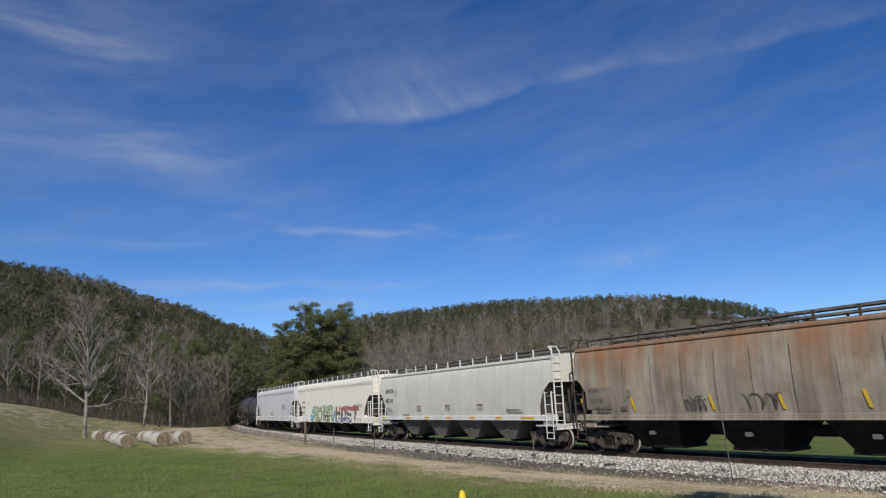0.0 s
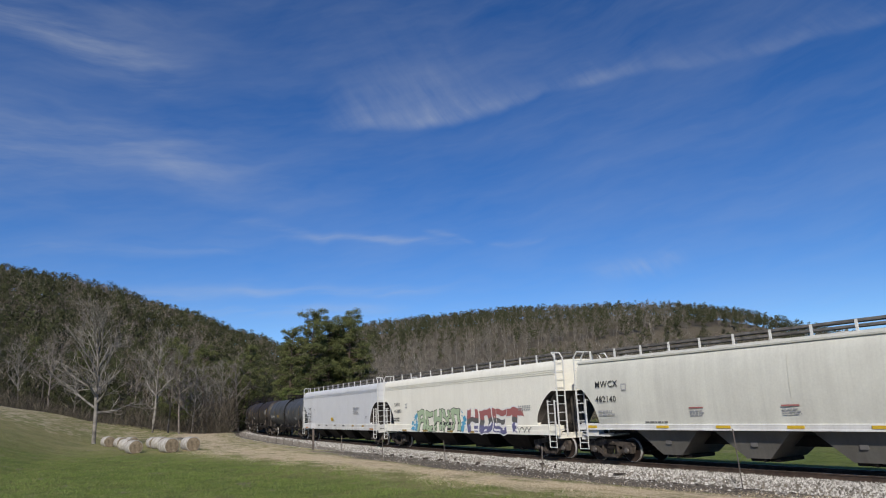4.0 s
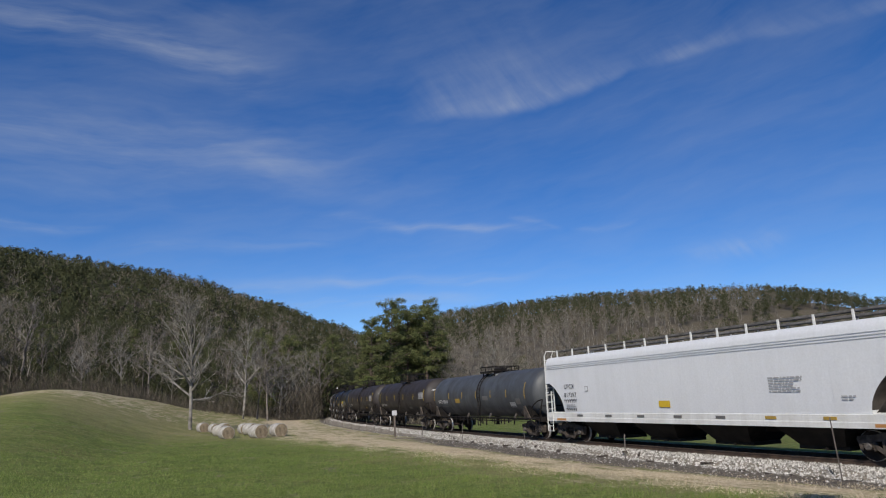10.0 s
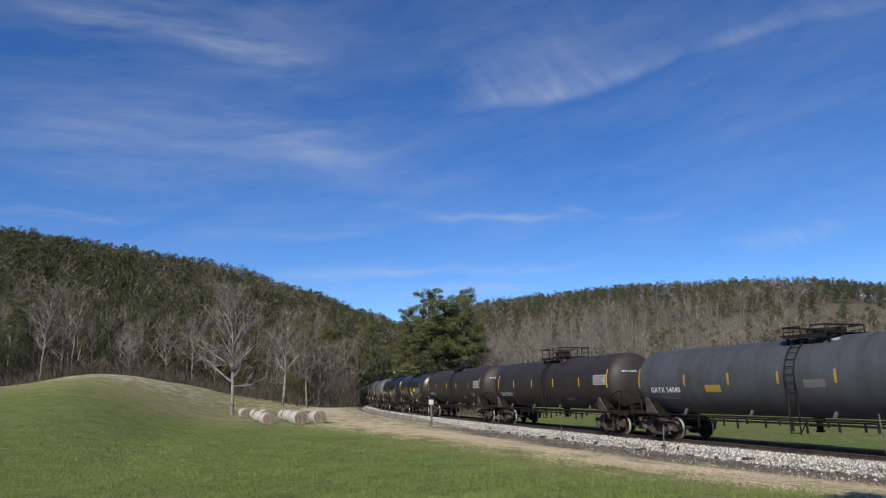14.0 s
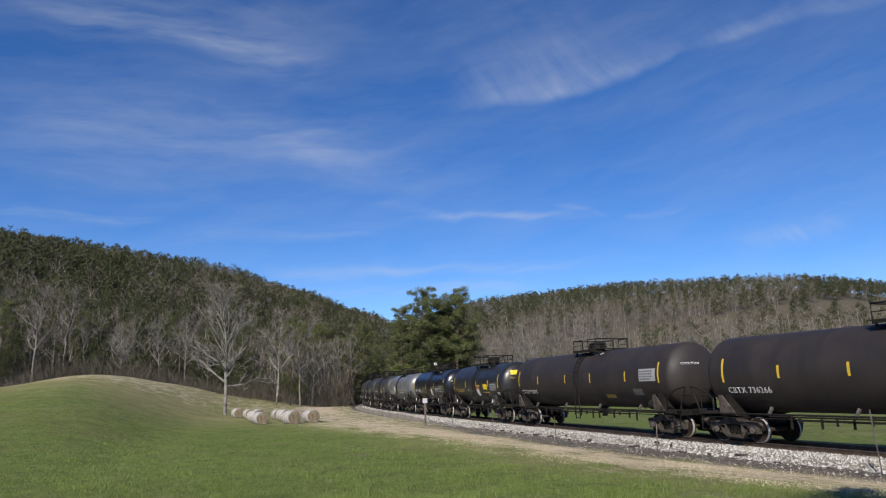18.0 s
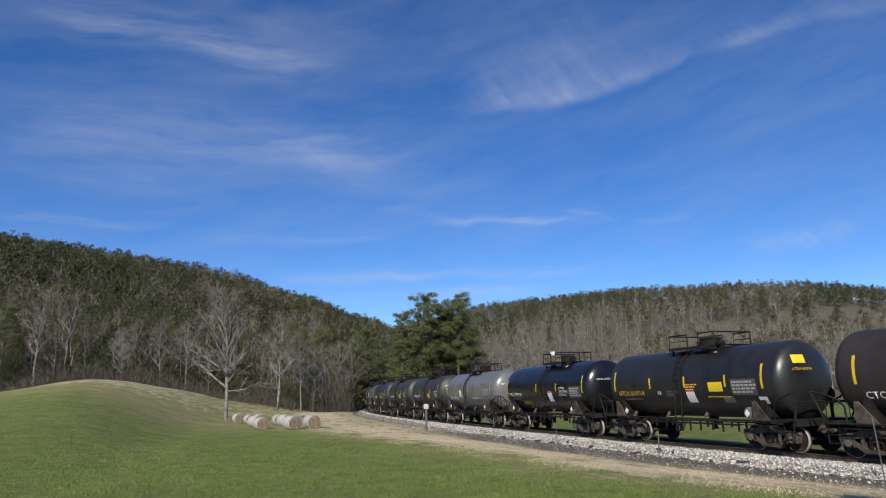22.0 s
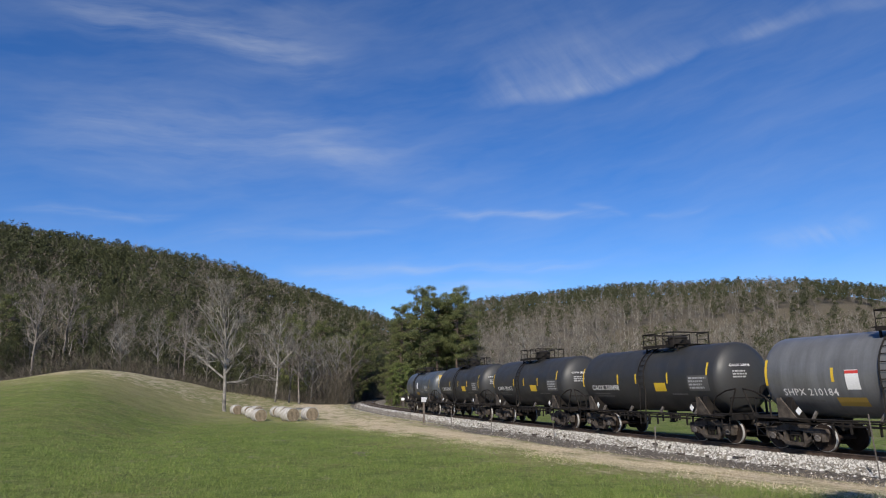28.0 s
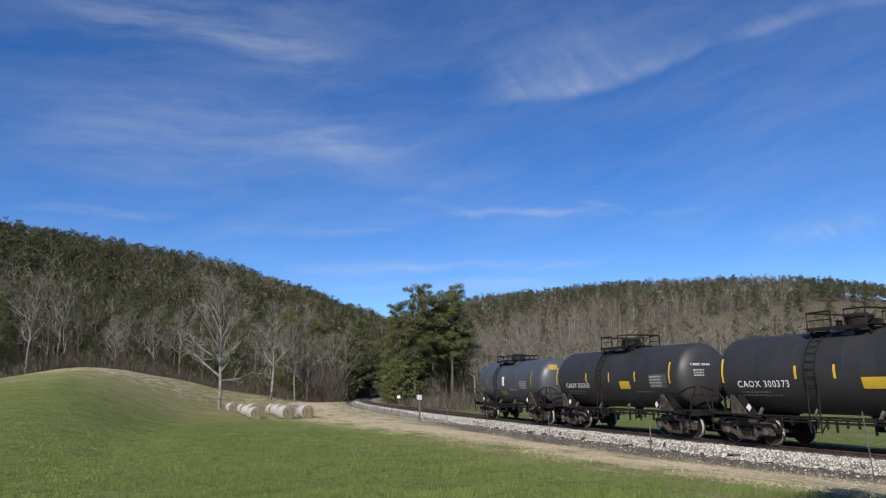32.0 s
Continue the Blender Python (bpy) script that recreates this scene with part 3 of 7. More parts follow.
def mesh_wheelset():
    m = Mesh()
    for s in (-1, 1):
        prof = [(0.09, -0.10), (0.12, -0.09), (0.13, -0.03), (0.32, -0.012), (0.385, -0.05), (0.447, -0.065), (0.457, -0.06), (0.457, 0.03), (0.485, 0.045), (0.485, 0.068), (0.39, 0.066), (0.33, 0.02), (0.13, 0.03), (0.09, 0.07)]
        m.lathe([(r, -s * 0 + (a if s < 0 else -a)) for r, a in prof], "y", 26, (0, s * 0.77, 0))
        # bearing cap with its bolts, outside the frame
        cap = [(0.125, 0.0), (0.125, 0.14), (0.10, 0.18), (0.04, 0.19)]
        m.lathe([(r, s * (1.0 + a)) for r, a in cap], "y", 12)
        for k in range(3):
            a = 2.09 * k + 0.4
            m.lathe([(0.022, s * 1.16), (0.022, s * 1.205)], "y", 6, (math.cos(a) * 0.075, 0, math.sin(a) * 0.075))
        # lightening marks on the wheel plate, so that the turning shows
        for k in range(4):
            a = 1.571 * k
            m.box(-0.03 + math.cos(a) * 0.25, 0.03 + math.cos(a) * 0.25, s * 0.77 + s * 0.012, s * 0.77 + s * 0.045, math.sin(a) * 0.25 - 0.03, math.sin(a) * 0.25 + 0.03)
    m.lathe([(0.07, -1.06), (0.07, -0.85), (0.085, -0.7), (0.08, 0), (0.085, 0.7), (0.07, 0.85), (0.07, 1.06)], "y", 10)
    me = m.data("wheelset", M_WHEEL, 40)
    me.materials.append(M_TREAD)
    me.materials.append(M_CAP)
    for p in me.polygons:
        vs = [me.vertices[i].co for i in p.vertices]
        rr = [math.hypot(q.x, q.z) for q in vs]
        if min(rr) > 0.444 and max(rr) < 0.47:
            p.material_index = 1
        elif max(rr) < 0.13 and min(abs(q.y) for q in vs) > 1.09:
            p.material_index = 2
    return me


def mesh_coupler():
    m = Mesh()
    m.box(-0.75, 0.0, -0.07, 0.07, 0.74, 0.92, 0.02)
    m.prism([(0.0, 0.70), (0.12, 0.68), (0.22, 0.72), (0.22, 0.95), (0.12, 0.99), (0.0, 0.96)], -0.16, 0.10)
    m.prism([(0.1, 0.72), (0.26, 0.74), (0.26, 0.93), (0.1, 0.95)], 0.08, 0.2)
    m.box(-0.35, -0.28, -0.28, 0.28, 0.66, 1.0, 0.02)
    return m.data("coupler", M_TRUCK)


def mesh_hose():
    return Mesh().tube([(-0.3, -0.3, 0.75), (-0.1, -0.3, 0.6), (0.1, -0.26, 0.42), (0.35, -0.2, 0.36), (0.5, -0.1, 0.42)], 0.025, 6).data("brake_hose", M_INK, 60)


def add_ends(car, half):
    for s in (1, -1):
        at = pose(s * (half - 0.22), 0, 0, 0, 0, 0 if s > 0 else 180)
        part("coupler", shared("coup", mesh_coupler), None, car, at=at)
        part("brake_hose", shared("hose", mesh_hose), None, car, "black rubber air hose", at=at)


def text_mesh(word, size, material, spacing=1.0):
    cu = bpy.data.curves.new("lettering", "FONT")
    cu.body, cu.size, cu.space_character = word, size, spacing
    cu.resolution_u = 2
    cu.offset = size * 0.008
    ob = bpy.data.objects.new("lettering", cu)
    me = bpy.data.meshes.new_from_object(ob)
    bpy.data.objects.remove(ob)
    bpy.data.curves.remove(cu)
    me.materials.clear()
    me.materials.append(material)
    return me


def stick(me, parent, x, z, shape, label="", name="lettering"):
    """Lays a flat mesh (x, y) on a car's near side at x, z; shape gives the side's y for a z."""
    for v in me.vertices:
        zz = z + v.co.y
        yy = shape(zz)
        v.co = (x + v.co.x, yy, zz)
    return part(name, me, None, parent, label)


def flat(polys, material, cuts=6):
    """Flat polygons of (x, y), cut into strips so that they bend with a side."""
    m = Mesh()
    for x0, x1, y0, y1 in polys:
        n = max(1, int(abs(y1 - y0) / 0.12))
        for k in range(n):
            a, b = y0 + (y1 - y0) * k / n, y0 + (y1 - y0) * (k + 1) / n
            m.add([(x0, a, 0), (x1, a, 0), (x1, b, 0), (x0, b, 0)], [(0, 1, 2, 3)])
    me = bpy.data.meshes.new("panel")
    me.from_pydata(m.v, [], m.f)
    me.materials.append(material)
    return me


def bars(rng, w, h, lines, material, fill=0.75):
    """Writing too small to read: rows of short bars."""
    polys = []
    for k in range(lines):
        y = h - (k + 0.8) * h / lines
        x, end = 0.0, w * rng.uniform(0.7, 1.0)
        while x < end:
            d = rng.uniform(0.06, 0.22)
            polys.append((x, min(end, x + d), y, y + h / lines * 0.55))
            x += d + 0.04
    return flat(polys, material)


def ladder(x0, x1, y, z0, z1, rungs, lean=0.0, r=0.022, standoff=0.0):
    m = Mesh()
    for x in (x0, x1):
        m.box(x - 0.03, x + 0.03, y - 0.02, y + 0.02, z0, z1)
    for k in range(rungs):
        z = z0 + (z1 - z0) * (k + 0.5) / rungs
        m.tube([(x0, y, z), (x1, y, z)], 0.016, 5)
    return m


def hopper(length, style, paint_mat, sill_mat, under_mat, label, ladder_mat, bays, eave=4.17, pitch=3.7, seams=9, seam_mat=None, arch=1.0, low=1.0):
    car = thing("covered_hopper_car", label, "freight car", "cars of the freight train")
    half = length / 2
    L = half - 0.65
    if style == "round":
        side = [(1.44, 1.1), (1.50, 1.35), (1.57, 1.9), (1.59, 2.5), (1.57, 3.1), (1.52, 3.5), (1.42, 3.8), (1.30, eave)]
        roof = [(1.22, eave + 0.04), (0.9, eave + 0.09), (0.45, eave + 0.12), (0.0, eave + 0.13)]
    else:
        side = [(1.52, 1.1), (1.55, 1.35), (1.585, 1.8), (1.59, 2.6), (1.585, 3.2), (1.58, 3.38), (1.535, 3.385), (1.535, 3.42), (1.575, 3.425), (1.575, 3.47), (1.53, 3.475), (1.53, 3.51), (1.57, 3.515), (1.57, 3.56), (1.525, 3.565), (1.525, 3.60), (1.56, 3.605), (1.545, 3.75), (1.51, 3.86), (1.44, eave)]
        roof = [(1.34, eave + 0.06), (1.0, eave + 0.10), (0.5, eave + 0.13), (0.0, eave + 0.14)]
    up = eave - 3.95
    side = [(q, z + up if 3.3 < z < eave else z) for q, z in side]
    es, zs = [p[0] for p in side], [p[1] for p in side]
    shape = lambda z: -(float(np.interp(z, zs, es)) + 0.006)

    def floor_z(d):
        d = d if d > 2.3 else d / arch
        if d > 1.5:
            return low + 0.1
        if d < 0.3:
            return 2.9
        t = (d - 0.3) / 1.2
        return 2.9 - 1.45 * (0.45 * t + 0.55 * (1 - math.sqrt(max(0.0, 1 - t ** 2.6))))

    ds = [0, 0.15, 0.3, 0.5, 0.7, 0.9, 1.05, 1.18, 1.28, 1.37, 1.44, 1.495, 1.51, 2.4]
    ds = [d * arch if d < 2 else d for d in ds]
    xs = [-L + d for d in ds] + list(np.linspace(-L + 4, L - 4, 22)) + [L - d for d in reversed(ds)]
    lev = zs[1:]
    v, f, ring = [], [], None
    for i, x in enumerate(xs):
        zb = floor_z(L - abs(x))
        bulge = 0.012 * math.sin(x * 3.1) + 0.008 * math.sin(x * 7.3 + 1)
        r = []
        zz = [zb] + [max(z, zb + 0.002 * (k + 1)) for k, z in enumerate(lev)]
        for z in zz:
            r.append((x, -(float(np.interp(z, zs, es)) + (bulge if 1.5 < z < 3.4 else 0)), z))
        r += [(x, -e, z) for e, z in roof]
        r += [(x, -y, z) for _, y, z in reversed(r[:-1])]
        n = len(r)
        v += r
        if i:
            f += [((i - 1) * n + k, (i - 1) * n + (k + 1) % n, i * n + (k + 1) % n, i * n + k) for k in range(n)]
    f += [tuple(range(n)), tuple(range((len(xs) - 1) * n, len(xs) * n))]
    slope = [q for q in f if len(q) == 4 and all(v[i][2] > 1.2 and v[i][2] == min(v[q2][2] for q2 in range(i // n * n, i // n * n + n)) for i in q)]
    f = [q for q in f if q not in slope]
    part("body", Mesh().add(v, f), paint_mat, car, smooth=32)
    for sgn in (-1, 1):
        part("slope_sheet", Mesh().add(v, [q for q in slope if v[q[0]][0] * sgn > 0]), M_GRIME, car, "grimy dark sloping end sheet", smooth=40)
    # panel seams down the side
    for k in range(seams):
        x = -L + 2.6 + (2 * L - 5.2) * k / (seams - 1)
        m = Mesh()
        zz = [1.5, 2.0, 2.5, 3.0, 3.4, 3.6]
        for y in (-1, 1):
            q = []
            for z in zz:
                e = float(np.interp(z, zs, es)) + (0.012 * math.sin(x * 3.1) + 0.008 * math.sin(x * 7.3 + 1)) + 0.008
                q += [(x - 0.014, y * e, z), (x + 0.014, y * e, z)]
            part("panel_seam", Mesh().add(q, [(2 * i, 2 * i + 1, 2 * i + 3, 2 * i + 2) for i in range(len(zz) - 1)]), seam_mat or paint_mat, car)
    if style == "round":
        for y in (-1, 1):
            part("roof_trough", Mesh().prism_x([(y * 1.36, 3.86 + up), (y * 1.46, 3.84 + up), (y * 1.47, 3.90 + up), (y * 1.33, 3.97 + up)], -L, L), paint_mat, car)
    # side sills
    for y in (-1, 1):
        part("side_sill", Mesh().prism_x([(y * 1.40, low), (y * 1.615, low), (y * 1.615, low * 0.5 + 0.66), (y * 1.60, low * 0.5 + 0.7), (y * 1.60, low * 0.2 + 1.20), (y * 1.40, low * 0.2 + 1.26)], -L, L), sill_mat, car)
    part("centre_sill", Mesh().box(-half + 0.5, half - 0.5, -0.28, 0.28, 0.72, 1.06), M_BLACK, car)
    # discharge bays
    for k in range(bays):
        c = pitch * (k - (bays - 1) / 2)
        bay = Mesh()
        top, mid, bot = pitch * 0.497, pitch * 0.34, pitch * 0.22
        if style == "round" and under_mat is not M_BLACK:
            mid, bot = pitch * 0.40, 0.42
        zt, zm, zb = low + 0.12, low - 0.02, 0.36
        for y0, y1 in ((-1.44, 1.44),):
            ym = 0.0
            yb = 1.08 if under_mat is not M_BLACK else 0.75
            q = [(c - top, y0, zt), (c + top, y0, zt), (c + top, y1, zt), (c - top, y1, zt),
                 (c - mid, y0 + 0.1, zm), (c + mid, y0 + 0.1, zm), (c + mid, y1 - 0.1, zm), (c - mid, y1 - 0.1, zm),
                 (c - bot, ym - yb, zb), (c + bot, ym - yb, zb), (c + bot, ym + yb, zb), (c - bot, ym + yb, zb)]
            bay.add(q, [(0, 1, 2, 3), (8, 9, 10, 11)] + [(r + i, r + (i + 1) % 4, r + 4 + (i + 1) % 4, r + 4 + i) for r in (0, 4) for i in range(4)])
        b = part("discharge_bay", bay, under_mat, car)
        gate = Mesh()
        gate.box(c - bot - 0.1, c + bot + 0.1, -0.7, 0.7, 0.24, 0.37, 0.02)
        gate.tube([(c + bot * 0.4, -0.8, 0.3), (c + bot * 0.4, -1.05, 0.3)], 0.05, 8)
        part("outlet_gate", gate, M_BLACK, b)
        if style == "round":
            part("vent_cover", Mesh().box(c - 0.12, c + 0.12, -1.24, -1.1, 0.74, 0.88, 0.02), M_DIM, b)
    # end slope stiffeners, platform, ladders
    for s in (1, -1):
        m = Mesh()
        m.box(min(s * (L - 1.5), s * L), max(s * (L - 1.5), s * L), -1.5, 1.5, 1.0, 1.06)
        m.box(min(s * (L - 0.12), s * L), max(s * (L - 0.12), s * L), -1.5, 1.5, 0.86, 1.1)
        part("end_platform", m, sill_mat, car)
        m = Mesh()
        for y in (-0.35, 0.35):
            m.prism([(s * (L - 0.35), 1.06), (s * (L - 0.2), 1.06), (s * (L - 0.2), 2.9), (s * (L - 0.5), 2.9)], y - 0.05, y + 0.05)
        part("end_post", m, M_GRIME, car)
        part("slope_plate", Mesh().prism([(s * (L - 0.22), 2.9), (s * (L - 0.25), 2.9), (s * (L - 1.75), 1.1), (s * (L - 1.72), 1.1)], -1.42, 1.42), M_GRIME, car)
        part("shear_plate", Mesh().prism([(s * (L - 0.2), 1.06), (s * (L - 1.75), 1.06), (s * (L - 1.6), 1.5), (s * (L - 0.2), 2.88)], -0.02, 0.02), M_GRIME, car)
        if style == "round":
            part("end_panel", Mesh().box(min(s * (L - 0.25), s * (L - 0.95)), max(s * (L - 0.25), s * (L - 0.95)), -1.50, -1.44, 1.06, 1.5, 0.02), sill_mat, car)
        part("brake_reservoir", Mesh().lathe([(0.05, -0.5), (0.2, -0.44), (0.2, 0.44), (0.05, 0.5)], "y", 14, (s * (L - 0.9), 0.3, 1.32)), M_DIM if style == "round" else M_BLACK, car, smooth=40)
        for y in (-1, 1):
            y1 = y * 1.66
            xe = s * (L + 0.07)
            t = Mesh()
            for yq in (y * 1.56, y * 1.12):
                t.box(xe - 0.02, xe + 0.02, yq - 0.03, yq + 0.03, 1.0, eave + 0.2)
                t.tube([(xe, yq, eave + 0.18), (xe - s * 0.2, yq, eave + 0.42)], 0.03, 5)
                for zq in (1.05, 3.0, 3.7):
                    t.tube([(xe, yq, zq), (xe - s * 0.1, yq, zq)], 0.018, 4)
            t.tube([(xe - s * 0.2, y * 1.56, eave + 0.42), (xe - s * 0.2, y * 1.12, eave + 0.42)], 0.03, 5)
            t.tube([(xe - s * 0.2, y * 1.12, eave + 0.42), (xe - s * 0.55, y * 1.05, eave + 0.4)], 0.025, 5)
            for k in range(9):
                zq = 1.25 + k * 0.36
                t.tube([(xe, y * 1.56, zq), (xe, y * 1.12, zq)], 0.015, 5)
            part("end_ladder", t, ladder_mat, car)
            xa, xb = s * (L - 0.04), s * (L - 0.52)
            t = ladder(min(xa, xb), max(xa, xb), y1, 1.0, 2.5, 4)
            for xq in (xa, xb):
                t.tube([(xq, y1, 2.45), (xq, y * 1.5, 2.45)], 0.018, 4)
            part("side_ladder", t, ladder_mat, car)
            t = Mesh()
            t.tube([(xa, y1, 1.02), (xa, y1, 0.5), (xb, y1, 0.5), (xb, y1, 1.02)], 0.025, 5)
            t.tube([(xa, y1, 0.75), (xb, y1, 0.75)], 0.02, 5)
            part("stirrup_step", t, ladder_mat, car)
    # running boards and hatches
    zr = eave + (0.43 if style == "flat" else 0.40)
    for y in (-0.85, 0.85):
        m = Mesh()
        m.box(-L - 0.1, L + 0.1, y - 0.22, y + 0.22, zr - 0.035, zr)
        m.box(-L - 0.1, L + 0.1, y - 0.25, y - 0.22, zr - 0.06, zr + 0.02)
        m.box(-L - 0.1, L + 0.1, y + 0.22, y + 0.25, zr - 0.06, zr + 0.02)
        board = part("running_board", m, M_GRATE, car)
        nb = 14
        br = Mesh().box(-0.04, 0.04, -0.02, 0.02, -0.06, 0.34)
        me = shared(("bracket", ladder_mat.name), lambda: br.data("bracket", ladder_mat))
        for k in range(nb):
            x = -L + 0.5 + (2 * L - 1.0) * k / (nb - 1)
            part("bracket", me, ladder_mat, board, at=pose(x, y + (-0.26 if y < 0 else 0.26), zr - 0.33))
    hatch = Mesh().lathe([(0.3, -0.02), (0.32, 0.03), (0.2, 0.06), (0.05, 0.07)], "z", 14).data("roof_hatch", paint_mat, 40)
    for k in range(8):
        part("roof_hatch", hatch, paint_mat, car, at=pose(-L + 1.6 + (2 * L - 3.2) * k / 7, 0, eave + 0.11))
    trucks = [add_truck(car, s * (half - 1.88)) for s in (1, -1)]
    add_ends(car, half)
    return car, shape, trucks


def tank(length, r, top, paint_mat, label, style, seed):
    car = thing("tank_car", label, "tank car", "cars of the freight train")
    rng = random.Random(seed)
    half = length / 2
    zc = top - r
    # markings are set out from a point near the middle
    style = dict(style)
    off = style.get("shift", 0.0)
    style["ladder"] = style.get("ladder", -0.8) + off
    for key in ("panels", "words", "bars"):
        style[key] = [(q[0] + off, *q[1:]) for q in style.get(key, [])]
    style["strips"] = [q + off for q in style["strips"]]
    H = half - 0.72
    hd = r * 0.42
    prof = [(0.02, -H)] + [(r * math.sin(a), -H + hd * (1 - math.cos(a))) for a in np.linspace(0.12, math.pi / 2, 9)]
    prof += [(r, x) for x in np.linspace(-H + hd, H - hd, 14)[1:-1]]
    prof += [(r * math.sin(a), H - hd * (1 - math.cos(a))) for a in np.linspace(math.pi / 2, 0.12, 9)] + [(0.02, H)]
    part("tank", Mesh().lathe(prof, "x", 56, (0, 0, zc)), paint_mat, car, smooth=50)
    shape = lambda z: -math.sqrt(max(0.02, (r + 0.008) ** 2 - (z - zc) ** 2))
    # weld seams
    for x in (-H * 0.62, -H * 0.3, H * 0.05, H * 0.36, H * 0.66):
        part("weld_seam", Mesh().lathe([(r - 0.01, x - 0.02), (r + 0.003, x - 0.008), (r + 0.003, x + 0.008), (r - 0.01, x + 0.02)], "x", 56, (0, 0, zc)), paint_mat, car, smooth=50)
    # stub sills, bolsters and saddles
    tx = half - 1.95
    for s in (1, -1):
        m = Mesh()
        m.box(min(s * (half - 0.55), s * (tx - 1.2)), max(s * (half - 0.55), s * (tx - 1.2)), -0.27, 0.27, 0.7, 1.12, 0.02)
        m.box(min(s * (half - 0.62), s * (half - 0.5)), max(s * (half - 0.62), s * (half - 0.5)), -1.35, 1.35, 0.92, 1.1)
        part("stub_sill", m, M_BLACK, car)
        part("end_deck", Mesh().box(min(s * (half - 0.5), s * (half - 1.35)), max(s * (half - 0.5), s * (half - 1.35)), -1.45, 1.45, 1.10, 1.15), M_BLACK, car)
        m = Mesh()
        arc = [(-math.sin(a) * (r + 0.02), zc - math.cos(a) * (r + 0.02)) for a in np.linspace(-1.05, 1.05, 15)]
        m.prism_x(arc + [(-1.4, 1.02), (-0.3, 0.88), (0.3, 0.88), (1.4, 1.02)], s * tx - 0.13, s * tx + 0.13)
        part("saddle", m, M_BLACK, car)
        for y in (-1, 1):
            g = Mesh()
            g.add([(s * tx - 0.36, y * 1.42, 1.0), (s * tx + 0.44, y * 1.42, 1.0), (s * tx - 0.22, y * 1.45, 1.78), (s * tx - 0.34, y * 1.45, 1.78),
                   (s * tx - 0.36, y * 1.36, 1.0), (s * tx + 0.44, y * 1.36, 1.0), (s * tx - 0.22, y * 1.36, 1.78), (s * tx - 0.34, y * 1.36, 1.78)],
                  [(0, 1, 2, 3), (4, 5, 6, 7), (0, 1, 5, 4), (1, 2, 6, 5), (2, 3, 7, 6), (3, 0, 4, 7)])
            part("gusset_plate", g, M_TRUCK, car)
    # long side rails with struts
    for y in (-1, 1):
        m = Mesh().tube([(-half + 0.7, y * 1.5, 1.08), (half - 0.7, y * 1.5, 1.08)], 0.035, 6)
        m.tube([(-half + 1.2, y * 1.44, 0.93), (half - 1.2, y * 1.44, 0.93)], 0.018, 5)
        rail = part("side_rail", m, M_BLACK, car)
        me = shared(("strut", r), lambda: Mesh().box(-0.035, 0.035, -0.05, 0.05, 0, 0.34).data("strut", M_CAP))
        for x in np.linspace(-H * 0.6, H * 0.66, 4):
            part("strut", me, None, rail, at=pose(x, y * 1.43, 1.03, y * 22, 18, 0))
    # piping, rigging and outlet under the belly
    m = Mesh()
    m.tube([(-H * 0.7, -0.5, 0.95), (H * 0.7, -0.5, 0.95)], 0.03, 5)
    m.tube([(-H * 0.5, -0.95, 0.86), (H * 0.5, -0.95, 0.86)], 0.022, 5)
    for k in range(15):
        x = -H * 0.55 + H * 1.1 * k / 14 + rng.uniform(-0.15, 0.15)
        d = rng.uniform(0.1, 0.36)
        m.box(x - 0.03, x + 0.03, -0.98, -0.92, 0.9 - d, 1.0)
    part("brake_rigging", m, M_BLACK, car)
    m = Mesh().lathe([(0.2, zc - r + 0.02), (0.2, zc - r - 0.1), (0.11, zc - r - 0.16), (0.11, zc - r - 0.42), (0.15, zc - r - 0.44), (0.15, zc - r - 0.5)], "z", 12, (0.3, 0, 0))
    m.box(0.1, 0.5, -0.3, 0.3, zc - r - 0.3, zc - r - 0.24)
    part("bottom_outlet", m, M_BLACK, car)
    part("brake_cylinder", Mesh().lathe([(0.06, 0.0), (0.22, 0.05), (0.22, 0.75), (0.1, 0.8)], "x", 14, (tx - 1.15 + 0.2, -1.08, 1.34)), M_DIM if style.get("tank_box", False) else M_BLACK, car, smooth=40)
    # belt and side ladder at mid length
    bx = style.get("ladder", -0.8)
    m = Mesh()
    for x in (bx - 0.2, bx + 0.2):
        pts = [(x, -math.sin(a) * (r + 0.06), zc + math.cos(a) * (r + 0.06)) for a in np.linspace(0.35, 1.9, 12)]
        m.tube(pts + [(x, -1.46, 0.95), (x, -1.46, 0.55)], 0.028, 5)
    for a in np.linspace(0.4, 1.85, 9):
        m.tube([(bx - 0.2, -math.sin(a) * (r + 0.06), zc + math.cos(a) * (r + 0.06)), (bx + 0.2, -math.sin(a) * (r + 0.06), zc + math.cos(a) * (r + 0.06))], 0.016, 4)
    for z in (0.6, 0.85):
        m.tube([(bx - 0.2, -1.46, z), (bx + 0.2, -1.46, z)], 0.016, 4)
    m.tube([(bx + 0.2, -1.46, 0.6), (bx + 0.5, -1.46, 1.05)], 0.025, 4)
    part("side_ladder", m, M_BLACK, car)
    # top works: walkway, railing, manway dome
    px = bx + style.get("plat", 0.8)
    pl, ph = style.get("plen", 2.1), style.get("rail", 0.6)
    dx, dh = px + style.get("dome", 0.15), style.get("dome_h", 0.5)
    deck = thing_part("walkway", car)
    for y in (-0.75, 0.75):
        m = Mesh().box(px - pl / 2, px + pl / 2, y - 0.24, y + 0.24, top + 0.02, top + 0.06)
        m.box(px - pl / 2, px + pl / 2, y - 0.28, y - 0.24, top - 0.05, top + 0.08)
        part("side_plank", m, M_BLACK, deck)
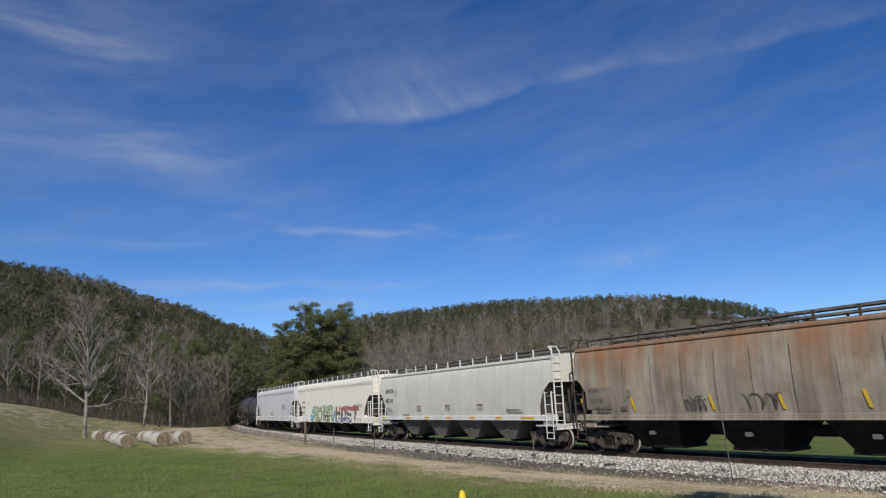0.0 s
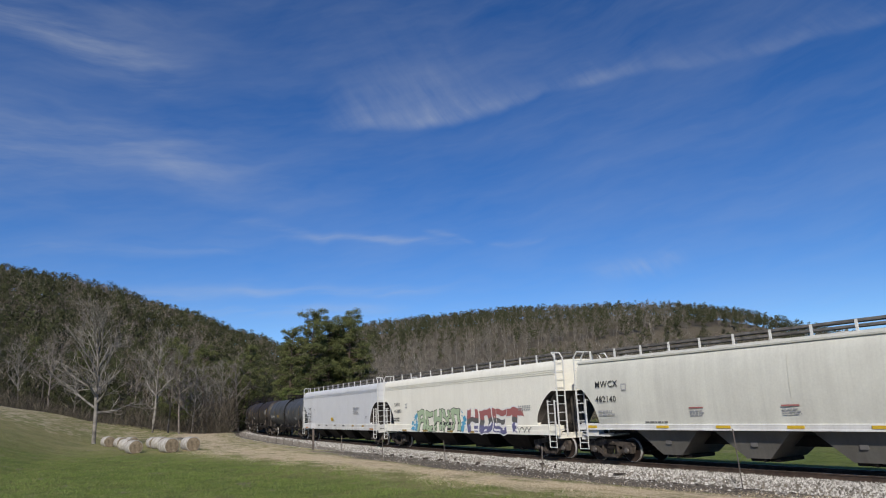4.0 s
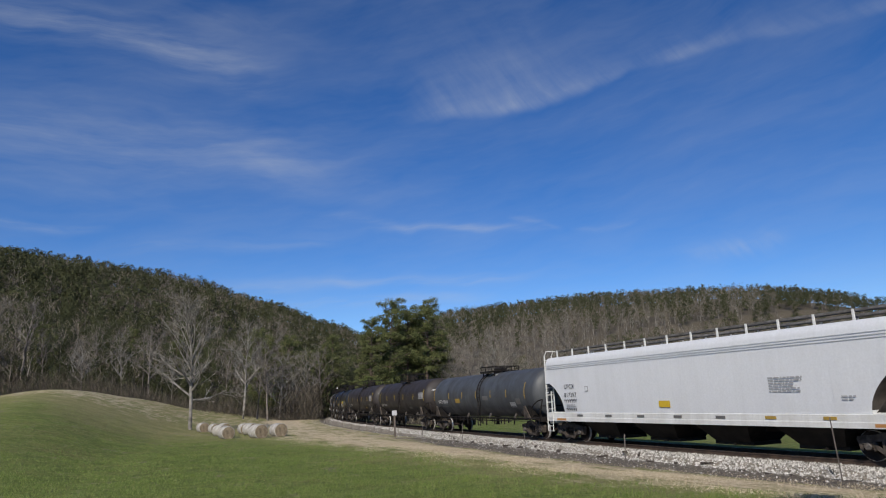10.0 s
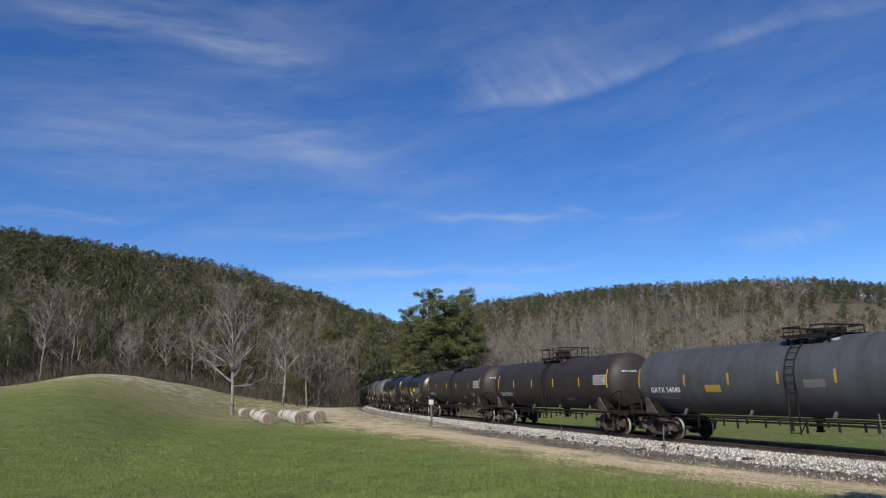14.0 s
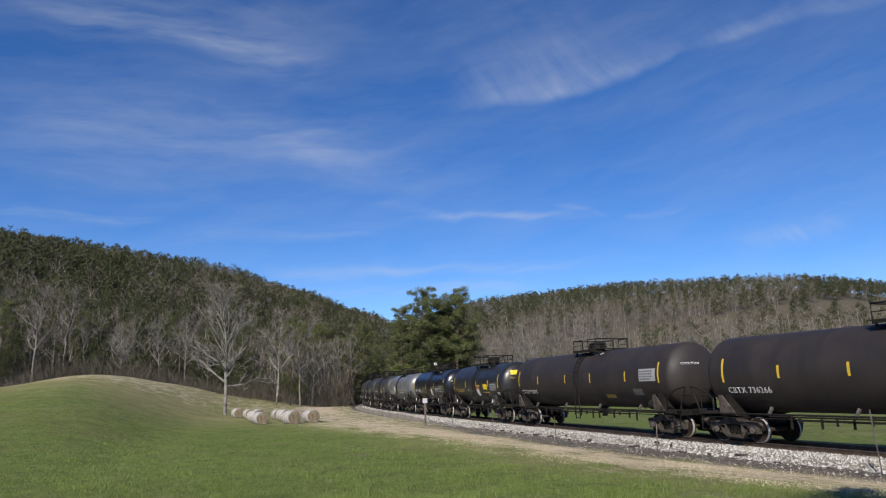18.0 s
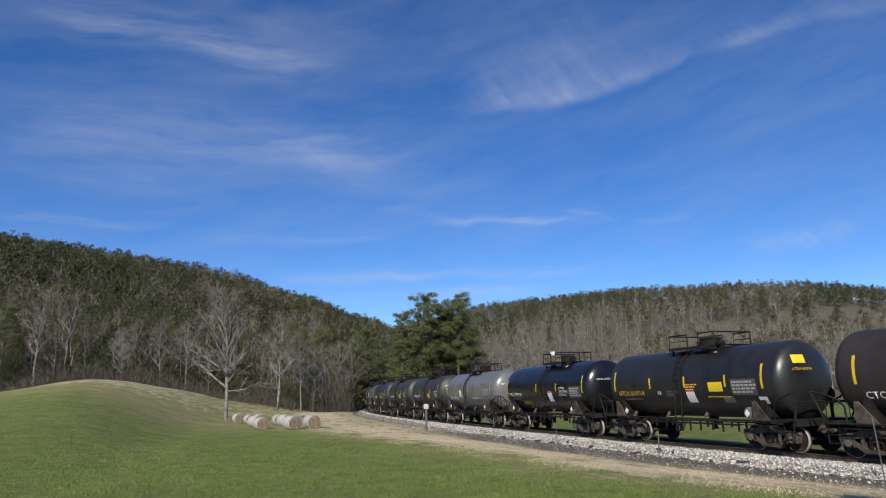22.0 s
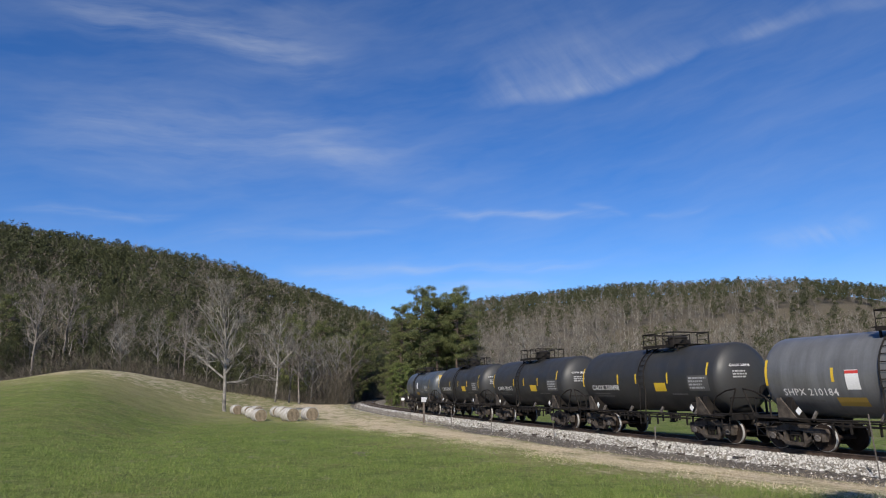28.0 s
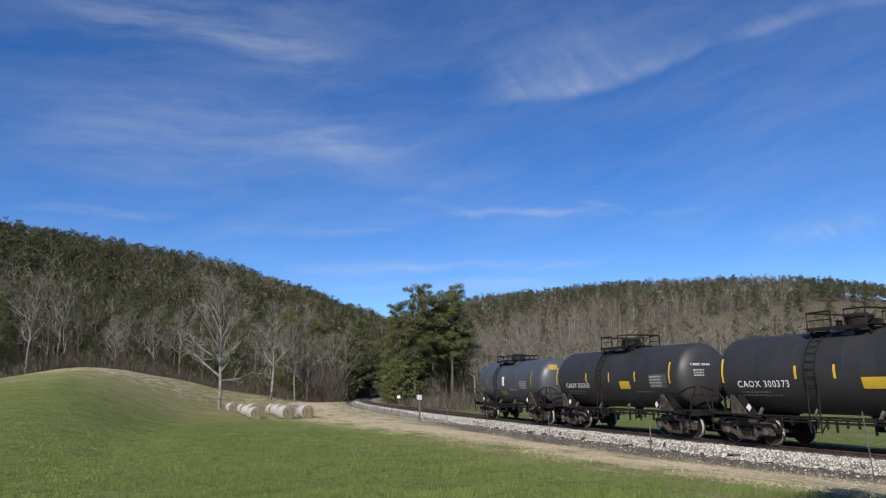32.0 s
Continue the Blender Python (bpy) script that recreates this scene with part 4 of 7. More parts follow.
    for x in (px - pl / 2, px + pl / 2):
        m = Mesh().box(x - 0.2, x + 0.2, -0.95, 0.95, top + 0.06, top + 0.09)
        for y in (-0.8, 0.8):
            m.box(x - 0.03, x + 0.03, y - 0.03, y + 0.03, top - 0.45, top + 0.07)
        part("cross_plank", m, M_BLACK, deck)
    if ph > 0:
        for y in (-0.97, 0.97):
            for x0, x1 in ((px - pl / 2, px - pl * 0.08), (px + pl * 0.16, px + pl / 2)):
                m = Mesh()
                m.tube([(x0, y, top + 0.03), (x0, y, top + ph), (x1, y, top + ph), (x1, y, top + 0.03)], 0.034, 5)
                m.tube([(x0, y, top + ph * 0.55), (x1, y, top + ph * 0.55)], 0.016, 4)
                part("railing", m, M_BLACK, deck)
        for x in (px - pl / 2, px + pl / 2):
            part("end_railing", Mesh().tube([(x, -0.94, top + ph), (x, 0.94, top + ph)], 0.034, 5), M_BLACK, deck)
    dome = Mesh().lathe([(0.42, top - 0.06), (0.42, top + dh - 0.14), (0.46, top + dh - 0.12), (0.46, top + dh - 0.06), (0.34, top + dh - 0.01), (0.05, top + dh)], "z", 18, (dx, 0, 0))
    dome.box(dx + 0.38, dx + 0.7, -0.12, 0.12, top + 0.12, top + 0.3, 0.03)
    dome.lathe([(0.1, top - 0.02), (0.1, top + 0.3), (0.16, top + 0.32), (0.05, top + 0.36)], "z", 10, (dx - 0.75, 0.05, 0))
    part("manway_dome", dome, M_BLACK, deck, smooth=40)
    if style.get("white_valve"):
        part("valve_cover", Mesh().box(px - 0.35, px - 0.12, -0.9, -0.7, top + 0.5, top + 0.72, 0.02), M_WHITE, deck, "white valve box")
    # pale spills on the shell beside the dome
    for k in range(style.get("spills", 3)):
        cx, cz, w = px + rng.uniform(-0.9, 1.3), top - rng.uniform(0.10, 0.22), rng.uniform(0.12, 0.3)
        me = bpy.data.meshes.new("spill")
        me.from_pydata([(cx, cz, 0)] + [(cx + math.cos(q) * w * rng.uniform(0.6, 1.2), cz + math.sin(q) * 0.07 * rng.uniform(0.5, 1.1), 0) for q in np.linspace(0, 5.65, 10)], [], [(0, q, q % 10 + 1) for q in range(1, 11)])
        me.materials.append(M_PALE)
        stick(me, car, 0, 0, lambda q, f=shape, o=k: f(q) - 0.004 - 0.002 * o, "pale dried spill", "spill")
    # reflective strips and panels
    strips = style["strips"]
    for k, q in enumerate(strips):
        big = abs(q) > H * 0.62
        hgt = 0.9 if big else 0.45
        stick(flat([(-0.05, 0.05, 0, hgt)], style.get("strip_mat", M_YELLOW)), car, q, zc - (0.3 if big else 0.2), shape, "yellow reflective strip", "reflective_strip")
    for q, z, w, h, mat in style.get("panels", []):
        stick(flat([(0, w, 0, h)], mat), car, q, z, lambda zz, f=shape: f(zz) - 0.003, "", "marking_panel")
    for q, z, word, size, mat in style.get("words", []):
        stick(text_mesh(word, size, mat, 1.1), car, q, z, shape)
    for q, z, w, h, lines, mat in style.get("bars", []):
        stick(bars(rng, w, h, lines, mat), car, q, z, lambda zz, f=shape: f(zz) - 0.006, "", "small_lettering")
    if "head_panel" in style:
        me = flat([(-0.78 + 0.1 * i, -0.68 + 0.1 * i, 3.1, 3.4) for i in range(5)], style["head_panel"])
        for v in me.vertices:
            yy, zz = v.co.x, v.co.y - zc
            q = min(0.97, math.hypot(yy, zz) / r)
            v.co = (H - hd + hd * math.sqrt(1 - q * q) + 0.025, yy, zz + zc)
        part("head_panel", me, style["head_panel"], car, "yellow warning panel")
    for word, z, size, mat in style.get("head_words", []):
        me = text_mesh(word, size * 0.88, mat, 1.05)
        half_w = max(v.co.x for v in me.vertices) / 2
        for v in me.vertices:
            yy, zz = -0.46 + v.co.x - half_w, z + 0.1 + v.co.y - zc
            q = min(0.98, math.hypot(yy, zz) / r)
            v.co = (H - hd + hd * math.sqrt(1 - q * q) + 0.02, yy, zz + zc)
        part("lettering", me, mat, car)
    if style.get("head_bars"):
        me = bars(rng, 0.8, 0.42, 3, M_PALE)
        for v in me.vertices:
            yy, zz = -0.82 + v.co.x * 0.8, 2.5 + v.co.y * 0.8 - zc
            q = min(0.98, math.hypot(yy, zz) / r)
            v.co = (H - hd + hd * math.sqrt(1 - q * q) + 0.02, yy, zz + zc)
        part("small_lettering", me, M_PALE, car)
    # end fittings: grab rails, hoses, placards
    for s in (1, -1):
        m = Mesh()
        x = s * (half - 0.55)
        m.tube([(x, -1.3, 1.1), (x, -1.3, 1.75), (x, 1.3, 1.75), (x, 1.3, 1.1)], 0.024, 5)
        part("end_handrail", m, M_BLACK, car)
        for y in (-1.4, 1.4):
            a = Mesh()
            a.tube([(s * (half - 0.58), y, 1.1), (s * (half - 0.14), y, 2.1)], 0.032, 5)
            a.tube([(s * (half - 1.32), y * 1.03, 1.1), (s * (half - 1.3), y * 1.03, 1.62), (s * (half - 1.1), y * 1.03, 1.82), (s * (half - 0.62), y * 1.02, 2.02), (s * (half - 0.14), y, 2.1)], 0.032, 6)
            part("end_frame", a, M_BLACK, car, smooth=40)
        for y in (-1.4, 1.4):
            m = Mesh()
            xa, xb = s * (half - 0.6), s * (half - 1.0)
            m.tube([(xa, y, 1.05), (xa, y, 0.45), (xb, y, 0.45), (xb, y, 1.05)], 0.024, 5)
            m.tube([(xa, y, 0.72), (xb, y, 0.72)], 0.018, 4)
            part("stirrup_step", m, M_BLACK, car)
        if style.get("placards", False):
            part("placard", Mesh().add([(s * (tx - 0.55), -1.52, 1.20), (s * (tx - 0.55) + 0.12, -1.52, 1.34), (s * (tx - 0.55), -1.52, 1.48), (s * (tx - 0.55) - 0.12, -1.52, 1.34),
                                        (s * (tx - 0.55), -1.50, 1.20), (s * (tx - 0.55) + 0.12, -1.50, 1.34), (s * (tx - 0.55), -1.50, 1.48), (s * (tx - 0.55) - 0.12, -1.50, 1.34)],
                                       [(0, 1, 2, 3), (4, 5, 6, 7), (0, 1, 5, 4), (1, 2, 6, 5), (2, 3, 7, 6), (3, 0, 4, 7)]), M_WHITE, car, "white diamond placard")
    m = Mesh().lathe([(0.24, -0.03), (0.24, 0.03)], "x", 14, (half - 0.6, 0.5, 2.0))
    m.tube([(half - 0.6, 0.5, 2.0), (half - 0.6, 0.5, 1.1)], 0.05, 6)
    part("handbrake", m, M_BLACK, car)
    trucks = [add_truck(car, s * tx) for s in (1, -1)]
    add_ends(car, half)
    return car, shape, trucks


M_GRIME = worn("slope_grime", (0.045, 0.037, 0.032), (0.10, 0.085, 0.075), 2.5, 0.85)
M_SEAM = worn("dark_seam", (0.07, 0.055, 0.045), (0.16, 0.13, 0.11), 3, 0.85)
M_STALE = worn("darker_lettering_ground", (0.15, 0.13, 0.105), (0.24, 0.21, 0.17), 2, 0.85)
M_GREENP = plain("pale_green_spray", (0.40, 0.50, 0.32), 0.55)
M_BLUEP = plain("sky_blue_spray", (0.10, 0.36, 0.55), 0.55)
M_REDP = plain("dull_red_spray", (0.36, 0.13, 0.12), 0.55)
M_PURPLE = plain("purple_spray", (0.14, 0.135, 0.25), 0.55)
P_RUST = paint("weathered_grey_paint", (0.33, 0.298, 0.235), (0.095, 0.073, 0.052), 0.78, 0.8, (0.245, 0.11, 0.042), 0.75)
P_GREY = paint("pale_grey_paint", (0.62, 0.615, 0.545), (0.36, 0.345, 0.31), 0.34, 0.55)
P_CREAM = paint("cream_white_paint", (0.85, 0.825, 0.725), (0.58, 0.54, 0.44), 0.2, 0.5)
P_LIGHT = paint("light_grey_paint", (0.64, 0.65, 0.67), (0.48, 0.48, 0.47), 0.22, 0.5)
P_SILL = paint("white_sill_paint", (0.66, 0.66, 0.64), (0.4, 0.38, 0.34), 0.4, 0.55)
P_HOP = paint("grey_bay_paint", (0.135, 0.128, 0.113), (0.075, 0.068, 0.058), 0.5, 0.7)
P_SLATE = paint("slate_tank_paint", (0.066, 0.073, 0.083), (0.032, 0.031, 0.031), 0.75, 0.6)
P_BROWN = paint("brown_black_tank_paint", (0.020, 0.0155, 0.0145), (0.036, 0.027, 0.0235), 0.6, 0.62)
P_BLACKT = paint("black_tank_paint", (0.012, 0.0122, 0.013), (0.034, 0.032, 0.030), 0.4, 0.4)
P_NAVY = paint("blue_black_tank_paint", (0.006, 0.0065, 0.010), (0.017, 0.016, 0.018), 0.35, 0.28)
P_SILVER = paint("silver_grey_tank_paint", (0.15, 0.153, 0.158), (0.06, 0.058, 0.056), 0.65, 0.33)
P_CHAR = paint("charcoal_tank_paint", (0.023, 0.024, 0.025), (0.038, 0.036, 0.035), 0.6, 0.55)
P_LAST = paint("blue_grey_tank_paint", (0.062, 0.073, 0.086), (0.05, 0.049, 0.048), 0.5, 0.45)

TRAIN = []        # (car, coupled length, u of its middle, trucks)


def add_car(u0, u1, made):
    car, shape, trucks = made
    TRAIN.append((car, u1 - u0, (u0 + u1) / 2, trucks))
    return car, shape


GLYPH = {   # block letters in a unit cell: x0, x1, y0, y1
    "A": [(0.0, 0.26, 0, 1), (0.62, 0.9, 0, 0.92), (0.0, 0.9, 0.74, 1.0), (0.2, 0.7, 0.36, 0.54)],
    "C": [(0.05, 0.3, 0.1, 0.9), (0.05, 0.85, 0.72, 0.96), (0.05, 0.8, 0.0, 0.26)],
    "H": [(0.05, 0.32, 0, 1), (0.6, 0.86, 0, 1), (0.2, 0.7, 0.4, 0.62)],
    "X": [(0.05, 0.3, 0.0, 0.4), (0.6, 0.85, 0.0, 0.4), (0.3, 0.62, 0.3, 0.7), (0.05, 0.32, 0.62, 1.05), (0.6, 0.86, 0.62, 1.0)],
    "N": [(0.05, 0.3, 0, 1), (0.62, 0.9, 0, 1), (0.1, 0.9, 0.74, 1.0)],
    "O": [(0.04, 0.32, 0.05, 0.95), (0.62, 0.9, 0.05, 0.95), (0.1, 0.85, 0.75, 1.0), (0.1, 0.85, 0.0, 0.28)],
    "E": [(0.04, 0.32, 0, 1), (0.04, 0.9, 0.76, 1.0), (0.04, 0.85, 0.4, 0.6), (0.04, 0.9, 0.0, 0.26)],
    "T": [(0.36, 0.64, 0, 1), (0.0, 1.05, 0.7, 1.0)],
}


def wonky(me):
    """Hand-drawn unevenness, the same for every layer at one place."""
    for v in me.vertices:
        x, z = v.co.x, v.co.y
        v.co.x = x + 0.06 * math.sin(z * 5.1 + x * 1.7) + 0.04 * math.sin(x * 6.1) * (z - 1.5)
        v.co.y = z + 0.06 * math.sin(x * 3.3 + 0.5) + 0.03 * math.sin(x * 9.7)
    return me


def stroke_mesh(a, b, c, d, mat):
    nx = max(1, int((b - a) / 0.14))
    nz = max(1, int((d - c) / 0.12))
    m = Mesh()
    v = [(a + (b - a) * i / nx, c + (d - c) * j / nz, 0) for j in range(nz + 1) for i in range(nx + 1)]
    m.add(v, [(j * (nx + 1) + i, j * (nx + 1) + i + 1, (j + 1) * (nx + 1) + i + 1, (j + 1) * (nx + 1) + i) for j in range(nz) for i in range(nx)])
    me = bpy.data.meshes.new("spray_stroke")
    me.from_pydata(m.v, [], m.f)
    me.materials.append(mat)
    return wonky(me)


def spray(car, shape, word, x, z, w, h, layers, grow=0.04):
    """Spray-painted block letters: outline strokes with coloured bands over them."""
    step = w / len(word)
    for i, ch in enumerate(word):
        cells = [(x + (i + a * 1.08) * step, x + (i + b * 1.08) * step, z + c * h, z + d * h) for a, b, c, d in GLYPH[ch]]
        for n, (a, b, c, d) in enumerate(cells):
            stick(stroke_mesh(a - grow, b + grow, c - grow, d + grow, layers[0][2]), car, 0, 0, lambda q, f=shape, o=n: f(q) - 0.004 - 0.0006 * o, "", "spray_outline")
            for k, (lo, hi, mat) in enumerate(layers[1:]):
                c1, d1 = max(c, z + lo * h), min(d, z + hi * h)
                if d1 > c1 + 0.02:
                    stick(stroke_mesh(a, b, c1, d1, mat), car, 0, 0, lambda q, f=shape, o=n: f(q) - 0.010 - 0.0008 * o, "", "spray_stroke")


def blots(car, shape, rng, x0, x1, z0, z1, n, mat):
    for k in range(n):
        r = 0.03 + 0.19 * rng.random() ** 1.8
        cx, cz = rng.uniform(x0, x1), z0 + 0.1 + (z1 - z0) * rng.random() ** 1.4
        me = bpy.data.meshes.new("spray_blot")
        v = [(cx, cz, 0)] + [(cx + math.cos(a) * r * rng.uniform(0.6, 1.2), cz + math.sin(a) * r * rng.uniform(0.5, 1.1), 0) for a in np.linspace(0, 5.65, 10)]
        me.from_pydata(v, [], [(0, q, q % 10 + 1) for q in range(1, 11)])
        me.materials.append(mat)
        stick(me, car, 0, 0, lambda q, f=shape, o=k: f(q) - 0.0015 - 0.00008 * o, "", "spray_blot")


def scribble(car, shape, rng, x, z, w, h, loops, mat, wid=0.035):
    """A thin looping spray tag."""
    pts = [(x + w * t + 0.22 * h * math.sin(t * loops * 6.283), z + h * (0.5 + 0.5 * math.cos(t * loops * 6.283 + 0.6 * math.sin(t * 9)))) for t in np.linspace(0, 1, loops * 14)]
    v, f = [], []
    for i, (a, b) in enumerate(pts):
        c, d = pts[min(i + 1, len(pts) - 1)], pts[max(i - 1, 0)]
        tx, tz = c[0] - d[0], c[1] - d[1]
        n = math.hypot(tx, tz) or 1
        v += [(a - tz / n * wid / 2, b + tx / n * wid / 2, 0), (a + tz / n * wid / 2, b - tx / n * wid / 2, 0)]
        if i:
            f.append((2 * i - 2, 2 * i - 1, 2 * i + 1, 2 * i))
    me = bpy.data.meshes.new("spray_tag")
    me.from_pydata(v, [], f)
    me.materials.append(mat)
    stick(me, car, 0, 0, lambda q, f=shape: f(q) - 0.036, "", "spray_tag")


def on_side(car, shape, x0, x1, z0, z1, mat, name="marking_panel", lift=0.004):
    stick(flat([(x0, x1, z0, z1)], mat), car, 0, 0, lambda q, f=shape: f(q) - 0.024 - lift, "", name)


def say(car, shape, word, x, z, size, mat, spacing=1.1):
    stick(text_mesh(word, size, mat, spacing), car, x, z, lambda q, f=shape: f(q) - 0.034)


def lean_strip(car, shape, x, z0, z1, w, lean, mat):
    """A reflective strip laid on aslant."""
    me = flat([(x, x + w, z0, z1)], mat)
    for v in me.vertices:
        v.co.x += lean * (v.co.y - z0) / (z1 - z0)
    stick(me, car, 0, 0, lambda q, f=shape: f(q) - 0.032, "worn yellow reflective strip", "reflective_strip")


def small(car, shape, rng, x, z, w, h, lines, mat):
    stick(bars(rng, w, h, lines, mat), car, x, z, lambda q, f=shape: f(q) - 0.03, "", "small_lettering")


def on_sill(car, x0, x1, z0, z1, mat, name="sill_marking"):
    part(name, Mesh().box(x0, x1, -1.625, -1.60, z0, z1), mat, car)


def build_train():
    rng = random.Random(3)
    # weathered hopper
    car, sh = add_car(1.45, 21.4, hopper(19.95, "round", P_RUST, P_RUST, M_BLACK, "weathered grey covered hopper car streaked with orange rust", M_TRUCK, 4, pitch=3.9, seams=11, seam_mat=M_SEAM, arch=0.55, low=1.28))
    for x in (-8.9, -6.3, -2.9, -0.45, 2.05, 4.6, 7.2):
        lean_strip(car, sh, x, 1.62, 2.14, 0.11, -0.12, M_YELLOW)
    on_side(car, sh, -8.7, -7.35, 1.7, 2.55, M_STALE, lift=0.002)
    small(car, sh, rng, -8.55, 2.28, 0.75, 0.3, 1, M_SEAM)
    small(car, sh, rng, -8.45, 1.9, 0.95, 0.3, 1, M_SEAM)
    small(car, sh, rng, -8.2, 1.52, 0.8, 0.3, 2, M_SEAM)
    on_side(car, sh, -6.95, -6.65, 1.62, 1.78, M_SEAM)
    on_side(car, sh, -6.6, -6.35, 2.15, 2.42, M_STALE)
    scribble(car, sh, rng, -4.0, 1.62, 0.9, 0.36, 5, M_SEAM, 0.05)
    scribble(car, sh, rng, -3.75, 1.6, 0.5, 0.5, 2, M_SEAM, 0.03)
    scribble(car, sh, rng, -1.75, 1.62, 1.3, 0.5, 3, M_SEAM, 0.04)
    scribble(car, sh, rng, -1.2, 1.75, 0.8, 0.34, 2, M_SEAM, 0.03)
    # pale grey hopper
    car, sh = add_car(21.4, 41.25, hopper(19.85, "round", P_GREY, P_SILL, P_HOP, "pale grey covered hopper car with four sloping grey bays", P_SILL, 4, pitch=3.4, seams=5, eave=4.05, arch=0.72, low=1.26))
    say(car, sh, "MWCX", -8.2, 2.92, 0.36, M_INK)
    say(car, sh, "482140", -8.2, 2.34, 0.34, M_INK)
    small(car, sh, rng, -8.1, 1.78, 1.0, 0.26, 2, M_PALE)
    on_side(car, sh, -6.82, -6.55, 2.75, 3.02, M_PALE)
    on_side(car, sh, -6.77, -6.6, 2.8, 2.97, P_GREY, lift=0.009)
    for x, w in ((-8.55, 0.27), (-5.0, 0.27), (-2.5, 0.27), (0.0, 0.27), (2.45, 0.27), (4.95, 0.27), (7.3, 0.5)):
        on_sill(car, x - w, x + w, 1.335, 1.425, M_YELLOW, "reflective_strip")
    for x in (-3.85, -0.45, 2.9):
        on_side(car, sh, x + 0.08, x + 0.67, 2.01, 2.06, M_REDP, lift=0.009)
        small(car, sh, rng, x + 0.1, 1.74, 0.6, 0.22, 3, M_PALE)
    small(car, sh, rng, -5.8, 1.5, 1.3, 0.1, 1, M_DIM)
    small(car, sh, rng, 5.6, 1.55, 1.5, 0.25, 2, M_DIM)
    # cream hopper with graffiti
    car, sh = add_car(41.25, 61.18, hopper(19.93, "flat", P_CREAM, P_CREAM, M_BLACK, "cream-white covered hopper car with green, blue and red graffiti", P_SILL, 4, pitch=3.6, seams=7))
    say(car, sh, "SHPX", -7.65, 2.57, 0.30, M_INK, 1.25)
    say(car, sh, "463893", -7.65, 2.15, 0.30, M_INK, 1.2)
    small(car, sh, rng, -7.8, 1.6, 0.95, 0.28, 2, M_DIM)
    on_side(car, sh, -6.0, -5.75, 2.42, 2.7, M_PALE)
    on_side(car, sh, -5.95, -5.8, 2.47, 2.65, P_CREAM, lift=0.009)
    face = lambda q: min(sh(q), -1.62 if q < 1.2 else (-1.604 if q < 1.46 else 0))
    blots(car, face, rng, -5.1, -4.2, 1.06, 2.0, 30, M_BLUEP)
    blots(car, face, rng, 0.8, 1.9, 1.06, 2.05, 34, M_BLUEP)
    spray(car, face, "ACHXN", -4.3, 1.1, 5.2, 1.14, [(0, 1, M_INK), (-0.1, 1.1, M_GREENP)])
    spray(car, face, "HOET", 1.55, 1.06, 5.1, 1.14, [(0, 1, M_WHITE), (0.60, 1.1, M_REDP), (0.36, 0.60, M_DIM), (-0.1, 0.36, M_PURPLE)], 0.06)
    scribble(car, face, rng, 6.3, 1.1, 1.15, 0.22, 3, M_INK, 0.03)
    small(car, sh, rng, 6.45, 2.08, 1.2, 0.26, 3, M_PALE)
    for x in (-6.2, -3.3, -0.3, 2.0, 5.1):
        on_sill(car, x - 0.3, x + 0.3, 1.02, 1.12, M_MUSTARD)
    # light grey hopper
    car, sh = add_car(61.18, 81.37, hopper(20.19, "flat", P_LIGHT, P_SILL, M_BLACK, "clean light grey covered hopper car with white sill", P_SILL, 4, pitch=3.7, seams=7))
    say(car, sh, "CPCX", -7.8, 2.60, 0.30, M_INK, 1.2)
    say(car, sh, "817397", -7.8, 2.18, 0.31, M_INK, 1.12)
    scribble(car, sh, rng, -7.85, 1.9, 1.1, 0.17, 7, M_INK, 0.03)
    scribble(car, sh, rng, -7.75, 1.5, 0.95, 0.14, 6, M_INK, 0.03)
    small(car, sh, rng, -7.65, 1.68, 0.85, 0.17, 2, M_PALE)
    on_side(car, sh, -6.05, -5.78, 2.42, 2.68, M_PALE)
    on_side(car, sh, -6.01, -5.82, 2.46, 2.64, P_LIGHT, lift=0.009)
    on_side(car, sh, -1.0, -0.35, 1.66, 1.92, M_YELLOW)
    small(car, sh, rng, 4.5, 2.12, 1.4, 0.54, 6, M_PALE)
    small(car, sh, rng, 7.1, 1.82, 0.5, 0.18, 2, M_PALE)
    for x in (-6.6, -4.4, -2.2, 0.0, 2.2, 4.4, 6.6):
        on_sill(car, x - 0.22, x + 0.22, 1.24, 1.34, M_DIM if x < 4 else M_MUSTARD)
    for x0 in (-8.6, 8.0):
        on_sill(car, x0, x0 + 0.8, 1.04, 1.14, M_ORANGE)

    def std(words, head, ladder, extra=(), **kw):
        st = {"strips": [-4.9, -1.95, -0.2, 1.85, 4.2], "placards": True, "ladder": ladder,
              "panels": [(0.78, 2.0, 0.8, 0.36, M_YELLOW), (3.02, 2.02, 1.2, 0.62, M_PLATE), *extra],
              "words": [(-4.1, 2.06, words, 0.34, M_WHITE)],
              "bars": [(-4.0, 1.72, 1.8, 0.22, 2, M_DIM), (3.1, 2.08, 1.05, 0.52, 4, M_PALE), (1.9, 1.82, 1.3, 0.12, 1, M_DIM)],
              "head_words": [(head, 2.86, 0.16, M_WHITE)], "head_bars": True}
        st.update(kw)
        return st

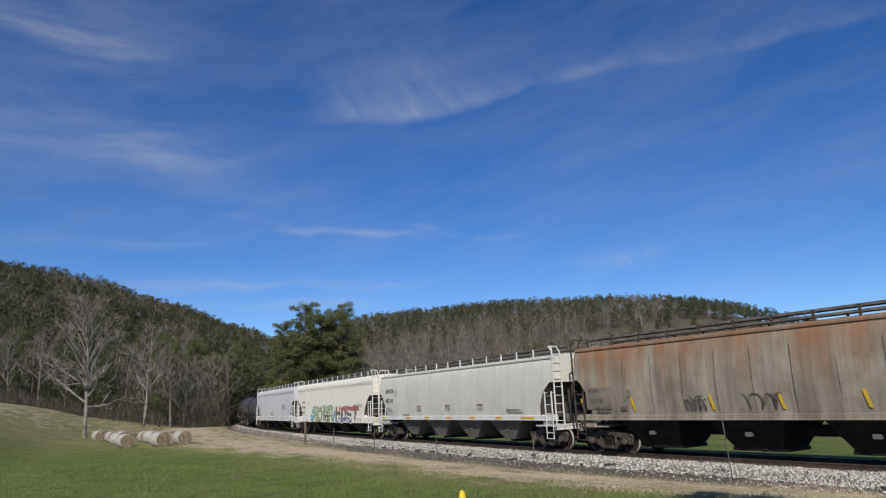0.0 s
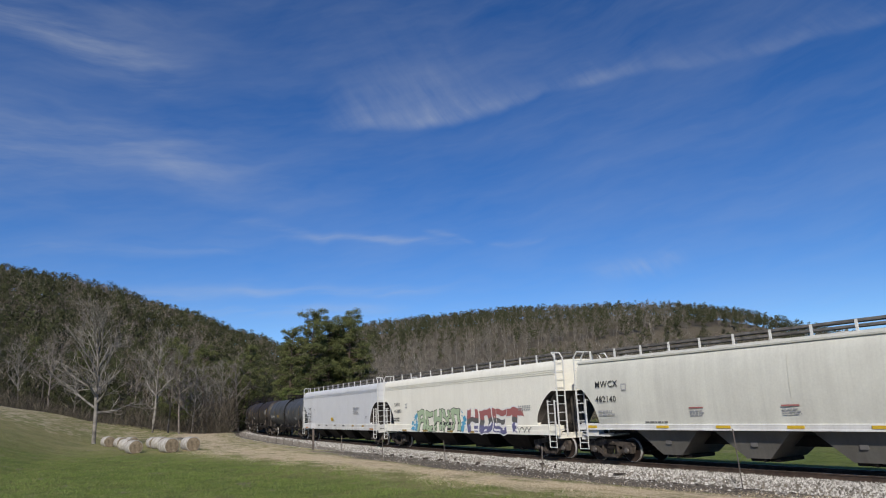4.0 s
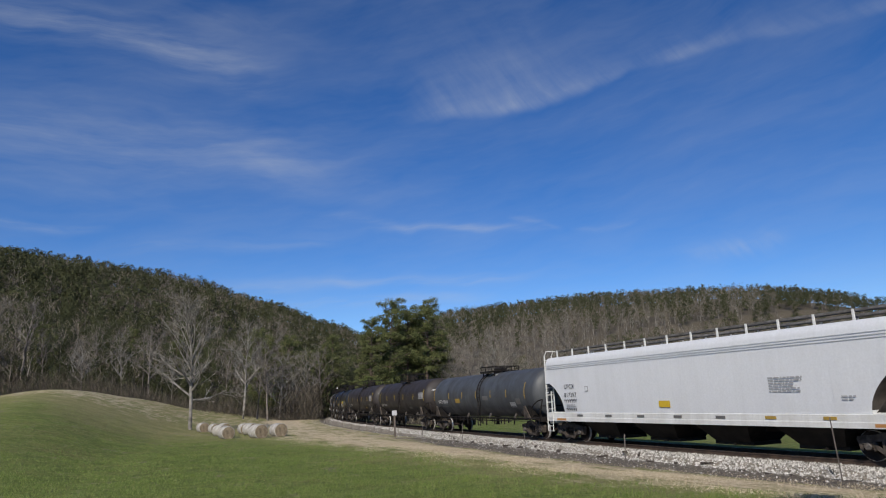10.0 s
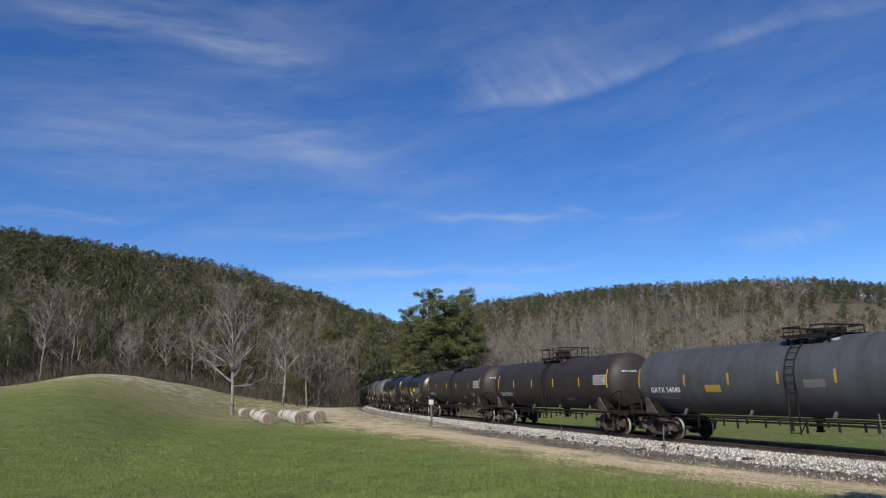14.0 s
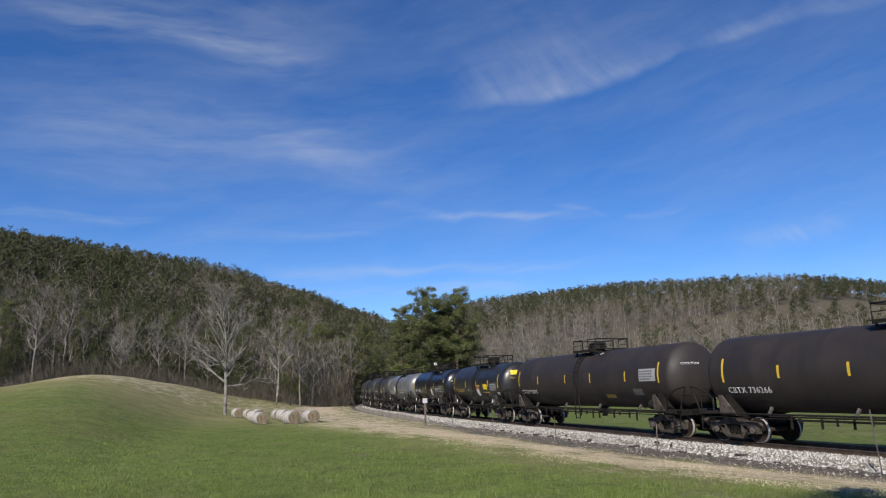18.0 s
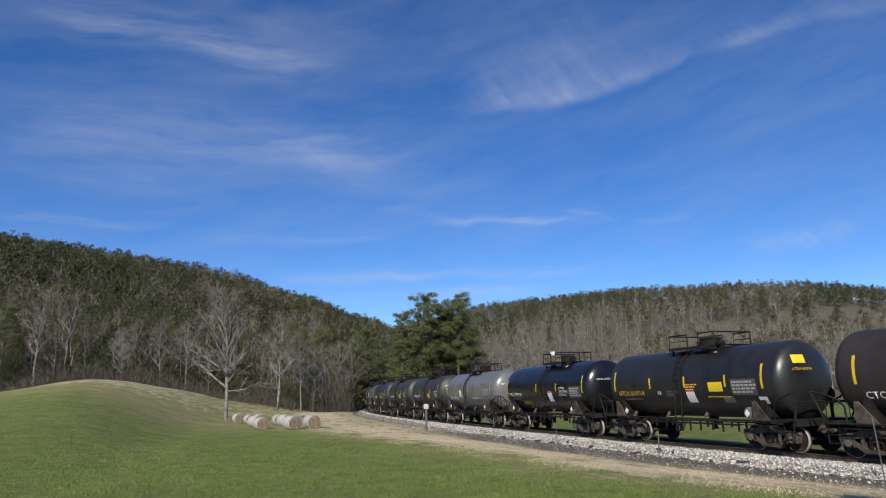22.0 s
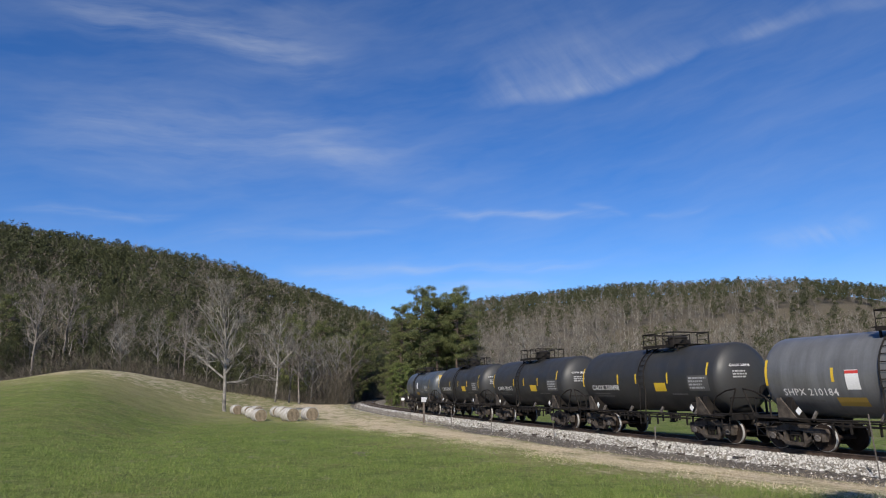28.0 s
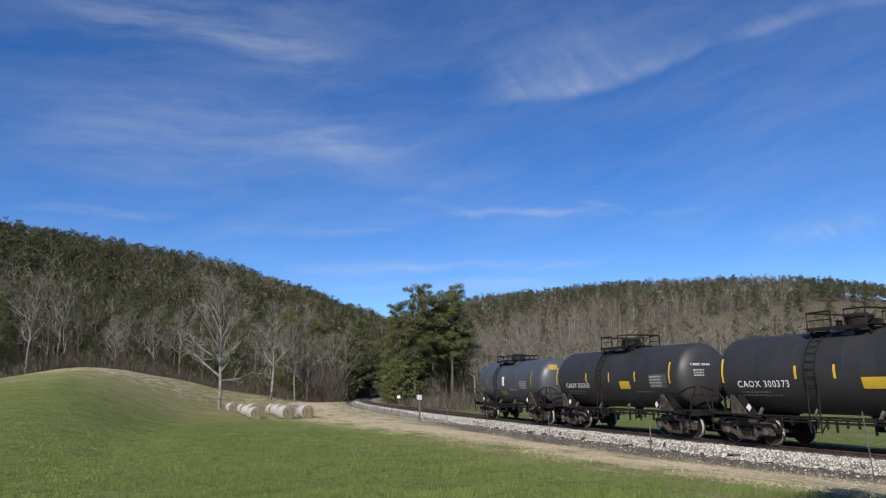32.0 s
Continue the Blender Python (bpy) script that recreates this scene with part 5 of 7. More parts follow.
    add_car(81.37, 99.4, tank(18.03, 1.42, 3.90, P_SLATE, "slate grey tank car with yellow markings", {"shift": 0.26, 
        "strips": [-8.05, -5.07, -2.62, -0.27, 2.03, 4.25, 6.6], "strip_mat": M_MUSTARD, "rail": 0.36, "dome_h": 0.3, "ladder": 0.28, "plen": 1.7, "plat": 0.4,
        "panels": [(-3.92, 2.0, 0.85, 0.29, M_MUSTARD), (0.78, 2.13, 0.85, 0.28, M_DIM), (4.55, 1.69, 0.7, 0.3, M_PALE), (4.6, 1.73, 0.6, 0.22, P_SLATE), (5.4, 1.85, 0.55, 0.35, M_DIM)],
        "words": [(-7.3, 2.0, "GATX 54040", 0.32, M_WHITE)], "bars": [(-6.8, 1.7, 1.4, 0.12, 1, M_DIM)]}, 1))
    add_car(99.4, 116.43, tank(17.03, 1.45, 4.0, P_BROWN, "dusty brown-black tank car with a white data panel", {"shift": 0.52, 
        "strips": [-7.1, -4.56, -1.91, 0.89, 3.89, 6.64], "ladder": -0.3, "plen": 2.2, "plat": 0.2, "dome": -0.25,
        "panels": [(5.35, 2.4, 1.2, 0.5, M_PALE), (2.0, 1.6, 0.8, 0.16, M_DIM)],
        "words": [(-7.0, 1.84, "CBTX 736266", 0.31, M_WHITE)], "bars": [(5.4, 2.44, 1.1, 0.42, 4, M_DIM)], "head_words": [("CBTX 736266", 2.9, 0.15, M_WHITE)]}, 2))
    add_car(116.43, 133.87, tank(17.44, 1.45, 4.05, P_BROWN, "long brown-black tank car with a white data panel", {"shift": 0.65, 
        "strips": [-7.6, -5.06, -1.86, 0.69, 3.79, 6.29], "ladder": -0.66, "plen": 2.2, "plat": 0.3, "dome": -0.25,
        "panels": [(4.9, 2.38, 1.2, 0.55, M_PALE), (1.74, 1.62, 0.8, 0.17, M_MUSTARD), (4.2, 1.75, 0.7, 0.3, M_DIM)],
        "words": [(-7.4, 1.86, "CTCX 735957", 0.30, M_WHITE)], "bars": [(4.95, 2.42, 1.1, 0.46, 4, M_DIM)], "head_words": [("CTCX 735957", 2.95, 0.16, M_WHITE)]}, 3))
    add_car(133.87, 146.17, tank(12.3, 1.42, 3.95, P_BLACKT, "glossy black tank car with yellow panels and gold lettering", {"shift": 0.62, 
        "strips": [-5.2, -2.57, -0.32, 1.98, 3.78], "placards": True, "ladder": -0.77, "plen": 2.7, "plat": 0.6, "dome": 0.1, "tank_box": True,
        "panels": [(-0.3, 1.72, 0.5, 0.55, M_WHITE), (-0.3, 2.16, 0.5, 0.09, M_RED), (1.06, 2.15, 0.76, 0.37, M_LEMON), (3.45, 1.68, 0.4, 0.26, M_WHITE), (1.7, 1.72, 0.55, 0.24, M_DIM), (2.26, 2.0, 1.25, 0.6, M_PLATE)],
        "words": [(-4.95, 2.02, "UTLX 631714", 0.30, M_GOLD)],
        "bars": [(-4.6, 1.8, 1.6, 0.14, 1, M_DIM), (-2.1, 2.0, 0.3, 0.28, 1, M_PALE), (-1.5, 1.95, 0.8, 0.28, 3, M_DIM), (2.33, 2.06, 1.2, 0.5, 4, M_PALE), (-0.3, 2.3, 0.8, 0.2, 2, M_GOLD), (0.9, 1.9, 1.7, 0.1, 1, M_GOLD)],
        "head_words": [("UTLX 631714", 2.75, 0.15, M_GOLD)], "head_panel": M_LEMON}, 4))
    add_car(146.17, 158.52, tank(12.35, 1.40, 3.9, P_NAVY, "glossy blue-black tank car with white lettering", {"shift": 0.49, 
        "strips": [-5.3, -1.14, 1.31, 4.2], "placards": True, "white_valve": True, "ladder": -0.35, "plen": 2.2, "plat": 0.7,
        "panels": [(0.3, 1.74, 0.5, 0.58, M_WHITE), (0.3, 2.23, 0.5, 0.08, M_RED), (-3.3, 1.56, 1.0, 0.22, M_MUSTARD), (2.78, 1.95, 1.25, 0.6, M_PLATE)],
        "words": [(-5.2, 2.06, "CAOX 209291", 0.30, M_WHITE), (1.65, 2.42, "SODIUM", 0.16, M_WHITE), (1.65, 2.24, "HYDROXIDE", 0.16, M_WHITE), (1.65, 2.06, "SOLUTION", 0.16, M_WHITE)],
        "bars": [(-4.6, 1.84, 1.6, 0.12, 1, M_DIM), (2.85, 2.0, 1.2, 0.5, 4, M_PALE)], "head_words": [("CAOX 209291", 2.75, 0.15, M_WHITE)]}, 5))
    add_car(158.52, 170.94, tank(12.42, 1.40, 3.9, P_SILVER, "faded silver-grey tank car with white lettering", {"shift": 0.33, 
        "strips": [-5.3, -2.74, -0.34, 4.21], "placards": True, "ladder": -0.94, "plen": 2.2, "plat": 0.7,
        "panels": [(-2.3, 2.05, 0.45, 0.62, M_WHITE), (-2.3, 2.55, 0.45, 0.1, M_RED), (-2.8, 1.52, 1.0, 0.28, M_MUSTARD)],
        "words": [(-4.7, 1.86, "SHPX 210184", 0.33, M_WHITE), (0.36, 1.9, "SODIUM HYDROXIDE", 0.17, M_WHITE)],
        "bars": [(-4.4, 1.62, 1.5, 0.12, 1, M_DIM), (2.86, 2.14, 1.2, 0.5, 4, M_PALE)], "head_words": [("SHPX 210184", 2.75, 0.15, M_WHITE)]}, 6))
    add_car(170.94, 182.68, tank(11.74, 1.42, 3.95, P_CHAR, "charcoal black tank car with yellow strips", std("CAOX 300498", "CAOX 300498", 0.0, shift=0.11, strips=[-4.85, -1.85, -0.45, 1.75, 4.16], panels=[(0.85, 2.0, 0.75, 0.36, M_YELLOW), (3.02, 2.02, 1.2, 0.62, M_PLATE)]), 7))
    add_car(182.68, 194.66, tank(11.98, 1.42, 3.95, P_CHAR, "charcoal black tank car with yellow strips", std("CAOX 300373", "CAOX 300373", -0.95, shift=0.07, strips=[-4.75, -1.54, -0.09, 1.8, 4.15]), 8))
    add_car(194.66, 206.8, tank(12.14, 1.42, 3.95, P_CHAR, "charcoal black tank car with yellow strips", std("CAOX 300363", "CAOX 300363", -0.89, strips=[-5.0, -2.05, -0.04, 2.01, 4.41]), 9))
    add_car(206.8, 218.6, tank(11.8, 1.36, 3.8, P_LAST, "blue-grey tank car at the end of the train", {"shift": -0.25, 
        "strips": [-2.9, 3.9], "placards": True, "ladder": -1.4, "plen": 2.4, "rail": 0.35, "strip_mat": M_MUSTARD,
        "panels": [(-0.35, 2.2, 0.35, 0.58, M_WHITE), (-0.7, 1.6, 0.8, 0.28, M_MUSTARD)], "words": [(-4.0, 1.9, "GATX", 0.22, M_PALE)],
        "bars": [(2.3, 2.0, 1.0, 0.5, 4, M_PALE), (0.8, 1.9, 0.9, 0.12, 1, M_PALE)], "head_panel": M_MUSTARD}, 10))


build_train()

# ---------------------------------------------------------------- woods
M_BARK = worn("grey_bark", (0.10, 0.09, 0.078), (0.33, 0.305, 0.27), 1.2, 0.95, 0, 9, 0.5)
M_BARKD = worn("dark_bark", (0.10, 0.085, 0.072), (0.24, 0.21, 0.185), 1.2, 0.95, 0, 9, 0.5)
M_PINEBARK = worn("pine_bark", (0.07, 0.05, 0.04), (0.16, 0.115, 0.09), 2, 0.95, 0, 9, 0.5)
M_TWIG = island_mat("bare_twigs", [(0.0, (0.11, 0.095, 0.078)), (0.5, (0.19, 0.168, 0.142)), (1.0, (0.31, 0.28, 0.245))], 0.9)
M_NEEDLE = island_mat("pine_needles", [(0.0, (0.042, 0.052, 0.018)), (0.5, (0.10, 0.115, 0.04)), (1.0, (0.19, 0.20, 0.078))], 0.7)
M_YOUNGNEEDLE = island_mat("young_pine_needles", [(0.0, (0.05, 0.07, 0.018)), (0.5, (0.115, 0.145, 0.04)), (1.0, (0.20, 0.225, 0.07))], 0.7)
M_FARNEEDLE = island_mat("far_evergreens", [(0.0, (0.040, 0.046, 0.020)), (0.5, (0.060, 0.066, 0.028)), (1.0, (0.086, 0.088, 0.040))], 0.8)
M_FARTWIG = island_mat("far_bare_trees", [(0.0, (0.10, 0.084, 0.063)), (0.5, (0.172, 0.147, 0.113)), (1.0, (0.265, 0.23, 0.187))], 0.9)
M_FARLIMB = island_mat("far_pale_limbs", [(0.0, (0.13, 0.115, 0.096)), (0.5, (0.22, 0.198, 0.172)), (1.0, (0.40, 0.37, 0.33))], 0.9)
M_BRUSH = island_mat("dry_brush", [(0.0, (0.045, 0.038, 0.029)), (0.5, (0.09, 0.077, 0.058)), (1.0, (0.165, 0.145, 0.115))], 0.9)


def branch_points(rng, base, d, length, n=4, droop=0.0, wander=0.25):
    pts, p, d = [base.copy()], base.copy(), d.normalized()
    for _ in range(n):
        d = (d + Vector((rng.uniform(-1, 1), rng.uniform(-1, 1), rng.uniform(-0.6, 1) - droop)) * wander).normalized()
        p = p + d * (length / n)
        pts.append(p.copy())
    return pts


def bare_tree_meshes(seed, h, fork=0.35, spread=0.75, limbs=11, twigs=900, thick=0.016, limb=0.55, lift=0.0, sag=0.0):
    """A leafless tree: trunk and limbs as tapered tubes, twigs as thin slivers."""
    rng = random.Random(seed)
    wood = Mesh()
    ends = []
    trunk = branch_points(rng, Vector((0, 0, -0.3)), Vector((0, 0, 1)), h * 0.92, 8, 0, 0.07)
    r0 = h * thick
    wood.tube(trunk, r0, 8, r0 * 0.14)

    def grow(base, d, length, r, level):
        pts = branch_points(rng, base, d, length, 4, 0.05, 0.26)
        wood.tube(pts, r, 5 if level < 2 else 3, r * 0.34)
        ends.append((pts[-1], (pts[-1] - pts[-2]).normalized(), length, level))
        if level >= 3:
            return
        for k in range(rng.randint(3, 5)):
            f = rng.uniform(0.22, 0.98)
            i = min(3, int(f * 4))
            q = pts[i].lerp(pts[i + 1], f * 4 - i)
            ax = (pts[i + 1] - pts[i]).normalized()
            side = ax.orthogonal()
            side.rotate(Matrix.Rotation(rng.uniform(0, 6.283), 3, ax))
            grow(q, ax * 0.8 + side * rng.uniform(0.4, 0.9) + Vector((0, 0, 0.2)), length * rng.uniform(0.36, 0.62), max(r * 0.48, 0.016), level + 1)

    for k in range(limbs):
        f = fork + (0.95 - fork) * (k + rng.random()) / limbs
        i = min(7, int(f * 8))
        q = trunk[i].lerp(trunk[i + 1], f * 8 - i)
        a = k * 2.4 + rng.uniform(-0.5, 0.5)
        low = max(0.0, 1 - (f - fork) / 0.22)
        out = Vector((math.cos(a), math.sin(a), rng.uniform(0.3, 0.9) + f * 0.9 + lift - sag * low))
        grow(q, out, (h * spread * (1.05 - f) * rng.uniform(0.6, 0.95) + h * 0.09) * (1 - 0.35 * low), r0 * (1.05 - f) * limb + r0 * 0.07, 1)
    v, f = [], []
    for _ in range(twigs):
        p, d, length, lev = ends[rng.randrange(len(ends))]
        d = (d + Vector((rng.uniform(-1, 1), rng.uniform(-1, 1), rng.uniform(-0.5, 1))) * 0.7).normalized()
        w = d.orthogonal() * rng.uniform(0.008, 0.018)
        w.rotate(Matrix.Rotation(rng.uniform(0, 6.283), 3, d))
        q = p - d * rng.uniform(0, 0.5)
        ln = rng.uniform(0.4, 1.1)
        o = len(v)
        v += [q - w, q + w, q + d * ln]
        f.append((o, o + 1, o + 2))
    return wood, (v, f)


def leafy(rng, centre, radius, size, per, jitter=0.55, squash=0.75, core=0.55):
    """Tufts lying like shingles over rounded lumps: loose triangles, one lump a centre."""
    c, rad, sz = np.repeat(centre, per, 0), np.repeat(radius, per), np.repeat(size, per)
    n = len(c)
    d = rng.normal(size=(n, 3)) + np.array([0, 0, 0.3])
    d /= np.linalg.norm(d, axis=1, keepdims=True)
    p = c + d * (rad * (core + (1.1 - core) * rng.random(n) ** 0.6))[:, None] * np.array([1, 1, squash])
    w = np.cross(d, rng.normal(size=(n, 3)))
    w /= np.linalg.norm(w, axis=1, keepdims=True)
    u = np.cross(d, w) + d * rng.normal(size=(n, 1)) * jitter
    sz = (sz * (0.6 + 0.8 * rng.random(n)))[:, None]
    v = np.stack([p - w * sz * 0.55, p + w * sz * 0.55, p + u * sz * 1.3], 1).reshape(-1, 3)
    return v


def pine_meshes(seed, h, bare=0.35, width=0.2, per=240, n=56):
    """A pine: bare lower trunk, limbs that end in rounded puffs of needles."""
    rng = random.Random(seed)
    nr = np.random.default_rng(seed)
    wood = Mesh()
    trunk = branch_points(rng, Vector((0, 0, -0.3)), Vector((0, 0, 1)), h * 0.96, 8, 0, 0.04)
    wood.tube(trunk, h * 0.013, 8, h * 0.003)
    centres = []
    for k in range(n):
        f = bare + (0.99 - bare) * (k + rng.random()) / n
        i = min(7, int(f * 8))
        q = trunk[i].lerp(trunk[i + 1], f * 8 - i)
        a = k * 2.4 + rng.uniform(-0.6, 0.6)
        t = (f - bare) / (1 - bare)
        reach = h * width * (0.5 + 0.62 * math.sin(min(1, t * 1.1 + 0.1) * 2.7)) * rng.uniform(0.35, 1.12) * (1.1 - 0.55 * t ** 3)
        end = q + Vector((math.cos(a), math.sin(a), rng.uniform(-0.08, 0.5))) * reach
        wood.tube([q, q.lerp(end, 0.5) + Vector((0, 0, -0.1)), end], h * 0.004, 4, h * 0.0014)
        for g in (1.0, 0.62):
            p = q.lerp(end, g)
            centres.append((p.x + rng.uniform(-0.3, 0.3), p.y + rng.uniform(-0.3, 0.3), p.z + rng.uniform(0, 0.3), h * rng.uniform(0.026, 0.052) * (1.05 if g == 1 else 0.9)))
    c = np.array(centres)
    v = leafy(nr, c[:, :3], c[:, 3], np.full(len(c), 0.0034 * h + 0.03), per, 0.9, 0.75, 0.2)
    return wood, (v, np.arange(len(v)).reshape(-1, 3))


def tree_thing(name, label, group, wood, leaves, bark, leafmat, leafname):
    t = thing(name, label, "tree", group)
    part("trunk", wood, bark, t, smooth=60)
    part(leafname, bulk(leafname, leaves[0], leaves[1], leafmat), leafmat, t)
    return t


def stand(proto, az, r, scale=1.0, turn=0.0):
    """Copies a tree to a bearing and distance from the camera."""
    x, y = r * math.sin(radians(az)), r * math.cos(radians(az))
    z = float(ground_z(x, y)[0])
    c = copy_thing(proto, pose(x, y, z - 0.05, 0, 0, turn))
    c.scale = (scale, scale, scale)
    return c


def place(proto, az, r, scale, turn):
    x, y = r * math.sin(radians(az)), r * math.cos(radians(az))
    proto.matrix_basis = pose(x, y, float(ground_z(x, y)[0]) - 0.05, 0, 0, turn)
    proto.scale = (scale, scale, scale)


def make_trees():
    rng = random.Random(21)
    # lone tree by the hay bales
    lone = tree_thing("bare_tree", "tall leafless hardwood standing alone beside the hay bales", "", *bare_tree_meshes(11, 16.0, 0.24, 0.50, 28, 2400, 0.0150, 0.68, 0.35, 0.9), M_BARK, M_TWIG, "crown")
    place(lone, -17.65, 84.1, 1.0, 40)
    protos = []
    for k, (h, fork, spread, limbs) in enumerate([(17, 0.30, 0.46, 13), (15, 0.25, 0.5, 13), (19, 0.34, 0.40, 14), (13, 0.18, 0.56, 13), (16, 0.28, 0.44, 14)]):
        protos.append(tree_thing("bare_tree", "leafless grey hardwood at the wood's edge", "trees at the wood's edge", *bare_tree_meshes(30 + k, h, fork, spread, limbs, 1000, 0.0135, 0.82), M_BARKD if k in (2, 4) else M_BARK, M_TWIG, "crown"))
    first = [(-13.7, 118, 1.0), (-11.2, 138, 1.1), (-31.2, 132, 0.95), (-25.4, 132, 0.8), (-20.8, 134, 0.9)]
    for p, (az, r, sc) in zip(protos, first):
        place(p, az, r, sc, rng.uniform(0, 360))
    # group beside the lone tree
    for az, r, sc, k in ((-12.6, 122, 0.8, 4), (-11.8, 120, 0.75, 2), (-10.9, 126, 0.85, 1), (-9.8, 130, 0.85, 3), (-8.9, 134, 0.8, 0)):
        stand(protos[k], az, r, sc, rng.uniform(0, 360))
    # wood's edge behind the pasture
    az = -44.0
    while az < -6.3:
        r = rng.uniform(132, 160)
        stand(rng.choice(protos), az, r, rng.uniform(0.6, 0.95), rng.uniform(0, 360))
        az += rng.uniform(1.0, 2.2)
    # wood's edge beyond the far field
    az = 3.2
    while az < 52:
        r = rng.uniform(124, 165)
        stand(rng.choice(protos), az, r, rng.uniform(0.7, 1.0) * (0.9 if az > 12 else 1.0), rng.uniform(0, 360))
        az += rng.uniform(0.8, 1.5)
    for k in range(14):
        stand(protos[k % 5], 3.0 + 0.85 * k + rng.uniform(-0.3, 0.3), rng.uniform(112, 128), rng.uniform(0.7, 0.9), rng.uniform(0, 360))
    # pines beside the cutting
    pines = []
    for k, (h, bare, width) in enumerate([(20.0, 0.26, 0.165), (19.0, 0.40, 0.165), (16, 0.16, 0.20)]):
        pines.append(tree_thing("pine_tree", "tall green pine beside the railway cutting", "pines beside the cutting", *pine_meshes(60 + k, h, bare, width), M_PINEBARK, M_NEEDLE, "crown"))
    young = tree_thing("young_pine", "bushy bright green young pine beside the track", "young pines beside the cutting", *pine_meshes(63, 7.0, 0.04, 0.25, 300, 34), M_PINEBARK, M_YOUNGNEEDLE, "crown")
    spots = [(-1.9, 113, 1.03, 0), (1.25, 116, 1.08, 1), (-3.2, 117, 0.9, 2), (-3.5, 112, 0.86, 0), (-0.4, 118, 1.05, 1), (0.5, 121, 0.98, 1), (2.2, 121, 0.82, 1), (-1.2, 124, 0.86, 0), (-4.4, 116, 0.55, 2), (0.9, 126, 0.85, 0), (-2.3, 121, 0.7, 2)]
    for k, (az, r, sc, q) in enumerate(spots):
        if k < 3:
            place(pines[q], az, r, sc, k * 97)
        else:
            stand(pines[q], az, r, sc, k * 131)
    place(young, -3.4, 106, 1.0, 0)
    for az, r, sc in ((-4.2, 107, 0.7), (-2.7, 105.5, 0.95), (-2.0, 107, 0.78), (-3.9, 110, 0.95), (-1.2, 109, 0.55)):
        stand(young, az, r, sc, rng.uniform(0, 360))
    # evergreens in the wood left of the cutting
    for az, r, sc in ((-8.4, 165, 1.0), (-7.4, 150, 0.84), (-6.6, 150, 0.82), (-7.0, 140, 0.6), (-6.4, 158, 0.9), (-11.9, 131, 0.95), (-6.6, 168, 1.0), (-7.9, 143, 0.72), (-10.2, 170, 1.0), (-12.7, 160, 1.0), (-33, 150, 0.7), (-36, 160, 0.8), (-28, 155, 0.75), (-19, 158, 0.8), (-22, 165, 0.8)):
        stand(pines[2 if r < 150 else rng.randrange(3)], az, r, sc, rng.uniform(0, 360))

    # a pine behind the camera, whose shadow lies on the grass
    p = stand(pines[1], 154.7, 6.1, 0.76, 60)
    tagged(p, "pine behind the bank that throws its shadow on the pasture", "tree")


make_trees()


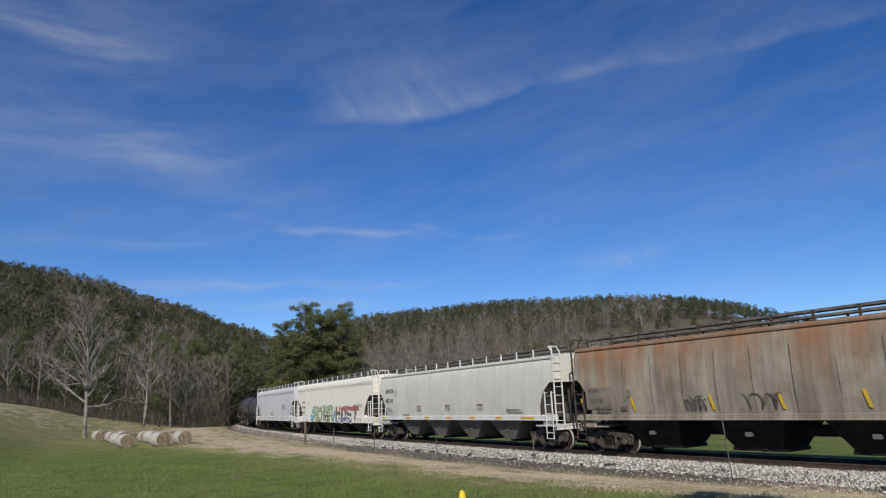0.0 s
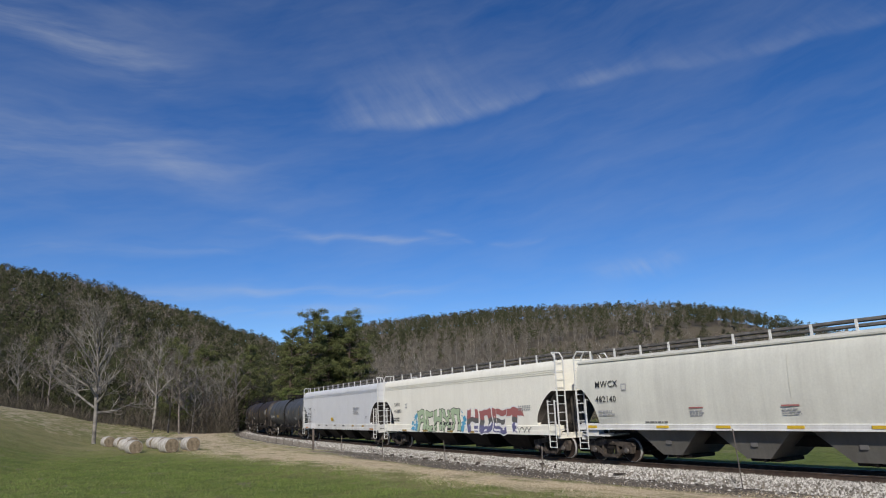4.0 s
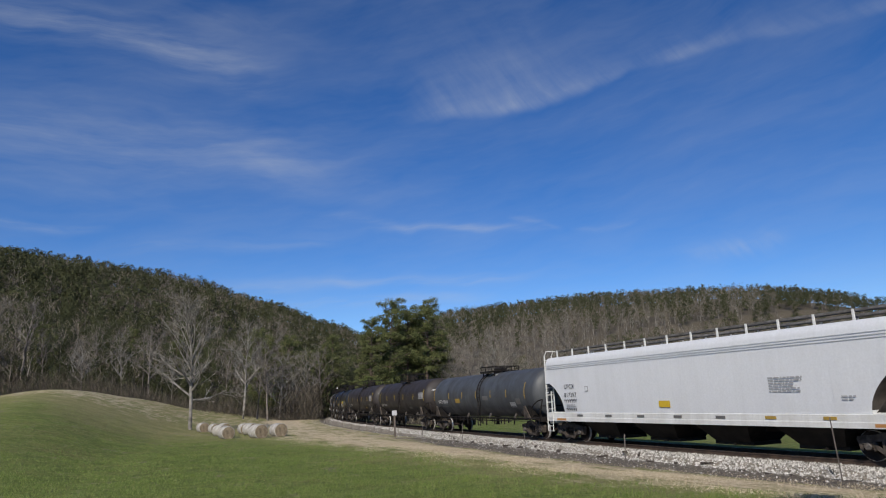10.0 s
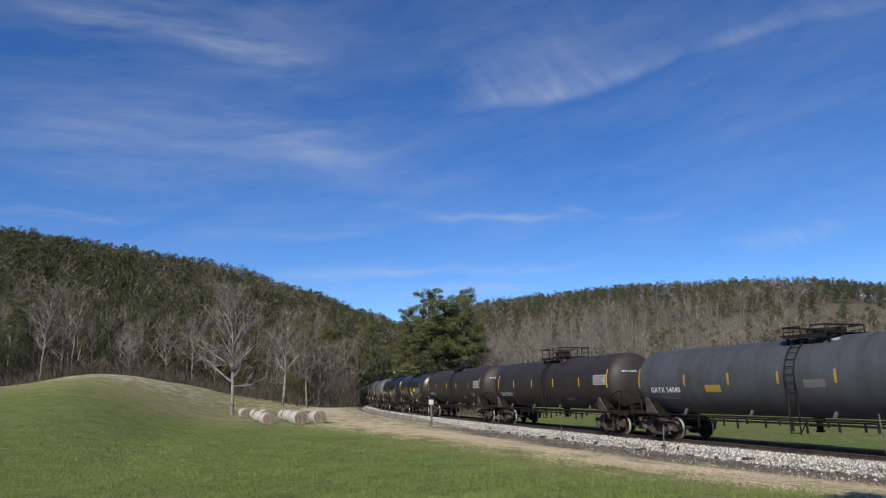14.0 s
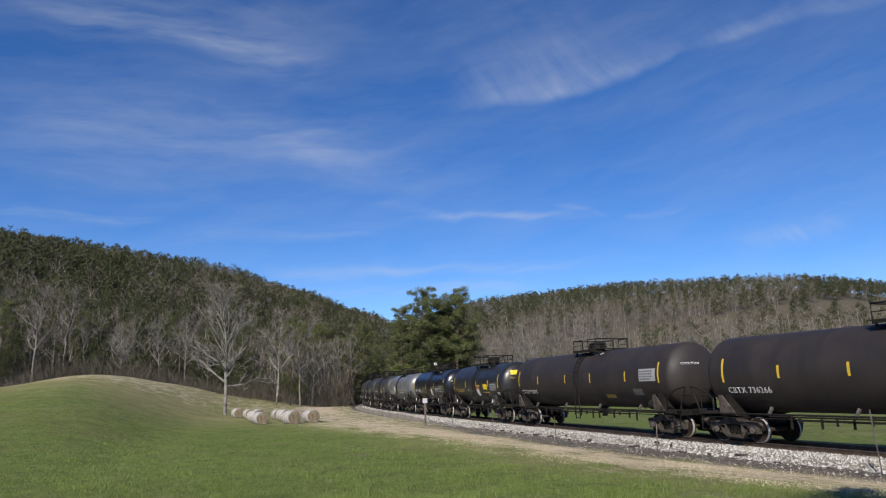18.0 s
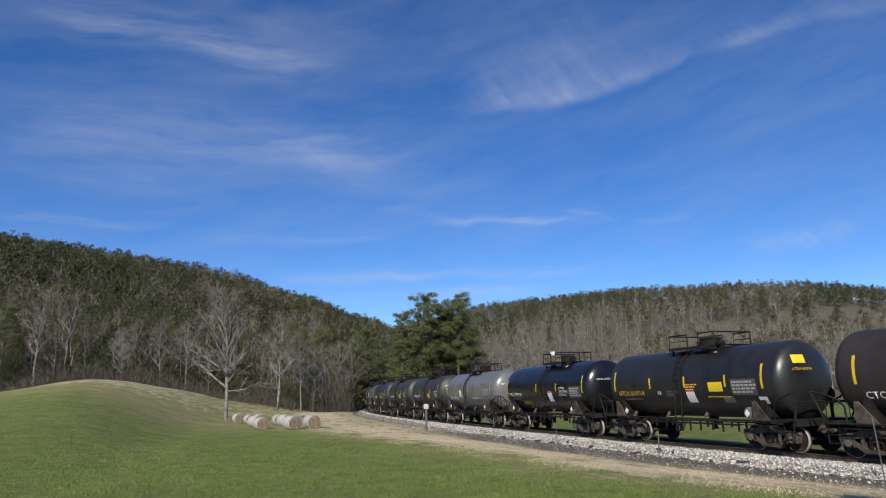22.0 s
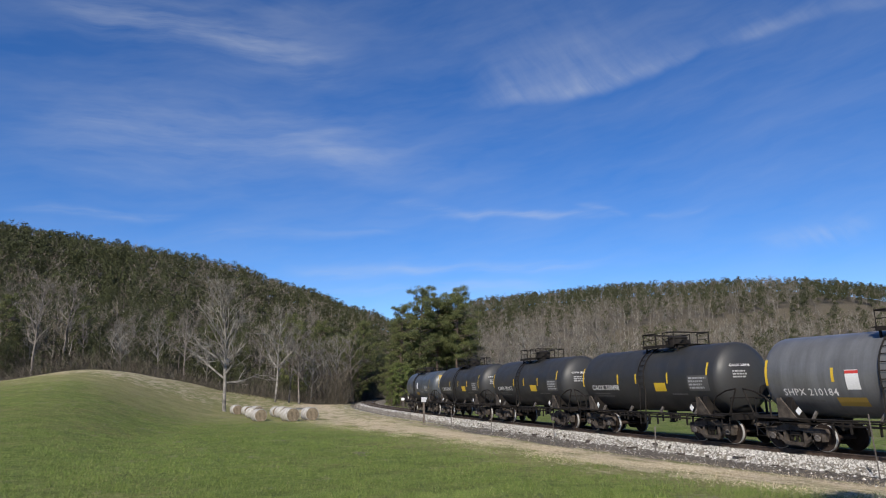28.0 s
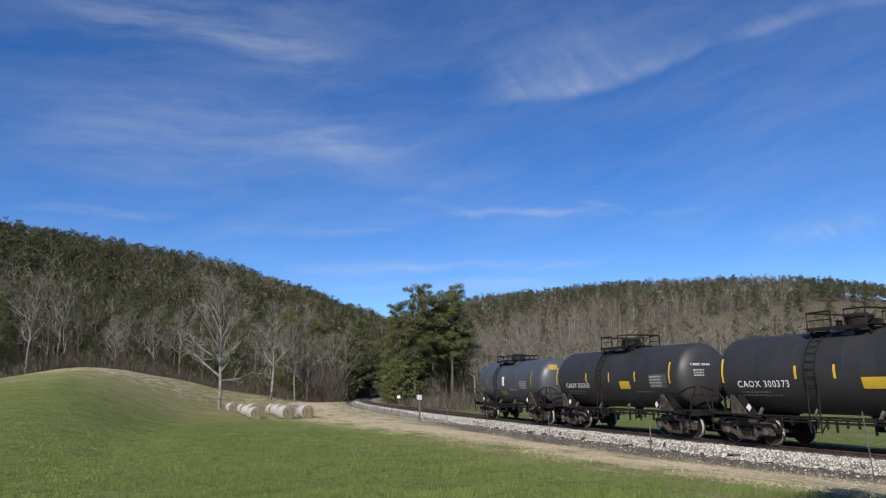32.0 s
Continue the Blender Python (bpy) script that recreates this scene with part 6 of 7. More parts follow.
def make_forest():
    """Wooded slopes: evergreens and bare crowns, each kind one mesh."""
    rng = np.random.default_rng(11)
    n = 11500
    az = rng.uniform(-39, 49, n)
    u = rng.random(n) ** 0.75 * 1.08
    foot, top = np.interp(az, RIDGE_R_AZ, FOOT_R), np.interp(az, RIDGE_R_AZ, RIDGE_R)
    r = foot + 4 + (top - foot) * u
    x, y = r * np.sin(np.radians(az)), r * np.cos(np.radians(az))
    s, e = line_se(x, y)
    keep = np.abs(e) > 9
    x, y, e, u, az, r = (q[keep] for q in (x, y, e, u, az, r))
    n = len(x)
    patch = hash_noise(x, y, 0.035, 1.0) + 0.6 * hash_noise(x, y, 0.09, 4.0)
    ever = (rng.random(n) + 0.22 * patch + np.where(az < -4, 0.34 * (u - 0.3), 0.6 * (u - 0.52))) > np.where(az < -4, 0.52, 0.66)
    h = rng.uniform(6.5, 12.0, n)
    h = np.where(r > 300, 9.3 + (h - 9) * 0.6, h)
    # dark walls of evergreens along the cutting, and low ones at the foot of the slope
    m = 170
    sl, el = rng.uniform(134, 232, m), rng.uniform(4.2, 11, m) * np.where(rng.random(m) < 0.6, 1, -1)
    cx, cy, _ = line_at(sl, el)
    m2 = 230
    a2, r2 = rng.uniform(-40, -7, m2), rng.uniform(133, 165, m2)
    x, y = np.concatenate([x, cx, r2 * np.sin(np.radians(a2))]), np.concatenate([y, cy, r2 * np.cos(np.radians(a2))])
    z = ground_z(x, y)
    h = np.concatenate([h, rng.uniform(8, 13, m), 2.0 + 5.5 * rng.random(m2) ** 1.4])
    ever = np.concatenate([ever, np.ones(m + m2, bool)])
    dist = np.hypot(x, y)
    # evergreens: rounded uneven crowns, each of several tufted lumps; finer tufts on the nearer ones
    shells = []
    for lo, hi, lumps, per, sz in ((0, 205, 11, 95, 0.15), (205, 2000, 6, 31, 0.34)):
        i = np.where(ever & (dist >= lo) & (dist < hi))[0]
        k = np.repeat(i, lumps)
        t = (np.tile(np.arange(lumps), len(i)) + rng.random(len(k))) / lumps
        a = rng.uniform(0, 6.283, len(k))
        base = np.where(h[k] < 7.4, 0.10, 0.26)
        out = h[k] * 0.22 * np.sqrt(np.clip(1.03 - t, 0, 1)) * rng.uniform(0.3, 1.1, len(k))
        c = np.stack([x[k] + out * np.cos(a), y[k] + out * np.sin(a), z[k] + h[k] * (base + (0.93 - base) * t)], 1)
        big = h[k] * rng.uniform(0.085, 0.14, len(k)) * (1.15 - 0.35 * t)
        shells.append(leafy(rng, c, big, sz * (big / 1.1) ** 0.5, per, 0.5))
    v = np.concatenate(shells)
    tagged(new("far_evergreens", bulk("far_evergreens", v, np.arange(len(v)).reshape(-1, 3), M_FARNEEDLE)), "dark green pines covering the wooded hills", "forest", kind="stuff")
    # bare trees: pale forked stems and a haze of twigs
    i = np.where(~ever)[0]
    ii = len(i)
    g = np.stack([x[i], y[i], z[i] - 0.3], 1)
    lean = np.stack([rng.normal(size=ii) * 0.5, rng.normal(size=ii) * 0.5, h[i] * 0.92], 1)

    def slivers(p0, p1, half):
        d = p1 - p0
        w = np.cross(d, rng.normal(size=d.shape))
        w /= np.linalg.norm(w, axis=1, keepdims=True)
        w *= half[:, None]
        return np.stack([p0 - w, p0 + w, p1], 1).reshape(-1, 3)
    limbs = [slivers(g, g + lean, 0.07 + 0.07 * rng.random(ii))]
    per = 9
    k = np.repeat(np.arange(ii), per)
    m = len(k)
    t = rng.uniform(0.22, 0.85, m)
    a = rng.uniform(0, 6.283, m)
    out = np.stack([np.cos(a), np.sin(a), rng.uniform(0.7, 2.2, m)], 1)
    out /= np.linalg.norm(out, axis=1, keepdims=True)
    b0 = g[k] + lean[k] * t[:, None]
    ln = h[i][k] * rng.uniform(0.22, 0.42, m) * (1.2 - 0.7 * t)
    b1 = b0 + out * ln[:, None]
    limbs.append(slivers(b0, b1, rng.uniform(0.035, 0.085, m)))
    v = np.concatenate(limbs)
    tagged(new("far_bare_stems", bulk("far_bare_stems", v, np.arange(len(v)).reshape(-1, 3), M_FARLIMB)), "pale stems and limbs of leafless trees on the hills", "forest", kind="stuff")
    per = 9
    q = np.repeat(np.arange(m), per)
    mm = len(q)
    st = b0[q] + (b1 - b0)[q] * rng.uniform(0.25, 1.0, (mm, 1))
    d = out[q] + rng.normal(size=(mm, 3)) * 0.55
    en = st + d * (ln[q] * rng.uniform(0.15, 0.45, mm))[:, None]
    v = slivers(st, en, rng.uniform(0.026, 0.062, mm))
    tagged(new("far_bare_woods", bulk("far_bare_woods", v, np.arange(len(v)).reshape(-1, 3), M_FARTWIG)), "leafless grey-brown twigs of winter woods on the hills", "forest", kind="stuff")
    # undergrowth along the wood's edges
    n = 60000
    az = np.where(rng.random(n) < 0.6, rng.uniform(-40, -4.5, n), rng.uniform(-4, 48, n))
    r = np.where(az < -4, 124 + 34 * rng.random(n), rng.uniform(112, 150, n))
    x, y = r * np.sin(np.radians(az)), r * np.cos(np.radians(az))
    s, e = line_se(x, y)
    nb = 12000
    sb, eb = rng.uniform(66, 150, nb), -3.6 - 26 * rng.random(nb) ** 1.3
    xb, yb, _ = line_at(sb, eb)
    ok = np.degrees(np.arctan2(xb, yb)) < 5 - 4 * rng.random(nb)
    x, y, e = np.concatenate([x, xb[ok]]), np.concatenate([y, yb[ok]]), np.concatenate([e, np.where(eb[ok] < -4.2, -9, -5)])
    keep = (np.abs(e) > 5.5) | (rng.random(len(e)) < 0.25)
    keep[:n] = np.abs(e[:n]) > 5.5
    x, y, e = x[keep], y[keep], e[keep]
    copse = np.arange(len(x)) >= keep[:n].sum()
    nc = 15000
    sc, right = rng.uniform(116, 172, nc), rng.random(nc) < 0.4
    ec = np.where(right, -1.0, 1.0) * (np.where(right, 3.4, 3.8) + 7 * rng.random(nc) ** 1.4)
    ok = ~right | (sc > 122)
    xc, yc, _ = line_at(sc[ok], ec[ok])
    x, y = np.concatenate([x, xc]), np.concatenate([y, yc])
    z = ground_z(x, y)
    thick = len(x) - len(xc)
    n = len(x)
    tall = np.clip(0.55 + 0.7 * hash_noise(x, y, 0.31, 3.0), 0.1, 1)
    tall[:thick][copse] *= 0.4
    tall[thick:] = 1.3 + 0.7 * tall[thick:]
    d = np.stack([rng.normal(size=n) * 0.5, rng.normal(size=n) * 0.5, rng.uniform(0.5, 1.2, n)], 1)
    ln = rng.uniform(0.4, 1.1, n) * (1 + 2.4 * rng.random(n) ** 3) * (0.6 + 0.6 * tall)
    g = np.stack([x, y, z - 0.1 + rng.random(n) ** 1.5 * 3.2 * tall], 1)
    v = slivers(g, g + d * ln[:, None], rng.uniform(0.02, 0.045, n))
    tagged(new("undergrowth", bulk("undergrowth", v, np.arange(len(v)).reshape(-1, 3), M_BRUSH)), "dry brown brush along the edge of the woods", "brush", kind="stuff")


make_forest()

# ---------------------------------------------------------------- clouds
CLOUD_TURN = 5.3


def make_clouds():
    """High thin cirrus on a wide shell that drifts slowly."""
    azs, els = np.linspace(-62, 66, 65), np.linspace(2, 62, 31)
    R = 4300.0
    v, uv = [], []
    for el in els:
        for a in azs:
            v.append((R * math.sin(radians(a)) * math.cos(radians(el)), R * math.cos(radians(a)) * math.cos(radians(el)), R * math.sin(radians(el))))
            uv.append((a, el))
    n = len(azs)
    faces = [(j * n + i, j * n + i + 1, (j + 1) * n + i + 1, (j + 1) * n + i) for j in range(len(els) - 1) for i in range(n - 1)]
    m, nt, b, co = base_mat("cirrus", 1.0)
    nt.nodes.remove(b)
    me = bulk("cirrus_clouds", v, faces, m)
    lay = me.uv_layers.new(name="sky")
    lay.data.foreach_set("uv", np.array([uv[l.vertex_index] for l in me.loops], np.float32).ravel())
    uvn = nt.nodes.new("ShaderNodeUVMap")
    uvn.uv_map = "sky"
    base = uvn.outputs[0]
    # slow warp, so that the streaks wander
    warp = N(nt, "ShaderNodeTexNoise", Scale=0.12, Detail=3.0)
    nt.links.new(base, warp.inputs["Vector"])
    wv = nt.nodes.new("ShaderNodeVectorMath")
    wv.operation = "MULTIPLY_ADD"
    nt.links.new(warp.outputs["Color"], wv.inputs[0])
    wv.inputs[1].default_value, wv.inputs[2].default_value = (3.0, 2.4, 0), (-1.5, -1.2, 0)
    add = nt.nodes.new("ShaderNodeVectorMath")
    nt.links.new(base, add.inputs[0])
    nt.links.new(wv.outputs[0], add.inputs[1])
    vec = add.outputs[0]
    sep = nt.nodes.new("ShaderNodeSeparateXYZ")
    nt.links.new(vec, sep.inputs[0])
    X, Y = sep.outputs[0], sep.outputs[1]

    def fibre(angle, sx, sy, detail=6):
        mp = nt.nodes.new("ShaderNodeMapping")
        mp.inputs["Rotation"].default_value = (0, 0, radians(angle))
        nt.links.new(vec, mp.inputs["Vector"])
        return noise_of(nt, mp.outputs[0], 1.0, detail, 0.6, (sx, sy, 1))

    def streak(x0, y0, x1, y1, wid, amount, soft=3.0, bend=0.0, fib=None):
        """A band from one bearing and height to another (degrees)."""
        dx, dy = x1 - x0, y1 - y0
        L = math.hypot(dx, dy)
        ux, uy = dx / L, dy / L
        px, py = math2(nt, "SUBTRACT", X, x0), math2(nt, "SUBTRACT", Y, y0)
        along = math2(nt, "ADD", math2(nt, "MULTIPLY", px, ux), math2(nt, "MULTIPLY", py, uy))
        off = math2(nt, "SUBTRACT", math2(nt, "MULTIPLY", py, ux), math2(nt, "MULTIPLY", px, uy))
        if bend:
            q = math2(nt, "DIVIDE", along, L)
            off = math2(nt, "SUBTRACT", off, math2(nt, "MULTIPLY", math2(nt, "MULTIPLY", q, math2(nt, "SUBTRACT", 1.0, q)), bend * 4))
        g = math2(nt, "DIVIDE", off, wid)
        g = math2(nt, "EXPONENT", math2(nt, "MULTIPLY", math2(nt, "MULTIPLY", g, g), -1.0))

        def ease(src, lo, hi):
            mr = nt.nodes.new("ShaderNodeMapRange")
            mr.interpolation_type = "SMOOTHSTEP"
            nt.links.new(src, mr.inputs[0])
            mr.inputs[1].default_value, mr.inputs[2].default_value = lo, hi
            return mr.outputs[0]
        g = math2(nt, "MULTIPLY", g, ease(along, -soft, soft))
        g = math2(nt, "MULTIPLY", g, math2(nt, "SUBTRACT", 1.0, ease(along, L - soft, L + soft)))
        if fib is not None:
            g = math2(nt, "MULTIPLY", g, ramp(nt, fib, [(0.36, (0.1, 0.1, 0.1)), (0.68, (1, 1, 1))]))
        return math2(nt, "MULTIPLY", g, amount)

    level = fibre(-4, 0.10, 0.9)
    soft = fibre(6, 0.07, 0.3, 4)
    fall = fibre(47, 0.13, 0.6, 7)
    total = None
    for q in CLOUD_BANDS:
        fib = {"l": level, "s": soft, "f": fall}[q[7]]
        g = streak(*q[:6], soft=q[6], fib=fib, bend=q[8])
        total = g if total is None else math2(nt, "ADD", total, g)

    def table(stops, lo, hi):
        """A smooth value by bearing, from (bearing, value) stops."""
        at = math2(nt, "DIVIDE", math2(nt, "ADD", X, 6.0), 58.0)
        r = ramp(nt, at, [((q + 6.0) / 58.0, ((w - lo) / (hi - lo),) * 3) for q, w in stops])
        r.node.color_ramp.interpolation = "CARDINAL"
        return math2(nt, "MULTIPLY_ADD", r, hi - lo, lo)
    # the plume: a crisp lower edge from which fibres trail upwards
    off = math2(nt, "SUBTRACT", Y, table(PLUME_EDGE, 20, 30))
    rim = nt.nodes.new("ShaderNodeMapRange")
    rim.interpolation_type = "SMOOTHSTEP"
    nt.links.new(off, rim.inputs[0])
    rim.inputs[1].default_value, rim.inputs[2].default_value = -0.5, 0.6
    trail = math2(nt, "EXPONENT", math2(nt, "MULTIPLY", math2(nt, "DIVIDE", math2(nt, "MAXIMUM", off, 0.0), table(PLUME_TRAIL, 0, 5)), -1.0))
    g = math2(nt, "MULTIPLY", math2(nt, "MULTIPLY", rim.outputs[0], trail), table(PLUME_STRENGTH, 0, 1))
    g = math2(nt, "MULTIPLY", g, ramp(nt, fall, [(0.3, (0.3, 0.3, 0.3)), (0.68, (1, 1, 1))]))
    total = math2(nt, "ADD", total, math2(nt, "MAXIMUM", g, 0.0))
    veil = ramp(nt, fibre(-12, 0.05, 0.22, 5), [(0.36, (0, 0, 0)), (0.75, (1, 1, 1))])
    total = math2(nt, "ADD", total, math2(nt, "MULTIPLY", veil, 0.16))
    wisp = ramp(nt, fibre(-7, 0.09, 0.62, 7), [(0.48, (0, 0, 0)), (0.78, (1, 1, 1))])
    total = math2(nt, "ADD", total, math2(nt, "MULTIPLY", wisp, 0.05))
    total = math2(nt, "MINIMUM", math2(nt, "MAXIMUM", math2(nt, "MULTIPLY", total, 0.7), 0.0), 0.9)
    tr, em, mx = nt.nodes.new("ShaderNodeBsdfTransparent"), N(nt, "ShaderNodeEmission", Strength=0.62), nt.nodes.new("ShaderNodeMixShader")
    em.inputs["Color"].default_value = (0.86, 0.92, 1.0, 1)
    nt.links.new(total, mx.inputs[0])
    nt.links.new(tr.outputs[0], mx.inputs[1])
    nt.links.new(em.outputs[0], mx.inputs[2])
    nt.links.new(mx.outputs[0], nt.nodes["Material Output"].inputs["Surface"])
    return tagged(new("cirrus_clouds", me), "thin white cirrus drifting across a deep blue sky", "clouds", kind="structure")


# from bearing, height to bearing, height; half width; strength; fade; fibre; bend
CLOUD_BANDS = [
    (-37, 28.6, -13, 27.2, 1.9, 0.22, 4, "l", 0.3),
    (-33, 28.6, -17, 28.0, 0.8, 0.13, 3, "l", 0.0),
    (-27, 29.8, -10, 29.8, 1.2, 0.16, 4, "s", 1.0),
    (-37, 19.6, -8, 20.2, 2.6, 0.22, 6, "l", 0.9),
    (-36, 21.5, -6, 19.5, 3.0, 0.14, 6, "s", 0.5),
    (-16, 9.6, 8, 10.0, 0.5, 0.36, 3, "l", 0.0),
    (-13, 8.2, 5, 8.3, 0.45, 0.36, 3, "l", 0.0),
    (-16, 20.4, -1, 17.6, 1.6, 0.13, 4, "s", 0.0),
    (-38, 17.0, -20, 16.5, 1.5, 0.14, 5, "s", 0.0),
    (-4, 14.7, 8.4, 14.2, 0.28, 0.5, 3, "l", 0.2),
    (-8.5, 15.9, -2.5, 15.0, 0.35, 0.22, 2, "l", 0.0),
    (7.6, 15.1, 11.2, 14.1, 0.25, 0.3, 1, "l", 0.0),
    (13, 14.0, 18, 13.8, 0.3, 0.18, 1.2, "l", 0.0),
    (-38, 13.2, -26.5, 13.9, 0.28, 0.36, 2, "l", 0.0),
    (-25, 12.3, -8.5, 13.3, 0.5, 0.2, 3, "l", 0.0),
    (22, 10.6, 29, 10.9, 0.8, 0.36, 1.5, "f", 0.0),
    (13, 11.5, 32, 12.5, 1.6, 0.07, 5, "s", 0.0),
]
PLUME_EDGE = [(-4, 23.6), (3, 24.1), (7.4, 24.2), (11, 24.7), (15.5, 25.1), (17, 25.4), (18.4, 26.2), (21, 26.3), (24, 26.7), (28, 26.7), (33, 26.1), (42, 25.8), (50, 25.4)]
PLUME_TRAIL = [(-4, 2.5), (6, 3.0), (11, 2.4), (15, 1.2), (19, 0.8), (30, 0.9), (50, 1.2)]
PLUME_STRENGTH = [(-3, 0), (1, 0.34), (7, 0.54), (12, 0.56), (16, 0.64), (18, 0.34), (21, 0.42), (24, 0.5), (28, 0.3), (36, 0.3), (45, 0.3), (51, 0.0)]
CLOUDS = make_clouds()


# ---------------------------------------------------------------- hay bales, posts, markers
M_HAY = worn("weathered_hay", (0.26, 0.24, 0.205), (0.50, 0.475, 0.43), 3, 0.95, 0, 22, 0.9)
M_HAYEND = worn("hay_end", (0.15, 0.115, 0.075), (0.31, 0.245, 0.165), 4, 0.95, 0, 22, 0.9)


def make_bales():
    rng = random.Random(14)
    side = Mesh()
    n = 28
    prof = [(0.60, -0.68), (0.655, -0.64), (0.665, -0.4), (0.655, -0.2), (0.668, 0.0), (0.655, 0.25), (0.665, 0.5), (0.655, 0.64), (0.60, 0.68)]
    rows = []
    for r, a in prof:
        for k in range(n):
            t = 2 * math.pi * k / n
            q = r * (1 + 0.012 * math.sin(5 * t + a * 4) + rng.uniform(-0.008, 0.008))
            zz = math.sin(t) * q
            if zz < -0.55:
                zz = -0.55 + (zz + 0.55) * 0.3
            rows.append((math.cos(t) * q * 1.03, a, zz + 0.58))
    side.add(rows, [(i * n + k, i * n + (k + 1) % n, (i + 1) * n + (k + 1) % n, (i + 1) * n + k) for i in range(len(prof) - 1) for k in range(n)])
    sd = side.data("roll", M_HAY, 50)
    def end_mesh(sgn):
        end = Mesh()
        for r0, r1, y0, y1 in ((0.0, 0.2, 0.66, 0.69), (0.2, 0.42, 0.69, 0.675), (0.42, 0.60, 0.685, 0.68)):
            v = []
            for r, y in ((max(r0, 0.01), y0), (r1, y1)):
                for k in range(n):
                    t = 2 * math.pi * k / n
                    zz = math.sin(t) * r
                    v.append((math.cos(t) * r * 1.03, sgn * y, max(zz, -0.55) + 0.58))
            end.add(v, [(k, (k + 1) % n, n + (k + 1) % n, n + k) for k in range(n)])
        return end.data("spiral_end", M_HAYEND, 50)
    ends = [end_mesh(-1), end_mesh(1)]
    spots = [(-16.22, 60.77, 34.0, 0.86), (-13.38, 60.33, 39.0, 0.95), (-11.97, 61.96, 34.0, 0.93), (-15.99, 68.76, 44.0, 0.9), (-17.55, 72.61, 29.0, 0.86), (-18.73, 68.07, 49.0, 0.86), (-20.68, 76.45, 39.0, 0.86), (-21.61, 76.2, 34.0, 0.84), (-23.31, 77.68, 34.0, 0.86)]
    for x, y, a, sc in spots:
        b = thing("hay_bale", "round weathered hay bale lying on the grass", "hay bale", "hay bales in the pasture")
        part("roll", sd, None, b)
        for ed in ends:
            part("spiral_end", ed, None, b, "brown spiral of packed hay")
        b.matrix_basis = pose(x, y, float(ground_z(x, y)[0]) - 0.03, 0, 0, a)
        b.scale = (sc, sc, sc)


make_bales()


def make_posts():
    rng = random.Random(4)
    # sign posts by the line
    for x, y, h, sw, sh, mat, lab in [(-1.39, 52.28, 1.95, 0.36, 0.36, M_SIGN, 'short wooden post with a square grey sign'), (-5.31, 93.35, 1.51, 0.42, 0.36, M_WHITE, 'small white sign beyond the track'), (-16.94, 127.58, 1.53, 0.2, 0.5, M_POST, 'dark wooden fence post at the farm track')]:
        z = float(ground_z(x, y)[0])
        p = thing("sign_post", lab, "sign post")
        part("post", Mesh().box(-0.07, 0.07, -0.07, 0.07, -0.3, h - 0.05, 0.02), M_POST, p)
        part("sign_board", Mesh().box(-sw / 2, sw / 2, -0.11, -0.075, h - sh, h, 0.02), mat, p)
        p.matrix_basis = pose(x, y, z, 0, 0, rng.uniform(-8, 8))
    # thin fence stakes along the ballast
    st = Mesh().box(-0.018, 0.018, -0.006, 0.006, -0.3, 1.0)
    st.box(-0.006, 0.006, -0.022, 0.022, -0.3, 1.0)
    sd = st.data("steel_stake", M_STAKE)
    rows = [(12.43, 19.87, -0.3, 1.75, -3.0), (8.82, 28.74, -0.34, 1.02, -3.0), (5.91, 36.52, -0.39, 1.13, -3.0), (3.16, 44.46, -0.45, 1.28, -3.0), (0.67, 52.03, -0.33, 1.06, -3.0), (-3.49, 63.14, -0.62, 1.07, -3.0), (-12.34, 95.44, -0.62, 1.47, -3.0)]
    for k in range(9):
        s = 58 + 4.4 * k + rng.uniform(-1, 1)
        x, y, th = line_at(s, 3.0)
        rows.append((x, y, float(ground_z(x, y)[0]), rng.uniform(0.7, 1.1), rng.uniform(-5, 5)))
    for x, y, z, h, lean in rows:
        o = tagged(new("steel_stake", sd), "thin rusty steel stake beside the ballast", "stake", "stakes along the track")
        o.matrix_basis = pose(x, y, z - 0.08, rng.uniform(-3, 3), lean, rng.uniform(0, 90))
        o.scale = (1, 1, h)
    x, y, top = (0.154, 0.785, 2.151)
    z = float(ground_z(x, y)[0])
    m = Mesh().lathe([(0.0045, -0.2), (0.0045, top - z - 0.01), (0.0035, top - z - 0.002), (0.001, top - z)], "z", 10)
    o = whole("marker_rod", m, M_LEMON, "thin bright yellow marker rod standing in the grass", "marker", smooth=40)
    o.matrix_basis = pose(x, y, z)


make_posts()


